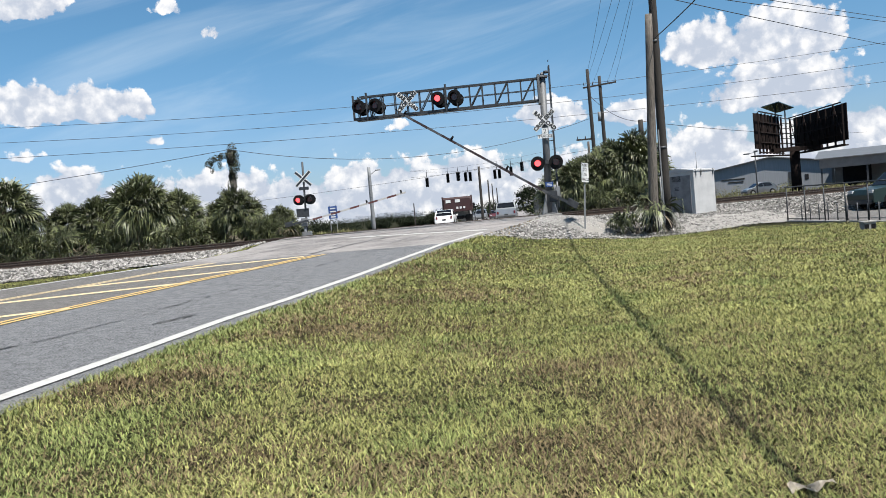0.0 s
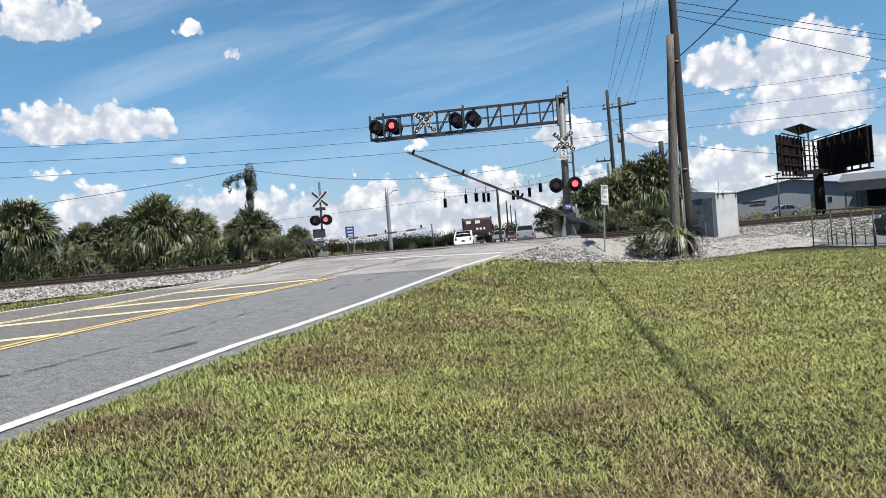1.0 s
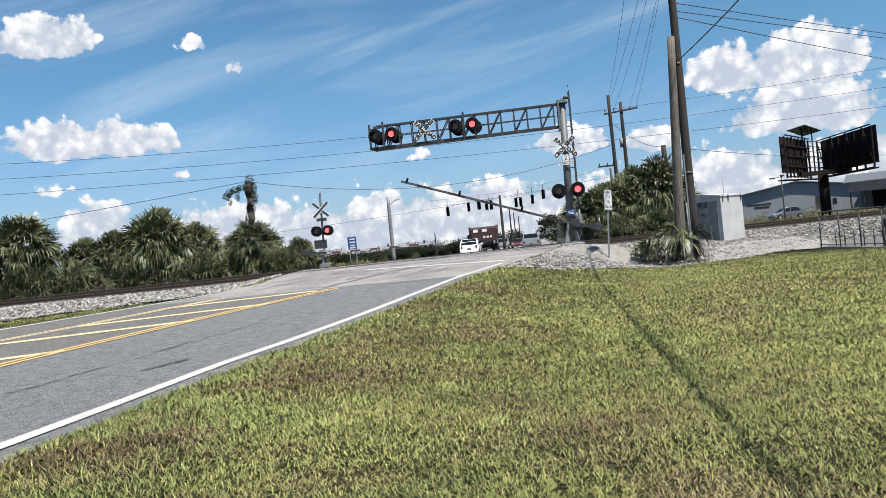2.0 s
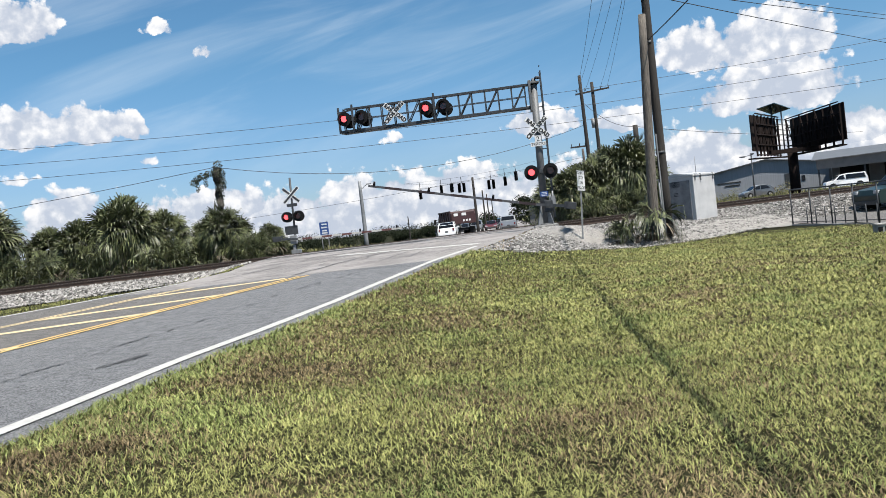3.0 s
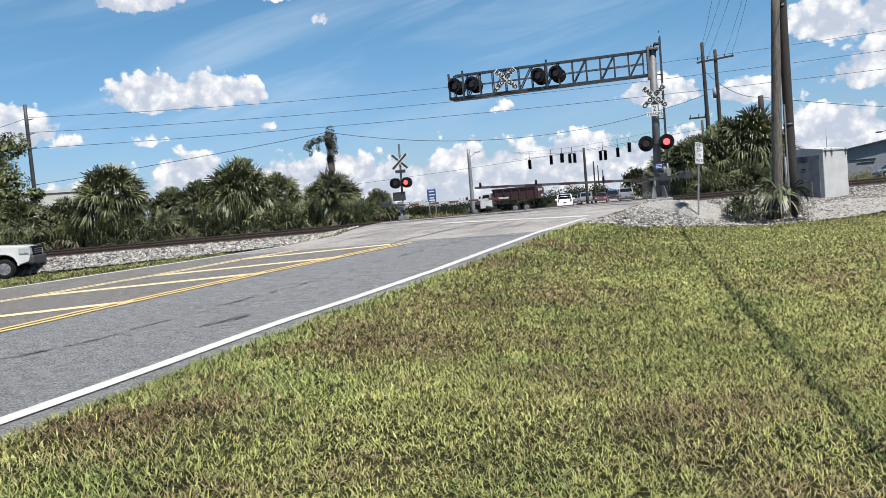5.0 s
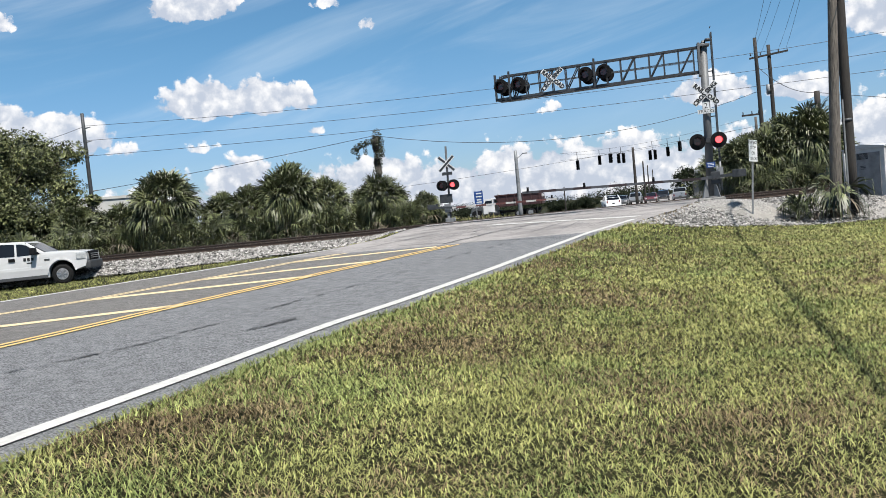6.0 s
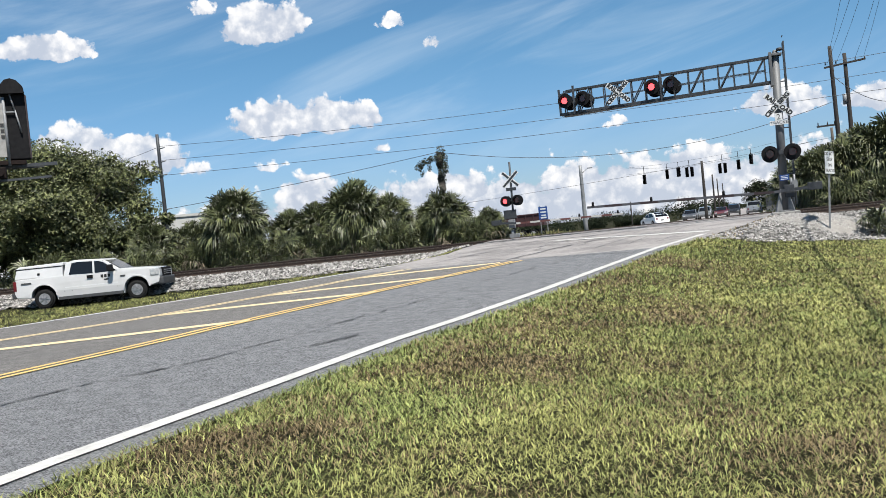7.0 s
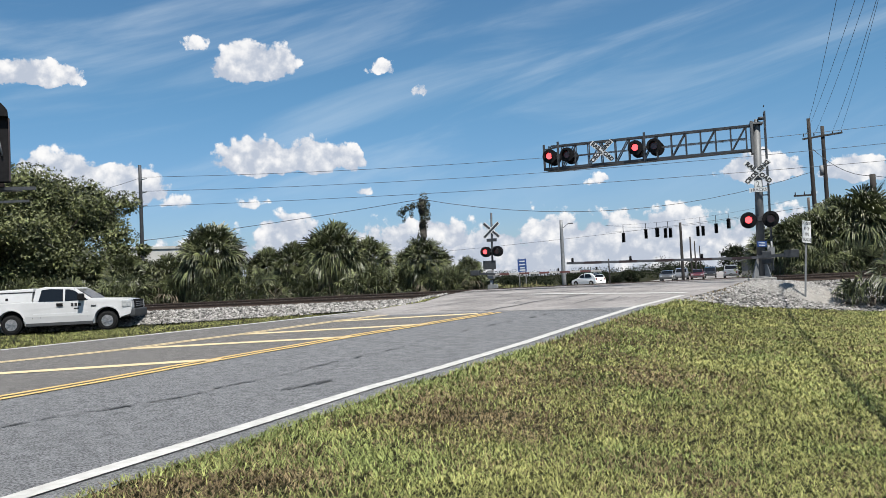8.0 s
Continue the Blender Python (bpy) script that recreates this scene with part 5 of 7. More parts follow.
# ---------------------------------------------------------------- vehicles
def plate(bm, p, q, half0, half1, thick=0.012):
    """A flat pane between two points of the side outline, half0 and half1 wide to each side."""
    (x0, z0), (x1, z1) = p, q
    n = Vector((z1 - z0, 0, -(x1 - x0))).normalized() * thick
    if n.z < 0:
        n = -n
    lo = [Vector((x0, -half0, z0)), Vector((x0, half0, z0)), Vector((x1, half1, z1)), Vector((x1, -half1, z1))]
    vs = [bm.verts.new(v - n * 0.5) for v in lo] + [bm.verts.new(v + n) for v in lo]
    fs = [bm.faces.new([vs[i] for i in f]) for f in ((3, 2, 1, 0), (4, 5, 6, 7), (0, 1, 5, 4), (1, 2, 6, 5), (2, 3, 7, 6), (3, 0, 4, 7))]
    bmesh.ops.recalc_face_normals(bm, faces=fs)


def wheel(parent, x, y, r, w=0.22, spokes=6):
    bm = bmesh.new()
    s = 1 if y > 0 else -1
    tube(bm, (x, y - w / 2, r), (x, y + w / 2, r), r, r, 24)
    tube(bm, (x, y + s * w / 2 * 0.98, r), (x, y + s * (w / 2 + 0.02), r), r * 0.93, r * 0.82, 24)
    wh = part("wheel", bm, RUBBER, parent)
    bm = bmesh.new()
    tube(bm, (x, y + s * (w / 2 - 0.02), r), (x, y + s * (w / 2 + 0.024), r), r * 0.62, r * 0.58, 20)
    for i in range(spokes):
        a = 2 * math.pi * i / spokes
        bar(bm, (x, y + s * (w / 2 + 0.028), r), (x + math.cos(a) * r * 0.55, y + s * (w / 2 + 0.028), r + math.sin(a) * r * 0.55), 0.05, 0.02)
    part("rim", bm, WHEEL_RIM, wh)
    return wh


def arch(cx, r, z, n=8):
    """Points of a wheel opening along the sill, front to back."""
    return [(cx + r * math.cos(math.pi * i / n), z + r * math.sin(math.pi * i / n)) for i in range(n + 1)]


def car(name, m, label, paint, L, W, outline, panes, side_glass, axles, r, category="car", seat_z=0.85, extra=None, group=""):
    """outline: side profile (along, up), front at +x; panes: pairs of profile points with glass between; side_glass: outlines."""
    th = thing(name, label, category, m, group)
    top = max(z for _, z in outline)

    def half(z):
        return W / 2 - max(0.0, (z - seat_z) / (top - seat_z)) * 0.15 - max(0.0, 0.4 - z) * 0.18
    bm = bmesh.new()
    prism(bm, outline, half, bevel=0.03)
    body = part("body", bm, paint, th)
    for i, so in enumerate(side_glass):
        bm = bmesh.new()
        prism(bm, so, lambda z: half(z) + 0.006)
        part("side_window", bm, GLASS, body)
    for p, q in panes:
        bm = bmesh.new()
        plate(bm, p, q, half(p[1]) - 0.1, half(q[1]) - 0.1)
        part("windscreen", bm, GLASS, body)
    for x in axles:
        bm = bmesh.new()
        prism(bm, arch(x, r * 1.2, r), lambda z: half(z) + 0.004)
        part("wheel_arch", bm, BLACK, body)
        for y in (-1, 1):
            wheel(th, x, y * (W / 2 - 0.1), r)
    x1, x0 = max(x for x, _ in outline), min(x for x, _ in outline)
    for y in (-1, 1):
        bm = bmesh.new()
        box(bm, (x0 + 0.04, y * (W / 2 - 0.2), seat_z - 0.05), (0.12, 0.15, 0.24), bevel=0.02)
        part("tail_light", bm, TAIL, body)
        bm = bmesh.new()
        box(bm, (x1 - 0.12, y * (W / 2 - 0.24), seat_z - 0.2), (0.22, 0.34, 0.16), bevel=0.03)
        part("headlight", bm, CLEAR, body)
        bm = bmesh.new()
        mx = max(q[0] for so in side_glass for q in so) - 0.25
        box(bm, (mx, y * (half(seat_z) + 0.1), seat_z + 0.12), (0.12, 0.2, 0.14), bevel=0.03)
        part("door_mirror", bm, paint, body)
    for x, zc in ((x0, 0.42), (x1, 0.40)):
        bm = bmesh.new()
        box(bm, (x, 0, zc), (0.1, W * 0.86, 0.2), bevel=0.03)
        part("bumper", bm, PLASTIC if paint not in (WHITE_PAINT, CAR_WHITE) else paint, body)
    bm = bmesh.new()
    box(bm, (x0 - 0.02, 0, 0.62), (0.03, 0.32, 0.14))
    part("blank_plate", bm, PLASTIC, body)
    return th


def rz(x, y):
    return float(road_z(y))


HATCH = [(1.85, 0.25), (1.9, 0.5), (1.8, 0.72), (1.0, 0.92), (0.35, 1.38), (-0.2, 1.49), (-1.0, 1.46), (-1.5, 1.25), (-1.8, 0.9), (-1.88, 0.5), (-1.8, 0.25)]
hatch = car("hatchback", pose(-4.4, 70, rz(0, 70), 0, 0, 88), "small white hatchback driving on past the crossing", CAR_WHITE, 3.8, 1.68, HATCH, (((1.0, 0.94), (0.36, 1.38)), ((-1.06, 1.445), (-1.49, 1.262)), ((-1.52, 1.225), (-1.74, 0.98))), ([(0.85, 0.96), (0.3, 1.34), (-0.1, 1.41), (-0.1, 0.96)], [(-0.18, 0.96), (-0.18, 1.41), (-0.95, 1.38), (-1.3, 1.0)]), (1.2, -1.2), 0.3)
PICK = [(2.75, 0.35), (2.78, 0.75), (2.65, 1.0), (1.45, 1.15), (0.75, 1.78), (-0.35, 1.82), (-0.75, 1.72), (-0.85, 1.2), (-2.7, 1.18), (-2.75, 0.5), (-2.6, 0.35)]
SUVP = [(2.25, 0.3), (2.3, 0.65), (2.2, 0.95), (1.2, 1.08), (0.55, 1.62), (-0.2, 1.72), (-1.7, 1.68), (-2.15, 1.15), (-2.25, 0.6), (-2.2, 0.3)]
SEDAN = [(2.3, 0.25), (2.35, 0.55), (2.2, 0.78), (1.05, 0.95), (0.35, 1.4), (-0.5, 1.44), (-1.1, 1.35), (-1.75, 1.02), (-2.25, 0.95), (-2.35, 0.5), (-2.25, 0.25)]
SUV_GLASS = ([(1.0, 1.12), (0.5, 1.54), (-0.05, 1.62), (-0.05, 1.12)], [(-0.13, 1.12), (-0.13, 1.62), (-0.95, 1.62), (-0.95, 1.12)], [(-1.03, 1.12), (-1.03, 1.61), (-1.62, 1.57), (-1.9, 1.2)])
SED_GLASS = ([(0.9, 0.99), (0.32, 1.34), (-0.15, 1.38), (-0.15, 0.99)], [(-0.22, 0.99), (-0.22, 1.38), (-0.95, 1.32), (-1.35, 1.05)])
silver = car("suv", pose(1.0, 71, rz(0, 71), 0, 0, 88), "silver four-wheel drive driving away along the road", SILVER_PAINT, 4.6, 1.85, SUVP, (((1.2, 1.1), (0.57, 1.6)), ((-1.74, 1.64), (-2.1, 1.22))), SUV_GLASS, (1.4, -1.4), 0.36)
for nm, x, y, a, lab, pt, prof, gl, pn in (("sedan", -4.0, 116.7, -94, "grey sedan waiting at the junction", GREY_PAINT, SEDAN, SED_GLASS, (((1.05, 0.97), (0.37, 1.39)), ((-1.12, 1.33), (-1.7, 1.05)))), ("suv", -2.2, 122.5, -92, "pale grey car waiting in the queue", SILVER_PAINT, SUVP, SUV_GLASS, (((1.2, 1.1), (0.57, 1.6)), ((-1.74, 1.64), (-2.1, 1.22)))), ("sedan", 0.0, 122, -92, "dark red car waiting in the queue", RED_PAINT, SEDAN, SED_GLASS, (((1.05, 0.97), (0.37, 1.39)), ((-1.12, 1.33), (-1.7, 1.05)))), ("suv", 1.9, 133, -92, "dark car far down the road", DARK_PAINT, SUVP, SUV_GLASS, (((1.2, 1.1), (0.57, 1.6)), ((-1.74, 1.64), (-2.1, 1.22))))):
    car(nm, pose(x, y, rz(x, y), 0, 0, a), lab, pt, 4.7, 1.8, prof, pn, gl, (1.4, -1.4), 0.33, group="waiting cars")
car("hatchback", pose(31.8, 97.2, land1(31.8, 97.2) + 0.1, 0, 0, 188), "grey hatchback parked before the shed", GREY_PAINT, 3.8, 1.7, HATCH, (((1.0, 0.94), (0.36, 1.38)), ((-1.06, 1.445), (-1.49, 1.262)), ((-1.52, 1.225), (-1.74, 0.98))), ([(0.85, 0.96), (0.3, 1.34), (-0.1, 1.41), (-0.1, 0.96)], [(-0.18, 0.96), (-0.18, 1.41), (-0.95, 1.38), (-1.3, 1.0)]), (1.2, -1.2), 0.3)
VAN = [(2.6, 0.35), (2.65, 0.75), (2.5, 1.05), (1.55, 1.2), (0.85, 1.8), (-0.2, 1.92), (-2.35, 1.9), (-2.6, 1.2), (-2.65, 0.5), (-2.55, 0.35)]
MINI = [(x * 0.82, z * 0.88) for x, z in VAN]
white_van = car("van", pose(38.5, 92, land1(38, 92), 0, 0, 168), "white passenger van on the road behind the tracks", CAR_WHITE, 4.3, 1.85, MINI, (((1.27, 1.07), (0.71, 1.57)), ((-1.94, 1.63), (-2.11, 1.14))), ([(1.07, 1.09), (0.66, 1.5), (0.2, 1.55), (0.2, 1.09)], [(0.08, 1.09), (0.08, 1.58), (-1.8, 1.58), (-1.93, 1.09)]), (1.4, -1.27), 0.34)
car("van", pose(20.6, 88.0, land1(20.6, 88), 0, 0, 200), "white service van parked beyond the tracks", WHITE_PAINT, 5.3, 1.95, VAN, (((1.55, 1.22), (0.87, 1.78)),), ([(1.3, 1.24), (0.8, 1.7), (0.25, 1.76), (0.25, 1.24)],), (1.7, -1.55), 0.38)
car("pickup", pose(20.5, 40.4, land1(20.5, 40.4) + 0.04, 0, 0, 192), "dark green pickup parked in the lot behind the railing", GREEN_PAINT, 5.5, 1.95, PICK, (((1.45, 1.17), (0.77, 1.76)),), ([(1.2, 1.2), (0.72, 1.7), (0.2, 1.74), (0.2, 1.2)], [(0.12, 1.2), (0.12, 1.74), (-0.4, 1.73), (-0.7, 1.2)]), (1.75, -1.65), 0.4, category="pickup truck", seat_z=1.1)


def railway_pickup():
    """White extended-cab pickup with a fibreglass bed cap; front at +x."""
    th = thing("pickup", "white extended-cab pickup with a bed cap parked on the verge", "pickup truck", pose(-24.9, 28.37, land1(-25.24, 28.17) - 0.04, 0, 0, 25))
    W, r = 2.0, 0.395
    fx, rx = 1.84, -1.84

    def half(z):
        return W / 2 - max(0.0, z - 1.15) * 0.16 - max(0.0, 0.55 - z) * 0.12
    low = [(2.74, 0.62), (2.82, 0.9), (2.80, 1.14), (2.62, 1.23), (2.2, 1.28), (1.25, 1.33), (-2.92, 1.26), (-2.98, 0.7), (-2.9, 0.52)]
    bottom = [(rx - 0.5, 0.46)] + [(rx - 0.5 * math.cos(math.pi * i / 8), 0.5 + 0.46 * math.sin(math.pi * i / 8)) for i in range(1, 8)] + [(rx + 0.5, 0.32), (fx - 0.5, 0.30)] + [(fx - 0.5 * math.cos(math.pi * i / 8), 0.48 + 0.46 * math.sin(math.pi * i / 8)) for i in range(1, 8)] + [(fx + 0.5, 0.5)]
    bm = bmesh.new()
    prism(bm, low + bottom, half, bevel=0.022)
    body = part("body", bm, WHITE_PAINT, th, "white lower body and bonnet")
    bm = bmesh.new()
    prism(bm, [(1.3, 1.26), (0.62, 1.74), (0.45, 1.81), (-0.55, 1.86), (-0.92, 1.79), (-1.02, 1.26)], half, bevel=0.035)
    cab_ = part("cab", bm, WHITE_PAINT, th)
    bm = bmesh.new()
    prism(bm, [(-1.06, 1.27), (-1.04, 1.66), (-2.86, 1.66), (-2.95, 1.27)], lambda z: half(z) - 0.01, bevel=0.025)
    capb = part("bed_cap", bm, WHITE_PAINT, th, "white fibreglass bed cap")
    bm = bmesh.new()
    prism(bm, [(-1.0, 1.68), (-1.02, 1.82), (-2.75, 1.78), (-2.9, 1.68)], lambda z: half(z) + 0.005, bevel=0.03)
    part("cap_lid", bm, WHITE_PAINT, capb)
    bm = bmesh.new()
    prism(bm, [(-1.06, 1.655), (-1.06, 1.685), (-2.9, 1.685), (-2.9, 1.655)], lambda z: half(z) + 0.002)
    part("cap_seal", bm, BLACK, capb)
    bm = bmesh.new()
    box(bm, (-2.0, -half(1.45) - 0.005, 1.42), (0.1, 0.03, 0.09), bevel=0.01)
    part("cap_latch", bm, BLACK, capb)
    for so in ([(1.1, 1.27), (0.58, 1.66), (0.4, 1.72), (0.22, 1.73), (0.22, 1.25)], [(0.14, 1.25), (0.14, 1.74), (-0.4, 1.77), (-0.68, 1.74), (-0.8, 1.28)]):
        bm = bmesh.new()
        prism(bm, so, lambda z: half(z) + 0.006)
        part("side_window", bm, GLASS, cab_, "dark tinted side window")
    bm = bmesh.new()
    plate(bm, (1.28, 1.3), (0.63, 1.73), half(1.3) - 0.12, half(1.73) - 0.1, 0.015)
    part("windscreen", bm, GLASS, cab_)
    for x in (1.08, -0.74, -1.03):
        bm = bmesh.new()
        prism(bm, [(x, 0.6), (x + 0.014, 0.6), (x + 0.014, 1.3), (x, 1.3)], lambda z: half(z) + 0.002)
        part("door_seam", bm, BLACK, body)
    bm = bmesh.new()
    prism(bm, [(-1.0, 0.76), (1.1, 0.76), (1.1, 0.80), (-1.0, 0.80)], lambda z: half(z) + 0.003)
    part("body_crease", bm, SIGN_WHITE, body)
    for y in (-1, 1):
        bm = bmesh.new()
        box(bm, (0.02, y * (half(1.1) + 0.015), 1.12), (0.24, 0.04, 0.13), bevel=0.015)
        part("door_handle", bm, BLACK, body)
        bm = bmesh.new()
        box(bm, (0.88, y * (half(1.4) + 0.16), 1.40), (0.2, 0.32, 0.28), bevel=0.05)
        part("door_mirror", bm, BLACK, body)
        bm = bmesh.new()
        box(bm, (2.60, y * (W / 2 - 0.165), 1.05), (0.40, 0.37, 0.30), bevel=0.05)
        part("headlight", bm, HEAD_LENS, body, "clear headlight")
        bm = bmesh.new()
        box(bm, (-2.95, y * (W / 2 - 0.08), 1.0), (0.12, 0.18, 0.4), bevel=0.02)
        part("tail_light", bm, TAIL, body)
        for x in (fx, rx):
            wheel(th, x, y * 0.86, r, 0.25, 7)
        bm = bmesh.new()
        box(bm, (1.32, y * (half(1.0) + 0.004), 1.02), (0.2, 0.012, 0.07))
        part("badge", bm, PLASTIC, body)
        bm = bmesh.new()
        for dx in (0.5, 0.64, 0.78):
            box(bm, (dx, y * (half(1.1) + 0.003), 1.1), (0.1, 0.008, 0.12))
        box(bm, (0.66, y * (half(0.96) + 0.003), 0.95), (0.2, 0.008, 0.05))
        part("door_emblem", bm, INK, body, "dark company emblem drawn as plain blocks")
        bm = bmesh.new()
        box(bm, (-2.5, y * (half(1.1) + 0.003), 1.08), (0.4, 0.008, 0.07))
        part("side_badge", bm, PLASTIC, body)
    for x in (fx, rx):
        bm = bmesh.new()
        prism(bm, arch(x, 0.5, 0.48), 0.72)
        part("wheel_arch", bm, BLACK, body)
    bm = bmesh.new()
    box(bm, (2.81, 0, 1.03), (0.12, 1.30, 0.38), bevel=0.04)
    g = part("grille", bm, BLACK, body, "dark grille")
    bm = bmesh.new()
    for z in (0.94, 1.02, 1.1):
        box(bm, (2.868, 0, z), (0.02, 1.14, 0.03))
    part("grille_bar", bm, WHEEL_RIM, g)
    bm = bmesh.new()
    box(bm, (2.80, 0, 0.68), (0.26, 1.96, 0.32), bevel=0.06)
    part("front_bumper", bm, PLASTIC, th, "dark grey front bumper")
    bm = bmesh.new()
    box(bm, (-3.02, 0, 0.62), (0.2, 1.9, 0.24), bevel=0.04)
    part("rear_bumper", bm, PLASTIC, th)
    for x in (fx, rx):
        for y in (-1, 1):
            bm = bmesh.new()
            a = [(x + 0.52 * math.cos(math.pi * i / 12), 0.49 + 0.50 * math.sin(math.pi * i / 12)) for i in range(13)]
            for (xa, za), (xb, zb) in zip(a, a[1:]):
                bar(bm, (xa, y * (half(0.8) + 0.012), za), (xb, y * (half(0.8) + 0.012), zb), 0.05, 0.05)
            part("wheel_flare", bm, WHITE_PAINT, body)
    for y in (-1, 1):
        bm = bmesh.new()
        bar(bm, (rx + 0.55, y * (half(0.4) - 0.01), 0.36), (fx - 0.55, y * (half(0.4) - 0.01), 0.36), 0.06, 0.12)
        part("sill", bm, PLASTIC, body, "dark sill below the doors")
        bm = bmesh.new()
        tube(bm, (1.05, y * half(1.75) * 0.96, 1.31), (0.55, y * half(1.75) * 0.985, 1.74), 0.022, 0.022, 6)
        part("window_seal", bm, BLACK, cab_)
    bm = bmesh.new()
    box(bm, (2.86, 0, 0.56), (0.1, 1.2, 0.1), bevel=0.02)
    part("air_dam", bm, PLASTIC, th)
    bm = bmesh.new()
    box(bm, (0, 0, 0.5), (4.6, 1.4, 0.2))
    part("chassis", bm, BLACK, th)


railway_pickup()


def tipper():
    """Three-axle tipper lorry; front at +x, origin on the ground at mid-length."""
    th = thing("dump_truck", "dark red dump truck with a white cab turning at the junction", "truck", pose(-4.1, 88.3, 0.45, 0, 0, 90))
    bm = bmesh.new()
    box(bm, (0.1, 0, 0.85), (7.2, 0.9, 0.3))
    part("chassis", bm, BLACK, th)
    bm = bmesh.new()
    prism(bm, [(1.05, 1.5), (1.35, 2.8), (1.5, 2.95), (-3.6, 2.95), (-3.75, 2.55), (-3.6, 1.45)], 1.22, bevel=0.04)
    hop = part("tipper_body", bm, DUMP_RED, th, "dark red steel tipper body")
    for i in range(6):
        bm = bmesh.new()
        x = 0.98 - i * 0.9
        box(bm, (x, -1.25, 2.2), (0.12, 0.1, 1.35), bevel=0.01)
        part("rib", bm, DUMP_RED, hop)
        bm = bmesh.new()
        box(bm, (x, 1.25, 2.2), (0.12, 0.1, 1.35), bevel=0.01)
        part("rib", bm, DUMP_RED, hop)
    bm = bmesh.new()
    for y in (-1.25, 1.25):
        box(bm, (-1.1, y, 2.95), (5.0, 0.12, 0.16), bevel=0.01)
    part("top_rail", bm, DUMP_RED, hop)
    bm = bmesh.new()
    box(bm, (-3.72, 0, 2.12), (0.12, 2.3, 1.3), bevel=0.02)
    tg = part("tailgate", bm, DUMP_RED, hop)
    for y in (-0.05, 0.75):
        bm = bmesh.new()
        box(bm, (-3.8, y, 2.55), (0.02, 0.42, 0.3))
        part("white_panel", bm, SIGN_WHITE, tg)
    bm = bmesh.new()
    for y in (0.0, -0.3, -0.6):
        box(bm, (-3.8, y, 1.85), (0.02, 0.18, 0.22))
    part("number_bars", bm, SIGN_WHITE, tg)
    bm = bmesh.new()
    prism(bm, [(1.55, 0.75), (1.55, 2.55), (1.75, 2.7), (2.65, 2.65), (2.9, 1.95), (2.95, 0.75)], lambda z: 1.1 - max(0, z - 1.9) * 0.12, bevel=0.04)
    cabp = part("cab", bm, WHITE_PAINT, th, "white lorry cab")
    bm = bmesh.new()
    prism(bm, [(2.9, 0.7), (2.9, 1.85), (4.2, 1.62), (4.35, 0.95), (4.3, 0.7)], lambda z: 0.85, bevel=0.05)
    part("bonnet", bm, GREY_PAINT, th, "dull grey bonnet")
    bm = bmesh.new()
    prism(bm, [(1.8, 1.85), (1.8, 2.45), (2.55, 2.42), (2.74, 1.9)], lambda z: 1.11 - max(0, z - 1.9) * 0.12)
    part("side_window", bm, GLASS, cabp)
    bm = bmesh.new()
    plate(bm, (2.92, 1.95), (2.68, 2.6), 0.95, 0.9)
    part("windscreen", bm, GLASS, cabp)
    for y in (-1, 1):
        bm = bmesh.new()
        prism(bm, [(3.05, 0.7), (3.1, 1.2), (3.6, 1.38), (4.1, 1.15), (4.2, 0.7)], 0.16, bevel=0.03)
        for v in bm.verts:
            v.co.y += y * 1.02
        part("wing", bm, BLACK, th)
        wheel(th, 3.55, y * 1.0, 0.5, 0.28, 8)
        for x in (-1.15, -2.45):
            wheel(th, x, y * 0.95, 0.5, 0.5, 8)
        bm = bmesh.new()
        tube(bm, (1.1, y * 0.75, 0.8), (2.3, y * 0.95, 0.8), 0.28, 0.28, 14)
        part("fuel_tank", bm, DARK_STEEL, th, "dark metal fuel tank")
        bm = bmesh.new()
        box(bm, (2.85, y * 1.35, 2.0), (0.1, 0.25, 0.6), bevel=0.02)
        bar(bm, (2.8, y * 1.1, 2.2), (2.85, y * 1.35, 2.2), 0.04, 0.04)
        part("mirror", bm, BLACK, th)
        bm = bmesh.new()
        box(bm, (-3.2, y * 0.95, 0.75), (0.03, 0.6, 0.7))
        part("mud_flap", bm, RUBBER, th)
    bm = bmesh.new()
    tube(bm, (1.45, -0.95, 1.0), (1.45, -0.95, 3.2), 0.08, 0.08, 10)
    part("exhaust_stack", bm, CHROME, th)
    bm = bmesh.new()
    box(bm, (4.36, 0, 0.75), (0.15, 2.2, 0.35), bevel=0.04)
    part("front_bumper", bm, CHROME, th)
    for o in th.children:
        o.scale = (1.08, 1.1, 0.94)
    return th


dump = tipper()


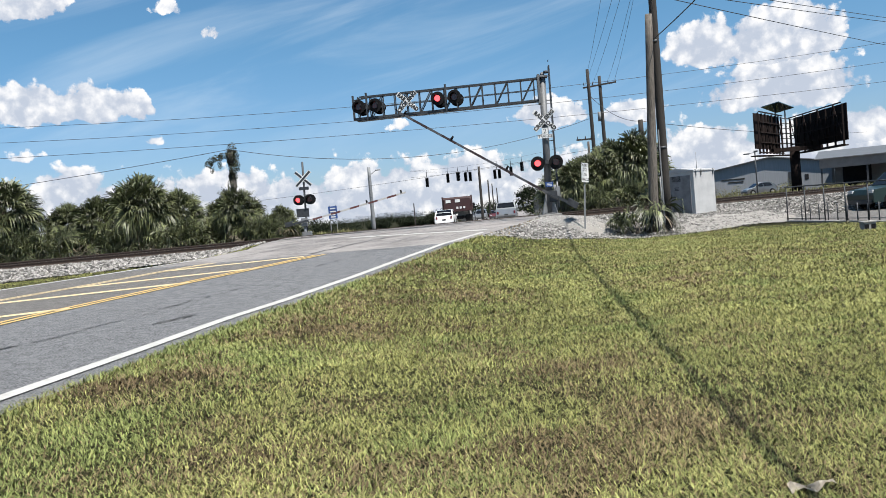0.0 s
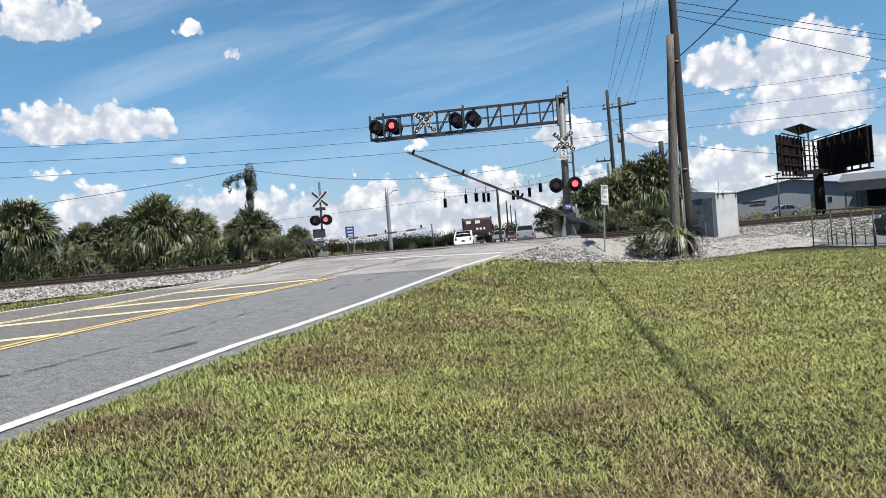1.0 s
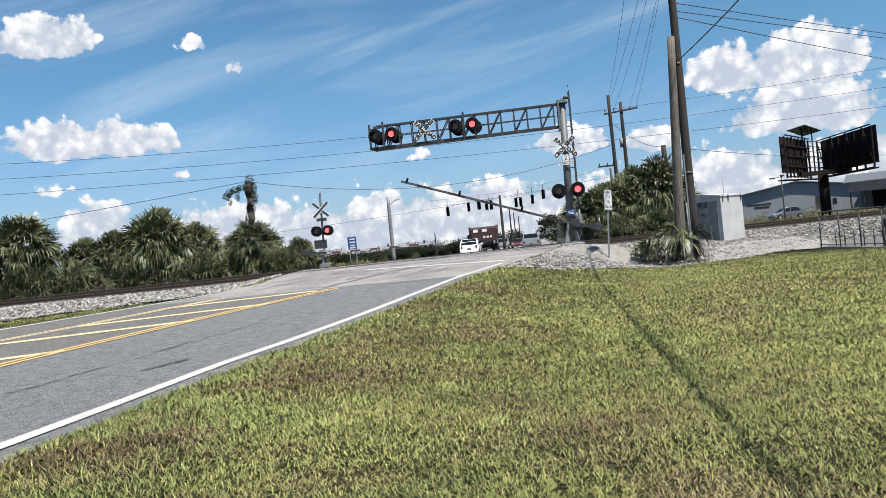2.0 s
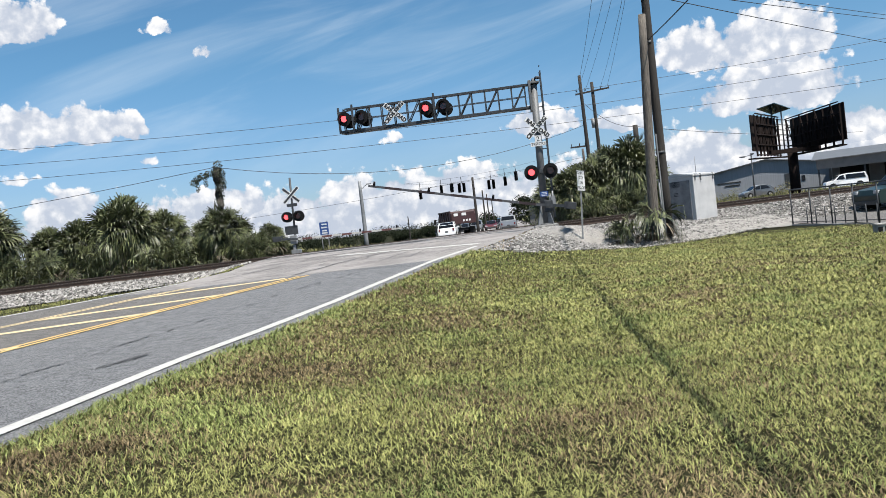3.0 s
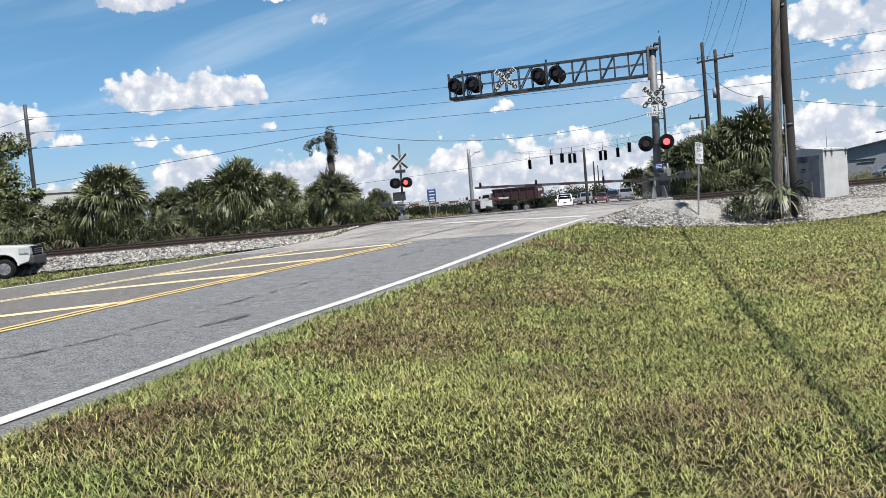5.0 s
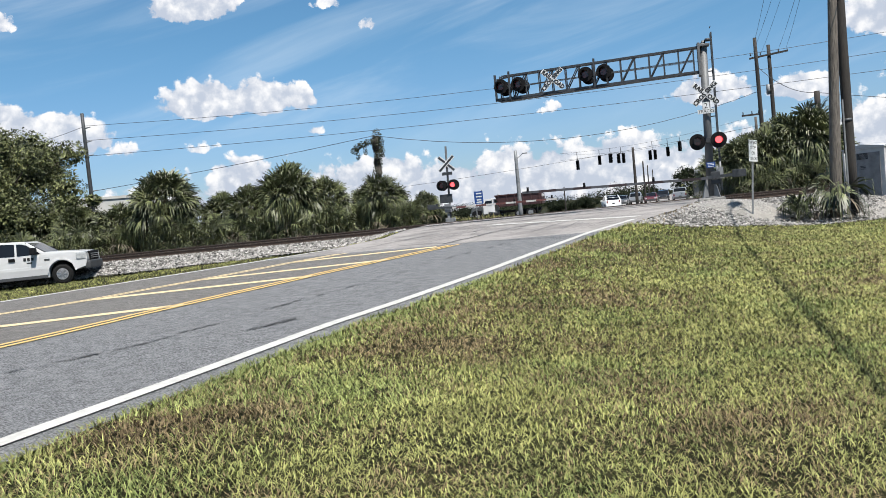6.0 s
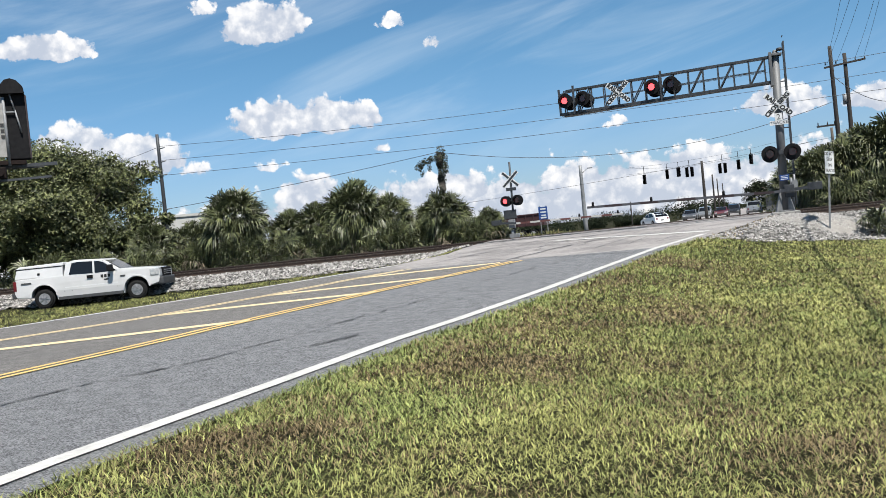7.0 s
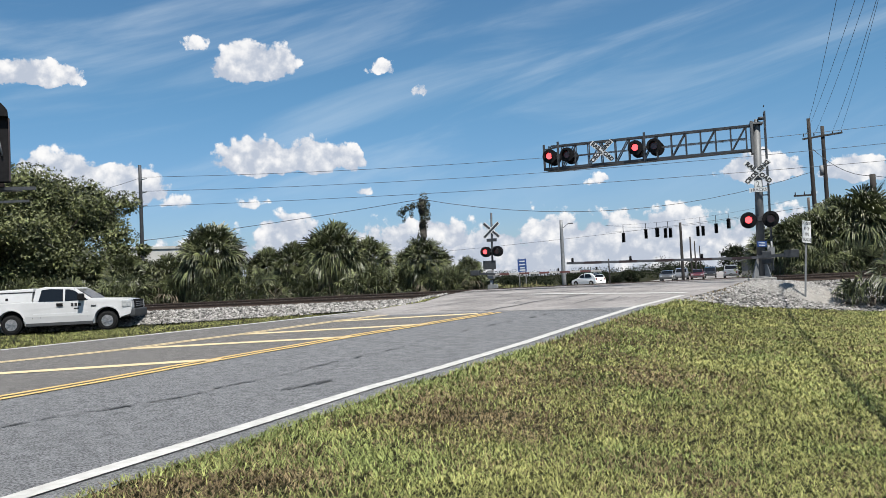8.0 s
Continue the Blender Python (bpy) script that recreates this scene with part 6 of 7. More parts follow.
# ---------------------------------------------------------------- wayside signal at the verge
def wayside_signal():
    x, y = -22.0, 18.9
    z0 = land1(x, y)
    th = thing("wayside_signal", "dark overhead signal head with a grey sign on a steel arm", "railway signal", pose(x, y, z0, 0, 0, 42))
    # local +x runs to the right as seen from the lawn
    bm = bmesh.new()
    tube(bm, (-0.6, 0.3, 0), (-0.6, 0.3, 7.6), 0.16, 0.13, 14)
    part("pole", bm, DARK_STEEL, th)
    bm = bmesh.new()
    bar(bm, (-0.8, 0.3, 4.75), (3.6, 0.1, 4.82), 0.1, 0.1)
    bar(bm, (-0.8, 0.6, 4.75), (3.2, 0.5, 4.82), 0.1, 0.1)
    for i in range(9):
        bar(bm, (-0.6 + 0.45 * i, 0.25, 4.78), (-0.6 + 0.45 * i, 0.62, 4.78), 0.05, 0.05)
    bar(bm, (1.6, 0.1, 4.35), (3.4, 0.1, 4.42), 0.07, 0.07)
    part("arm", bm, DARK_STEEL, th)
    bm = bmesh.new()
    box(bm, (2.55, 0.2, 6.0), (0.68, 0.34, 2.0), bevel=0.03)
    hd = part("housing", bm, BLACK, th)
    bm = bmesh.new()
    prism(bm, [(2.21, 7.0), (2.25, 7.25), (2.4, 7.42), (2.55, 7.46), (2.72, 7.4), (2.87, 7.22), (2.89, 7.0)], 0.16)
    part("top_hood", bm, BLACK, hd)
    bm = bmesh.new()
    box(bm, (2.905, 0.12, 6.0), (0.035, 0.2, 1.95))
    part("red_edge", bm, RED_STRIPE, hd, "dull red edge strip")
    bm = bmesh.new()
    tube(bm, (2.3, -0.02, 4.8), (2.3, -0.02, 6.9), 0.045, 0.045, 8)
    bar(bm, (2.3, -0.04, 6.45), (2.6, -0.04, 6.45), 0.04, 0.04)
    tube(bm, (2.6, -0.04, 6.5), (2.72, -0.04, 5.8), 0.026, 0.026, 6)
    tube(bm, (2.45, -0.04, 7.2), (2.6, -0.04, 6.45), 0.026, 0.026, 6)
    part("conduit", bm, GALV, hd, "pale steel conduit")
    bm = bmesh.new()
    box(bm, (2.0, 0.0, 6.0), (0.62, 0.03, 1.85), bevel=0.006)
    sg = part("sign_plate", bm, CONCRETE, th, "grey sign plate with upright letters")
    bm = bmesh.new()
    for z in (6.05, 5.87, 5.69):
        box(bm, (2.2, -0.02, z), (0.1, 0.006, 0.12))
    part("letter_bars", bm, INK, sg)
    bm = bmesh.new()
    box(bm, (2.3, 0.15, 4.9), (0.9, 0.4, 0.12))
    box(bm, (2.0, 0.1, 4.6), (0.35, 0.3, 0.35), bevel=0.03)
    tube(bm, (2.0, -0.06, 4.6), (2.0, -0.12, 4.6), 0.12, 0.12, 12)
    part("bracket", bm, RUST, th)


wayside_signal()


# ---------------------------------------------------------------- plants
def frond_mesh(name, rng, count, elev, stem, leaf, material, droop=0.35, centre=(0, 0, 0), leaflets=15, spread_deg=104):
    """Fan-palm fronds round a crown: each a stalk and a fan of narrow, drooping leaflets."""
    V, Fc = [], []
    for i in range(count):
        az = rng.uniform(0, 2 * math.pi)
        e = math.asin(rng.uniform(math.sin(radians(elev[0])), math.sin(radians(elev[1]))))
        d = Vector((math.cos(az) * math.cos(e), math.sin(az) * math.cos(e), math.sin(e)))
        side = Vector((-math.sin(az), math.cos(az), 0))
        up = side.cross(d) * -1
        if up.z < 0:
            up = -up
        c0 = Vector(centre) + Vector((rng.uniform(-0.08, 0.08), rng.uniform(-0.08, 0.08), rng.uniform(-0.2, 0.2)))
        L = stem * rng.uniform(0.75, 1.2)
        hub = c0 + d * L - Vector((0, 0, 0.12 * L * max(0.0, math.cos(e))))
        w = 0.022
        b = len(V)
        V += [c0 - side * w, c0 + side * w, hub + side * w, hub - side * w]
        Fc.append((b, b + 1, b + 2, b + 3))
        roll = rng.uniform(-1.1, 1.1)
        s2 = side * math.cos(roll) + up * math.sin(roll)
        fold = rng.uniform(0.1, 0.4)
        for k in range(leaflets):
            a = radians(-spread_deg + 2 * spread_deg * (k + 0.5) / leaflets + rng.uniform(-4, 4))
            ll = leaf * rng.uniform(0.75, 1.15) * (0.72 + 0.28 * math.cos(a))
            t = d * math.cos(a) + s2 * math.sin(a) + up * fold * abs(math.sin(a))
            wv = (d * -math.sin(a) + s2 * math.cos(a)) * (0.027 * leaf / 0.8)
            hang = droop * ll * rng.uniform(0.5, 1.5)
            p1 = hub + t * ll * 0.5 - Vector((0, 0, 0.12 * hang))
            p2 = hub + t * ll * 0.82 - Vector((0, 0, 0.7 * hang))
            tip = hub + t * ll * (1.0 - 0.25 * droop) - Vector((0, 0, 1.7 * hang))
            b = len(V)
            V += [hub, p1 - wv, p1 + wv, p2 + wv * 0.7, p2 - wv * 0.7, tip]
            Fc += [(b, b + 1, b + 2), (b + 1, b + 4, b + 3, b + 2), (b + 4, b + 5, b + 3)]
    me = bpy.data.meshes.new(name)
    me.from_pydata([tuple(v) for v in V], [], Fc)
    me.materials.append(material)
    return me


def cabbage_palm(seed, height, crown, skirt, label):
    rng = random.Random(seed)
    th = thing("palm", label, "palm tree", None, "cabbage palms")
    bm = bmesh.new()
    sweep(bm, [(0, 0, -0.1)] + [(rng.uniform(-0.06, 0.06), rng.uniform(-0.06, 0.06), height * (i + 1) / 5) for i in range(5)], 0.2, 10)
    part("trunk", bm, BARK, th)
    for nm, me in (("crown", frond_mesh("crown", rng, 92, (-22, 85), 0.92 * crown, 0.98 * crown, FROND, 0.2, (0, 0, height), 24)), ("lower_fronds", frond_mesh("lower_fronds", rng, 84, (-72, -5), 1.15 * crown, 0.85 * crown, FROND, 0.5, (0, 0, height - 0.15), 18)), ("dead_fronds", frond_mesh("dead_fronds", rng, skirt, (-84, -48), 1.05 * crown, 0.9 * crown, FROND_DRY, 0.5, (0, 0, height - 0.3), 12))):
        ob = new(nm, me)
        ob.parent = th
        if nm == "dead_fronds":
            ob["label"] = "hanging dead brown fronds"
    return th


def palmetto(seed, label="low fan-palm clump with spreading green fronds"):
    rng = random.Random(seed)
    th = thing("palmetto", label, "palm", None, "low palmettos")
    for k in range(4):
        me = frond_mesh("fronds", rng, 13, (5, 85), 1.0, 0.8, FROND, 0.35, (rng.uniform(-0.7, 0.7), rng.uniform(-0.7, 0.7), rng.uniform(0.0, 0.8)), 14)
        ob = new("fronds", me)
        ob.parent = th
    me = frond_mesh("dead_fronds", rng, 7, (-30, 20), 0.8, 0.7, FROND_DRY, 0.5, (0, 0, 0.7), 11)
    ob = new("dead_fronds", me)
    ob.parent = th
    return th


def leaf_mesh(name, rng, centres, radii, n, size, material, shell=0.55, up=0.25):
    """Many small leaves gathered round clump centres."""
    C, R = np.array(centres, float), np.array(radii, float)
    w = R[:, 0] * R[:, 1] + R[:, 1] * R[:, 2]
    pick = rng.choice(len(C), n, p=w / w.sum())
    d = rng.normal(size=(n, 3))
    d /= np.linalg.norm(d, axis=1)[:, None]
    rad = shell + (1.08 - shell) * rng.random(n) ** 0.6
    P = C[pick] + d * R[pick] * rad[:, None]
    nrm = d * 0.6 + rng.normal(size=(n, 3)) * 0.6 + np.array([0, 0, up])
    nrm /= np.linalg.norm(nrm, axis=1)[:, None]
    a = np.cross(nrm, rng.normal(size=(n, 3)))
    a /= np.linalg.norm(a, axis=1)[:, None]
    b = np.cross(nrm, a)
    s = size * rng.uniform(0.6, 1.35, n)[:, None]
    V = np.stack([P - a * s, P - b * s * 0.45 + nrm * s * 0.12, P + a * s, P + b * s * 0.45 + nrm * s * 0.12], 1).reshape(-1, 3)
    F_ = np.arange(n * 4).reshape(n, 4)
    return np_mesh(name, V, F_, material)


def shrub(name, x, y, w, h, n, size, seed, label, material=None, category="shrub", group="shrubs", clumps=9):
    rng = np.random.default_rng(seed)
    z0 = land1(x, y)
    th = thing(name, label, category, pose(x, y, z0 - 0.05), group)
    cs, rs = [], []
    for i in range(clumps):
        u = rng.uniform(-0.5, 0.5, 2)
        hh = h * rng.uniform(0.35, 1.0) * (1 - 0.6 * abs(u[0] * 2) ** 2)
        r = rng.uniform(0.22, 0.4) * min(w, h)
        cs.append((u[0] * w, u[1] * w * 0.6, max(r * 0.6, hh - r)))
        rs.append((r * 1.1, r, r * 0.9))
        cs.append((u[0] * w, u[1] * w * 0.6, max(0.25, (hh - r) * 0.45)))
        rs.append((r * 1.15, r * 1.05, max(0.3, (hh - r) * 0.5)))
    ob = new("foliage", leaf_mesh("foliage", rng, cs, rs, n, size, material or LEAF))
    ob.parent = th
    bm = bmesh.new()
    for c in cs[::2]:
        tube(bm, (c[0] * 0.3, c[1] * 0.3, 0), (c[0], c[1], c[2]), 0.045, 0.015, 6)
    part("stems", bm, BARK, th)
    return th


def broad_tree(x, y, h, w, n, size, seed, label, name="tree", material=None, group="", clumps=26, bare=0.3):
    rng = np.random.default_rng(seed)
    z0 = land1(x, y)
    th = thing(name, label, "tree", pose(x, y, z0 - 0.05), group)
    bm = bmesh.new()
    tube(bm, (0, 0, 0), (0.1, 0, h * 0.35), 0.03 * h, 0.022 * h, 12)
    tips = []
    for i in range(clumps):
        a = rng.uniform(0, 2 * math.pi)
        q = rng.random() ** 0.45
        zz = h * rng.uniform(bare, 0.9)
        rad = w / 2 * q * math.sqrt(max(0.05, 1 - ((zz / h - 0.5) / 0.55) ** 2))
        c = (math.cos(a) * rad, math.sin(a) * rad, zz)
        tips.append(c)
    for c in tips:
        m1 = Vector((c[0] * 0.35, c[1] * 0.35, h * 0.3 + (c[2] - h * 0.3) * 0.45))
        tube(bm, (0.05, 0, h * 0.28), m1, 0.013 * h, 0.009 * h, 7)
        tube(bm, m1, c, 0.009 * h, 0.003 * h, 6)
    part("trunk", bm, BARK, th)
    rs = [(r * 1.15, r * 1.1, r * 0.8) for r in rng.uniform(0.10, 0.19, clumps) * w * (0.8 if clumps > 50 else 1.0)]
    ob = new("crown", leaf_mesh("crown", rng, tips, rs, n, size, material or LEAF, shell=0.5))
    ob.parent = th
    # larger leaves in the shade within the clumps
    inner = [(a * 0.72, b * 0.72, c * 0.72) for a, b, c in rs]
    ob = new("inner_leaves", leaf_mesh("inner_leaves", rng, tips, inner, n // 5, size * 2.3, material or LEAF, shell=0.1))
    ob.parent = th
    return th


# cabbage palms and thicket behind the rails
palm_a = cabbage_palm(3, 3.6, 1.25, 30, "cabbage palm with a full round crown and hanging dead fronds")
palm_b = cabbage_palm(8, 3.3, 1.15, 24, "cabbage palm with a ragged crown in a thicket")
palm_c = cabbage_palm(15, 3.2, 1.2, 12, "green cabbage palm with few dead fronds")
PALM_H = {palm_a: 5.75, palm_b: 5.3, palm_c: 5.25}
first = {}


def plant(proto, x, y, top, turn, sc=None):
    z0 = land1(x, y) - 0.1
    s = (top - z0) / PALM_H[proto] if sc is None else sc
    m = pose(x, y, z0, 0, 0, turn) @ Matrix.Scale(s, 4)
    if proto not in first:
        first[proto] = True
        proto.matrix_basis = m
        return proto
    sc0 = proto.scale.copy()
    made = copy_thing(proto, pose(x, y, z0, 0, 0, turn) @ Matrix.Scale(s / sc0[0], 4))
    return made


for k, (pr, x, y, top, turn) in enumerate(((palm_a, -27.4, 42.4, 6.0, 0), (palm_b, -23.0, 44.2, 4.5, 40), (palm_b, -20.4, 44.6, 5.65, 170), (palm_a, -15.3, 46.2, 4.45, 120), (palm_c, -30.9, 42.6, 4.2, 80), (palm_b, -18.7, 45.9, 4.6, 250), (palm_c, -24.9, 44.8, 4.3, 200), (palm_c, -33.6, 42.2, 4.2, 10), (palm_b, -13.2, 47.9, 3.1, 300), (palm_c, -21.6, 46.6, 5.0, 15), (palm_a, -36.6, 42.6, 3.9, 220), (palm_c, -16.6, 47.6, 4.0, 140),
                                               (palm_c, 9.1, 52.4, 6.2, 20), (palm_c, 7.0, 51.9, 5.1, 140), (palm_b, 10.4, 53.6, 5.0, 260), (palm_c, 5.3, 51.2, 4.6, 80), (palm_b, 8.2, 54.0, 5.8, 190), (palm_c, 4.2, 52.8, 4.0, 300), (palm_c, 6.1, 54.2, 4.9, 40))):
    plant(pr, x, y, top, turn)

# ragged young palm against the two poles
young = thing("young_palm", "ragged young palm with green and dry brown fronds against the poles", "palm", pose(5.55, 31.75, land1(5.55, 31.75) - 0.05))
yr = random.Random(91)
for nm, cnt, el_, st, lf, mt_, c_ in (("fronds", 16, (25, 85), 0.55, 0.85, FROND, (-0.1, 0, 0.3)), ("fronds", 14, (-50, 50), 0.5, 0.85, FROND, (0.75, -0.1, 1.15)), ("fronds", 8, (20, 85), 0.45, 0.75, FROND, (-0.5, 0, 0.15)), ("dead_fronds", 8, (-75, -20), 0.4, 0.6, FROND_DRY, (0.75, -0.2, 0.8)), ("dead_fronds", 6, (-30, 40), 0.4, 0.6, FROND_DRY, (-0.2, 0.0, 0.3))):
    ob = new(nm, frond_mesh(nm, yr, cnt, el_, st, lf, mt_, 0.45, c_, 9, 38))
    ob.parent = young
bm = bmesh.new()
tube(bm, (0, 0, 0), (0.05, 0, 0.3), 0.1, 0.08, 8)
part("stem", bm, BARK, young)
bm = bmesh.new()
tube(bm, (0.6, 0.1, 0), (0.75, 0.1, 1.0), 0.09, 0.06, 8)
part("stem", bm, BARK, young)

low_a, low_b = palmetto(21), palmetto(22)
lows = {}
for k, (x, y, s) in enumerate(((-25.6, 41.9, 1.2), (-22.1, 42.9, 1.25), (-17.5, 44.4, 1.15), (-29.1, 41.0, 1.2), (-32.3, 40.2, 1.3), (-13.0, 46.1, 1.1), (-12.75, 46.9, 0.8), (-35.0, 39.6, 1.3), (-19.2, 43.7, 1.2), (-26.9, 41.3, 1.1), (-23.6, 42.3, 1.2), (-14.6, 45.2, 1.0), (-37.5, 38.6, 1.3), (7.4, 50.6, 1.1), (5.9, 50.2, 1.0), (9.0, 50.7, 1.2), (10.5, 51.4, 1.1))):
    proto = (low_a, low_b)[k % 2]
    z0 = land1(x, y) - 0.05
    if proto not in lows:
        lows[proto] = 1.2
        proto.matrix_basis = pose(x, y, z0, 0, 0, 37 * k) @ Matrix.Scale(s, 4)
        lows[proto] = s
    else:
        copy_thing(proto, pose(x, y, z0, 0, 0, 37 * k) @ Matrix.Scale(s / lows[proto], 4))

for k, (x, y, w, h, n) in enumerate(((-29.3, 43.6, 3.6, 3.2, 1800), (-25.2, 44.9, 3.0, 3.3, 1800), (-22.0, 45.4, 3.4, 3.2, 1800), (-18.2, 46.6, 3.4, 3.4, 1800), (-15.6, 48.4, 3.4, 2.6, 1300), (-13.4, 49.9, 2.2, 1.2, 800), (-33.2, 44.2, 4.2, 3.4, 1800), (-36.8, 43.2, 4.6, 3.6, 1800), (-41.0, 41.0, 6.0, 3.4, 2000), (-45.6, 39.5, 6.0, 3.0, 2000), (7.6, 55.6, 6.0, 4.0, 2600), (4.6, 55.0, 3.4, 3.2, 1500), (11.0, 56.0, 4.0, 3.6, 1600), (13.2, 57.2, 3.0, 1.6, 700), (-27.2, 45.4, 3.6, 3.0, 1600), (-31.2, 44.6, 3.6, 2.8, 1600), (-20.0, 47.2, 3.4, 2.8, 1500), (-13.9, 49.2, 2.8, 2.2, 1100), (-39.2, 42.6, 4.0, 3.4, 1600))):
    shrub("thicket_shrub", x, y, w, h, n, 0.085, 100 + k, "dense dark green shrub tangled with vines")
shrub("vine", -18.9, 45.1, 2.2, 3.6, 1500, 0.06, 140, "creeping vine over the palms", WEED)

broad_tree(-41.2, 43.6, 9.5, 12.8, 105000, 0.105, 5, "large spreading broadleaf tree with a dense dark crown", clumps=90, bare=0.16)
broad_tree(-47.0, 41.6, 8.6, 11.0, 45000, 0.115, 6, "broadleaf tree with a dense dark crown", clumps=60, bare=0.16)
broad_tree(-35.9, 45.4, 4.6, 3.6, 5000, 0.13, 9, "small dark broadleaf tree beside the steel pole", clumps=14, bare=0.25)

# vine-hung dead palm trunk
snag = thing("dead_palm", "bare dead palm trunk draped with hanging vines", "dead tree", pose(-16.9, 50.6, land1(-16.9, 50.6) - 0.1))
bm = bmesh.new()
sweep(bm, [(0.05 * math.sin(i * 1.7), 0.0, 0.82 * i) for i in range(9)], [0.23 + 0.02 * math.sin(i * 2.1) for i in range(9)], 12)
part("trunk", bm, DEAD_BARK, snag)
rng = np.random.default_rng(44)
cs = [(rng.uniform(-0.1, 0.1), rng.uniform(-0.2, 0.2), z) for z in (2.4, 3.0, 3.6, 4.2, 4.8, 5.3, 5.8, 6.2, 6.6)] + [(-0.5, 0, 6.2), (-0.9, 0, 6.1), (-1.25, 0.0, 6.0), (-1.5, 0, 5.75), (-0.75, 0, 5.7), (-1.3, 0, 5.45), (0.35, 0, 6.1), (0.35, 0, 5.5)]
rs = [(0.3, 0.28, 0.42)] * 9 + [(0.3, 0.22, 0.22)] * 4 + [(0.15, 0.15, 0.35)] * 2 + [(0.22, 0.2, 0.4)] * 2
ob = new("vines", leaf_mesh("vines", rng, cs, rs, 3600, 0.06, DARK_VINE))
ob.parent = snag
ob["label"] = "dark trailing vine leaves"

# distant trees
random.seed(31)
for k, (x, y, h, w, n) in enumerate(((9.5, 132, 6.8, 10, 3200), (15, 128, 7.4, 12, 3200), (7.6, 150, 5.2, 7, 2200), (19, 124, 6.6, 12, 2400), (-6.2, 165, 3.2, 12, 1500), (-1.6, 175, 3.4, 8, 1200), (-12.8, 118, 1.35, 5, 900), (-16.6, 110, 1.3, 5.5, 900), (-22.5, 112, 1.5, 7, 900), (-30, 116, 2.3, 8, 900), (-9.6, 125, 1.9, 4, 700), (-38, 120, 3.0, 9, 900), (-48, 118, 4.6, 11, 900), (-60, 112, 5.5, 12, 900), (25, 118, 4.0, 7, 800), (11.5, 82, 4.6, 6, 1300), (14.8, 88, 5.0, 7, 1300), (8.6, 112, 5.2, 8, 1200))):
    broad_tree(x, y, h, w, n * (6 if n < 1000 else 2), 0.075 if n < 1000 else 0.12, 60 + k, "dark green tree in the distance", material=FAR_LEAF, group="distant trees", clumps=13, bare=0.15)


def far_woods():
    """A low irregular belt of woodland closing the view all round."""
    rng = np.random.default_rng(77)
    cs, rs = [], []
    for i in range(360):
        a = radians(i + rng.uniform(-0.4, 0.4))
        R = rng.uniform(230, 300)
        h = rng.uniform(1.6, 3.8)
        cs.append((math.sin(a) * R, math.cos(a) * R, h * 0.5))
        rs.append((rng.uniform(4, 8), rng.uniform(4, 8), h * 0.55))
    ahead = [k for k, c in enumerate(cs) if -58 < math.degrees(math.atan2(c[0], c[1])) < 34]
    rest = [k for k in range(len(cs)) if k not in set(ahead)]
    for pick, n, size in ((ahead, 56000, 0.25), (rest, 7000, 1.2)):
        ob = new("far_woods", leaf_mesh("far_woods", rng, [cs[k] for k in pick], [rs[k] for k in pick], n, size, FAR_LEAF, shell=0.1))
        tagged(ob, "hazy dark belt of woods along the horizon", "woods", kind="stuff")


far_woods()


# ---------------------------------------------------------------- grass, weeds, stones
def field_noise(x, y, s, seed):
    r = np.random.default_rng(seed)
    v = 0
    for k in range(7):
        a, f, p = r.uniform(0, 2 * np.pi), s * r.uniform(0.6, 1.9), r.uniform(0, 6.28)
        v = v + np.sin((x * np.cos(a) + y * np.sin(a)) * f + p)
    return v / 7


def blades(name, x, y, length, width, lean, seed, material, label, zoff=0.0):
    """Bent, leaf-shaped grass blades on the ground at the places given, in one mesh."""
    r = np.random.default_rng(seed)
    n = len(x)
    z = land(x, y) + zoff
    az = r.uniform(0, 2 * np.pi, n)
    d = np.stack([np.cos(az), np.sin(az), np.zeros(n)], 1)
    s = np.stack([-np.sin(az), np.cos(az), np.zeros(n)], 1)
    L = (length * r.uniform(0.55, 1.35, n))[:, None]
    w = (width * r.uniform(0.7, 1.3, n))[:, None] * 0.5
    ln = r.uniform(lean[0], lean[1], n)[:, None]
    P = np.stack([x, y, z], 1)
    up = np.array([[0, 0, 1.0]])
    mid = P + up * L * 0.45 * np.cos(ln * 0.7) + d * L * 0.45 * np.sin(ln * 0.7)
    tip = mid + up * L * 0.6 * np.cos(ln * 1.15) + d * L * 0.6 * np.sin(ln * 1.15)
    V = np.stack([P, mid + s * w, mid - s * w, tip], 1).reshape(-1, 3).astype(np.float32)
    b = np.arange(n) * 4
    loops = np.concatenate([np.stack([b, b + 1, b + 2], 1), np.stack([b + 2, b + 1, b + 3], 1)], 1).reshape(-1)
    starts = np.arange(n * 2) * 3
    me = bpy.data.meshes.new(name)
    me.vertices.add(len(V))
    me.vertices.foreach_set("co", V.reshape(-1))
    me.loops.add(len(loops))
    me.loops.foreach_set("vertex_index", loops.astype(np.int32))
    me.polygons.add(len(starts))
    me.polygons.foreach_set("loop_start", starts.astype(np.int32))
    me.update(calc_edges=True)
    me.materials.append(material)
    ob = new(name, me)
    return tagged(ob, label, "grass", kind="stuff")


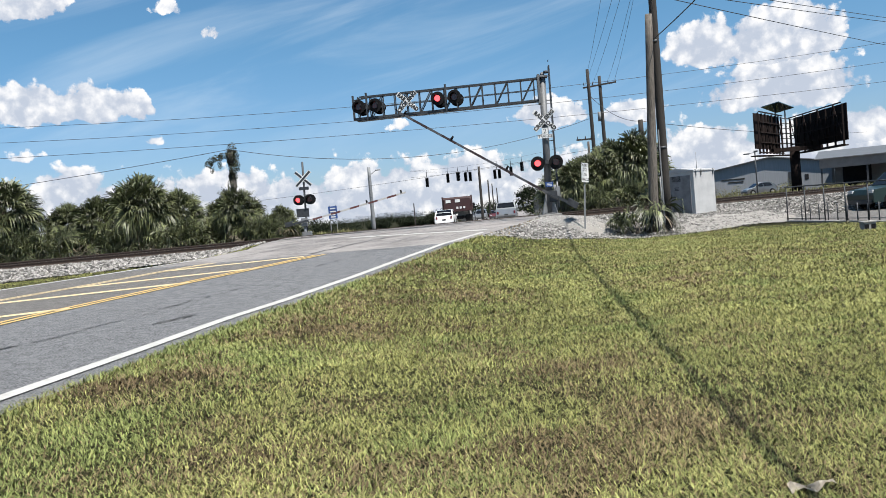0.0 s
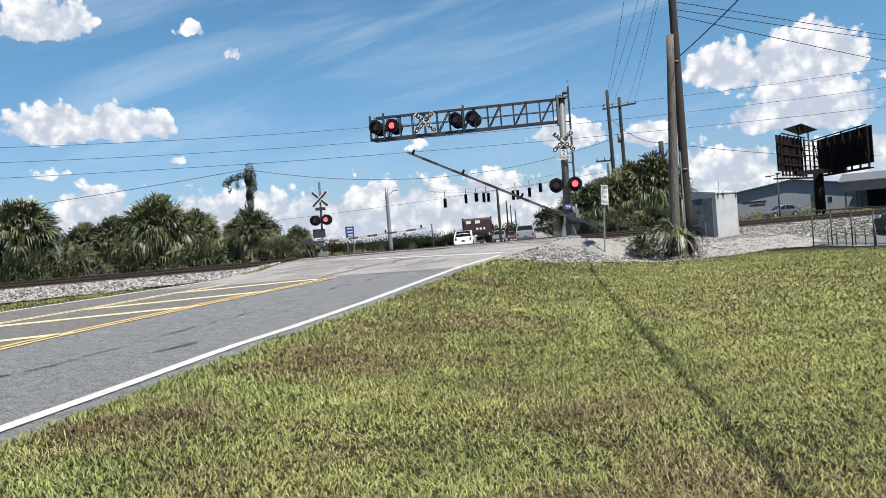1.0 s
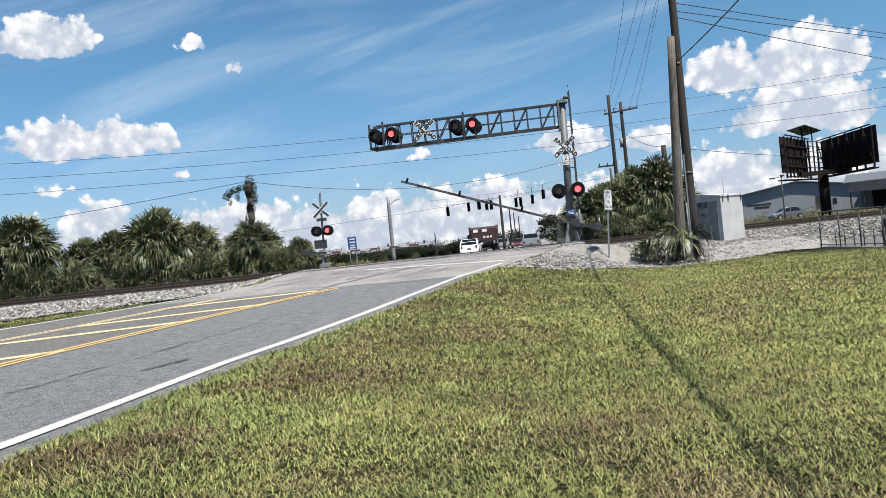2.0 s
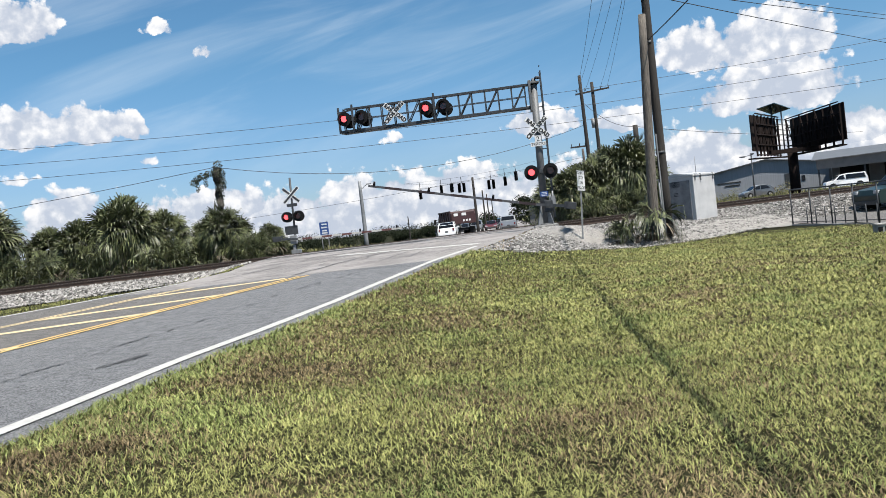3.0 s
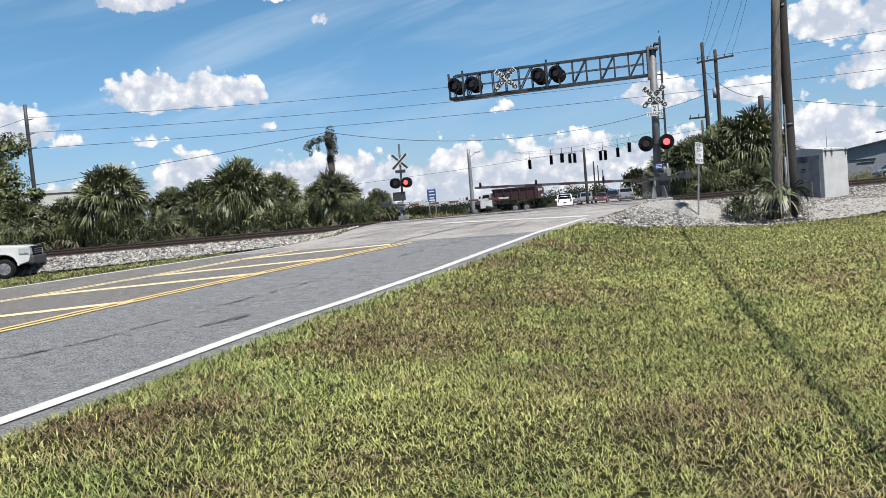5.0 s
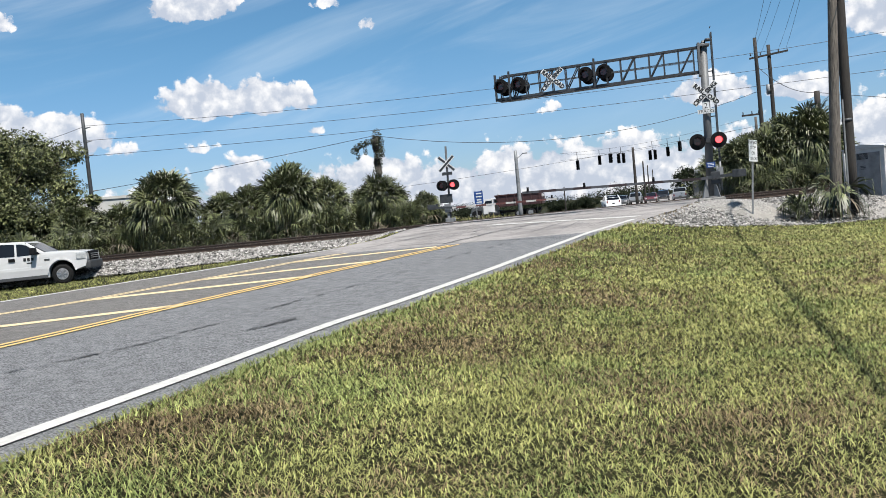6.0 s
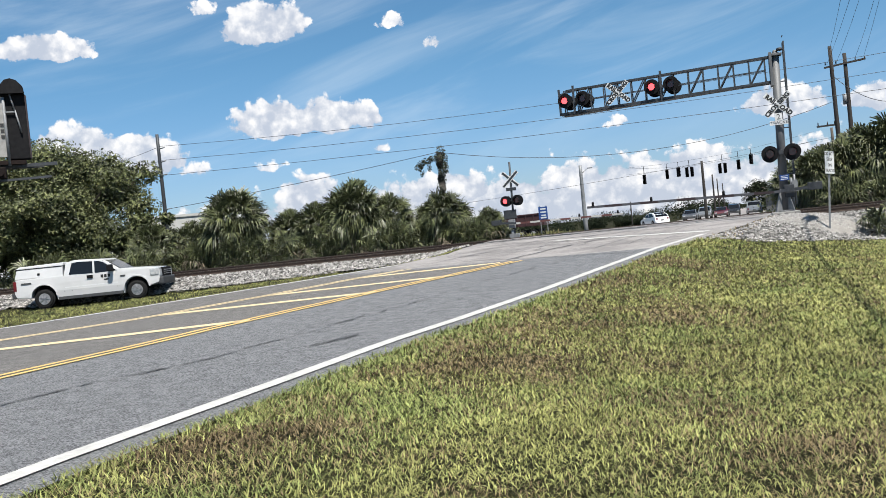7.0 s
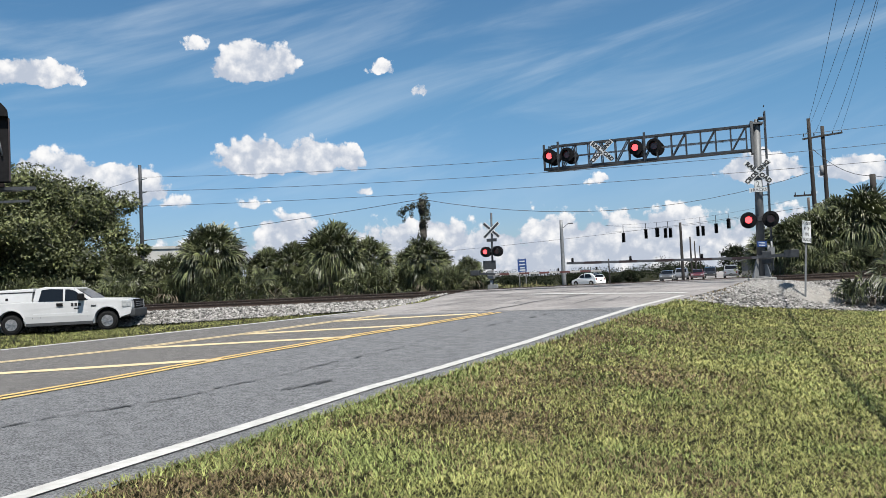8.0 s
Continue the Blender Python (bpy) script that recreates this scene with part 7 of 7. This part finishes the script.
def lawn():
    r = np.random.default_rng(9)
    n = 880000
    rad = np.exp(r.uniform(np.log(2.6), np.log(33), n))
    rad[:300000] = r.uniform(6.5, 31, 300000)
    ang = np.radians(r.uniform(-52, 36, n))
    near = rad < 6
    rad[near] = np.where(r.random(near.sum()) < 0.8, rad[near], r.uniform(6, 14, near.sum()))
    x, y = 0.1 + rad * np.sin(ang), 1.0 + rad * np.cos(ang)
    dx = x - edge_x(y)
    fringe = 0.36 + 0.1 * field_noise(x, y, 5.0, 3)
    ok = (dx > fringe) & ~((track_s(x, y) < gravel_edge(x) + 0.15 * field_noise(x, y, 3.0, 8))) & (x < 12.95 + (34.85 - y) * 0.212)
    ok &= (field_noise(x, y, 42.0, 51) + 0.5 * field_noise(x, y, 17.0, 52) + 0.22 * r.normal(size=n)) > -0.32
    x, y, rad = x[ok], y[ok], rad[ok]
    worn = np.zeros(len(x))
    for cx, cy, cr in ((-0.1, 8.2, 1.0), (0.5, 7.2, 0.8), (-2.2, 9.3, 1.0), (-1.2, 6.1, 0.7), (-3.0, 6.6, 0.8), (-0.4, 10.0, 0.9), (-2.0, 12.1, 1.2), (-1.8, 16.8, 1.5), (-1.1, 18.9, 1.5), (-0.4, 12.8, 1.1), (3.4, 15.0, 1.4), (5.5, 19.0, 1.8), (0.1, 4.7, 1.0), (1.2, 5.6, 0.8), (-1.4, 4.7, 0.8)):
        worn = np.maximum(worn, np.exp(-(((x - cx) / cr) ** 2 + ((y - cy) / cr / 1.2) ** 2)))
    dry = 0.75 * worn - 0.3 + 0.55 * field_noise(x, y, 1.5, 21) + 0.6 * field_noise(x, y, 4.5, 22) + 0.42 * r.normal(size=len(x))
    is_dry = dry > 0.25
    near_road = np.clip(1 - (x - edge_x(y) - 0.4) / 2.2, 0, 1)
    lush = field_noise(x, y, 1.9, 41) + 0.5 * field_noise(x, y, 6.0, 42) + 0.3 * r.normal(size=len(x)) + 0.7 * near_road
    is_lush = (lush > 0.42) & ~is_dry
    k = np.clip(rad / 10, 0.6, 1.75)
    tall = 1 + 0.35 * np.clip(1 - (x - edge_x(y) - 0.4) / 1.4, 0, 1) + 0.25 * field_noise(x, y, 2.2, 30)
    for nm, sel, mt, lab, ln in (("lawn_grass", ~is_dry & ~is_lush, BLADE, "short coarse yellow-green lawn grass", (0.6, 1.4)), ("lush_grass", is_lush, LUSH, "greener thick lawn grass", (0.5, 1.35)), ("dry_grass", is_dry, STRAW, "dry brown blades among the lawn", (0.6, 1.4))):
        blades(nm, x[sel], y[sel], 0.06 * k[sel] ** 0.2 * tall[sel] * (0.9 if mt is STRAW else 1.0), 0.0122 * k[sel], ln, 12, mt, lab)


lawn()


def lawn_around():
    """The same lawn, thinner, behind and beside the place where one stands."""
    r = np.random.default_rng(10)
    x, y = r.uniform(-9, 24, 400000), r.uniform(-16, 30, 400000)
    rad, ang = np.hypot(x - 0.1, y - 1.0), np.degrees(np.arctan2(x - 0.1, y - 1.0))
    ok = ((rad < 2.65) | (ang < -52) | (ang > 36)) & (x > edge_x(y) + 0.4) & (x < 12.6 + (34.85 - y) * 0.212) & (np.hypot(x, y) < 21)
    x, y = x[ok], y[ok]
    dry = 0.55 * field_noise(x, y, 1.5, 21) + 0.6 * field_noise(x, y, 4.5, 22) + 0.42 * r.normal(size=len(x)) > 0.4
    lush = (field_noise(x, y, 1.9, 41) + 0.3 * r.normal(size=len(x)) > 0.42) & ~dry
    for nm, sel, mt, lab in (("lawn_grass", ~dry & ~lush, BLADE, "short coarse yellow-green lawn grass"), ("lush_grass", lush, LUSH, "greener thick lawn grass"), ("dry_grass", dry, STRAW, "dry brown blades among the lawn")):
        blades(nm, x[sel], y[sel], 0.095 + 0 * x[sel], 0.075 + 0 * x[sel], (0.7, 1.4), 13, mt, lab)


lawn_around()


def verge():
    r = np.random.default_rng(19)
    n = 60000
    x, y = r.uniform(-40, -8, n), r.uniform(10, 40, n)
    ok = (x < left_x(y) - 0.05) & (track_s(x, y) > gravel_edge(x) - 0.25)
    x, y = x[ok], y[ok]
    blades("verge_grass", x, y, 0.07 + 0 * x, 0.02 + 0 * x, (0.3, 1.2), 5, BLADE, "rough dry grass along the far verge")
    n = 52000
    x, y = r.uniform(-45, -4, n), r.uniform(47, 91, n)
    ok = (x < left_x(y) - 0.3) & (track_s(x, y) < -8.2)
    x, y = x[ok], y[ok]
    h = 0.30 + 0.22 * field_noise(x, y, 0.7, 6)
    blades("tall_weeds", x, y, h, 0.07 + 0 * x, (0.05, 0.7), 6, WEED, "tall yellow-green weeds beyond the tracks")
    x, y = r.uniform(3, 60, 16000), r.uniform(46, 105, 16000)
    ok = (x > edge_x(y) + 0.8) & (track_s(x, y) < -8.2) & ((y < 88) | (y > 103))
    x, y = x[ok], y[ok]
    blades("tall_weeds", x, y, 0.45 + 0.25 * field_noise(x, y, 0.5, 7), 0.08 + 0 * x, (0.05, 0.7), 7, WEED, "dry weeds beyond the tracks")


verge()
for k, (x, y, w, h) in enumerate(((29.5, 110, 8, 2.1), (35.5, 112, 8, 2.2), (41.0, 110, 7, 2.2), (26.5, 104, 6, 1.8), (47, 104, 6, 1.8), (40, 95, 6, 1.0), (-13.8, 58.5, 3.2, 0.9), (-16.5, 56.0, 3.4, 1.0), (-11.4, 55.0, 2.2, 0.7))):
    shrub("scrub", x, y, w, h, 700, 0.11, 200 + k, "dry olive scrub among weeds", WEED, group="scrub")


def roadside_weeds():
    """Dry weeds growing through the gravel between the road and the mast."""
    r = np.random.default_rng(61)
    x, y = r.uniform(-0.9, 2.4, 9000), r.uniform(24.2, 34.5, 9000)
    ok = (x > edge_x(y) + 0.5) & (x < 0.3 + 0.16 * (y - 24)) & (field_noise(x, y, 1.6, 71) + 0.4 * r.normal(size=9000) > 0.15)
    x, y = x[ok], y[ok]
    blades("gravel_weeds", x, y, 0.09 + 0 * x, 0.03 + 0 * x, (0.3, 1.3), 15, STRAW, "dry brown weeds growing through the gravel")


roadside_weeds()


def stones():
    """Crushed ballast lying on the bank, as many small angular stones in one mesh."""
    r = np.random.default_rng(3)
    X, Y, S = [], [], []
    for n, x0, x1, lo, hi, s0, s1 in ((22000, -0.8, 14, 1.2, 14.8, 0.03, 0.075), (900, -0.3, 9, 6.0, 14.2, 0.05, 0.1), (9500, -34, -8, 1.2, 4.4, 0.05, 0.11), (5000, 14, 34, 1.2, 5, 0.05, 0.1)):
        x = r.uniform(x0, x1, n)
        s = r.uniform(lo, hi, n)
        y = 40 + x / math.tan(RAZ) - s / math.sin(RAZ)
        ok = (((x - 3.45) / 2.0) ** 2 + ((y - 32.7) / 1.25) ** 2 > 1) & (s < gravel_edge(x) + 0.25 + 0.3 * field_noise(x, y, 2.0, 8)) & ~((x > left_x(y) - 0.15) & (x < edge_x(y) + 0.6))
        X.append(x[ok]), Y.append(y[ok]), S.append(r.uniform(s0, s1, ok.sum()))
    x, y, s = map(np.concatenate, (X, Y, S))
    n = len(x)
    base = np.array([(1, 0, 0.1), (0.2, 1, -0.1), (-1, 0.3, 0), (-0.2, -1, 0.1), (0.1, 0.1, 0.85), (0, 0, -0.8)])
    F0 = np.array([(0, 1, 4), (1, 2, 4), (2, 3, 4), (3, 0, 4), (1, 0, 5), (2, 1, 5), (3, 2, 5), (0, 3, 5)])
    P = base[None] * r.uniform(0.55, 1.2, (n, 6, 1)) * s[:, None, None]
    a = r.uniform(0, 2 * np.pi, n)
    ca, sa = np.cos(a)[:, None], np.sin(a)[:, None]
    Q = np.stack([P[..., 0] * ca - P[..., 1] * sa, P[..., 0] * sa + P[..., 1] * ca, P[..., 2] * 0.8], -1)
    Q += np.stack([x, y, land(x, y) + 0.01 + s * 0.35], -1)[:, None]
    me = np_mesh("ballast_stones", Q.reshape(-1, 3), (F0[None] + (np.arange(n) * 6)[:, None, None]).reshape(-1, 3), STONE)
    ob = new("ballast_stones", me)
    tagged(ob, "loose crushed grey ballast stones", "gravel", kind="stuff")


stones()


def gravel_pile(x0, y0, rx, ry, h, n, seed, label):
    """A low smooth heap of fine pale gravel: the heap itself, and its small stones in one mesh on it."""
    z0 = land1(x0, y0)
    th = thing("gravel_pile", label, "gravel pile", pose(x0, y0, z0))

    def top(u, v):
        return h * np.clip(1 - u * u - v * v, 0, 1) ** 0.8 + land(x0 + u * rx, y0 + v * ry) - z0 + 0.03 - 0.06 * (u * u + v * v)
    r = np.random.default_rng(seed)
    a, q = np.meshgrid(np.linspace(0, 2 * np.pi, 33)[:-1], np.linspace(0, 1, 12))
    wob = 1 + 0.08 * np.sin(3 * a + seed) + 0.05 * np.sin(7 * a)
    u, v = np.cos(a) * q, np.sin(a) * q
    V = np.stack([u * rx * wob, v * ry * wob, top(u, v) + 0.008 * r.normal(size=u.shape)], -1).reshape(-1, 3)
    F_ = [(i * 32 + j, i * 32 + (j + 1) % 32, (i + 1) * 32 + (j + 1) % 32, (i + 1) * 32 + j) for i in range(11) for j in range(32)]
    ob = new("mound", np_mesh("mound", V, F_, SAND, smooth=True))
    ob.parent = th
    a, q = r.uniform(0, 2 * np.pi, n), np.sqrt(r.random(n))
    u, v = np.cos(a) * q, np.sin(a) * q
    sz = r.uniform(0.014, 0.036, n)
    C = np.stack([u * rx, v * ry, top(u, v) + sz * 0.3], -1)
    base = np.array([(1, 0, 0), (-0.5, 0.85, 0), (-0.5, -0.85, 0), (0, 0, 1.0)])
    Q = C[:, None] + base[None] * r.uniform(0.6, 1.2, (n, 4, 1)) * sz[:, None, None]
    Fs = np.array([(0, 1, 3), (1, 2, 3), (2, 0, 3)])
    st = new("gravel_cover", np_mesh("gravel_cover", Q.reshape(-1, 3), (Fs[None] + (np.arange(n) * 4)[:, None, None]).reshape(-1, 3), PALE_STONE))
    st.parent = th
    tagged(st, kind="stuff")
    return th


gravel_pile(3.45, 32.7, 2.1, 1.35, 0.26, 9000, 5, "low smooth heap of pale fine gravel below the signal mast")


# ---------------------------------------------------------------- what moves
def motions():
    # flashing lamps: the burning lamp comes forward in its unit, in turn left and right
    on, off = pose(0, -0.032, 0), pose(0, 0.06, 0)
    for lamp, side, quiet in LAMPS:
        cuts = sorted({*SWITCH, *(t for w in quiet for t in w)})
        rows = []
        for a, b in zip(cuts, cuts[1:]):
            mid = (a + b) / 2
            turn = sum(t <= mid for t in SWITCH) - 1
            burns = (turn % 2 == 0) == (side == 0) and not any(q0 <= mid < q1 for q0, q1 in quiet)
            state = on if burns else off
            rows += [(a + (0.034 if a > 0 else 0.0), state), (b if b == cuts[-1] else b - 0.034, state)]
        walk(lamp, rows)
    # gates coming down
    walk(near_arm, [(t, pose(0, 0, 0, 0, a, 0)) for t, a in ((0, 33.6), (1.0, 26.8), (2.5, 16.4), (3.0, 13.1), (3.5, 9.9), (4.0, 7.4), (4.5, 4.9), (5.0, 2.4), (5.6, 1.2), (6.5, 1.4), (8.0, 1.2))])
    walk(far_arm, [(t, pose(0, 0, 0, 0, -a, 0)) for t, a in ((0, 11.2), (0.5, 7.2), (1.0, 3.2), (1.5, 0.6), (2.3, -0.5), (8.0, -0.6))])

    def drive(th, rows):
        walk(th, [(t, pose(x, y, float(road_z(y)) + 0.02, 0, 0, a)) for t, x, y, a in rows])

    drive(hatch, [(0, -4.42, 69.9, 88), (1.0, -4.3, 70.3, 88), (2.5, -4.08, 73.0, 88), (3.5, -3.9, 77.5, 88), (4.5, -3.75, 83.2, 89), (5.0, -3.75, 86.2, 92), (5.8, -4.1, 89.6, 98), (6.5, -5.1, 91.2, 111), (7.0, -6.95, 91.9, 120), (7.5, -9.3, 92.2, 131), (8.0, -11.8, 92.2, 143)])
    drive(silver, [(0, 1.0, 71, 88), (1.0, 1.2, 79, 88), (2.5, 1.8, 90, 87), (3.5, 2.4, 97, 87), (4.5, 2.95, 102.8, 87), (5.5, 3.45, 107, 87), (7.0, 4.1, 112, 87), (8.0, 4.35, 115.5, 87)])
    drive(dump, [(0, -3.64, 79, 91), (1.0, -3.55, 80, 92), (2.0, -3.46, 83, 94), (2.5, -3.51, 86, 98), (3.0, -3.98, 89, 107), (3.5, -4.93, 92, 121), (4.0, -6.25, 94, 137), (4.5, -8.28, 95, 153), (5.0, -10.83, 95.6, 168), (5.6, -14.3, 96, 177), (6.3, -18.35, 96, 180), (6.5, -19.85, 96, 180), (6.7, -21.4, 96, 180), (7.1, -25.0, 96, 180), (7.5, -29.2, 96, 180), (8.0, -34.8, 96, 180)])
    walk(white_van, [(t, pose(x, y, land1(x, y), 0, 0, 168)) for t, x, y in ((0, 48.6, 89.6), (1.0, 45.8, 90.2), (2.5, 41.0, 91.0), (3.0, 39.5, 91.3), (3.5, 38.5, 91.5), (4.0, 38.0, 91.6), (4.5, 37.8, 91.65), (8.0, 37.7, 91.65))])


motions()
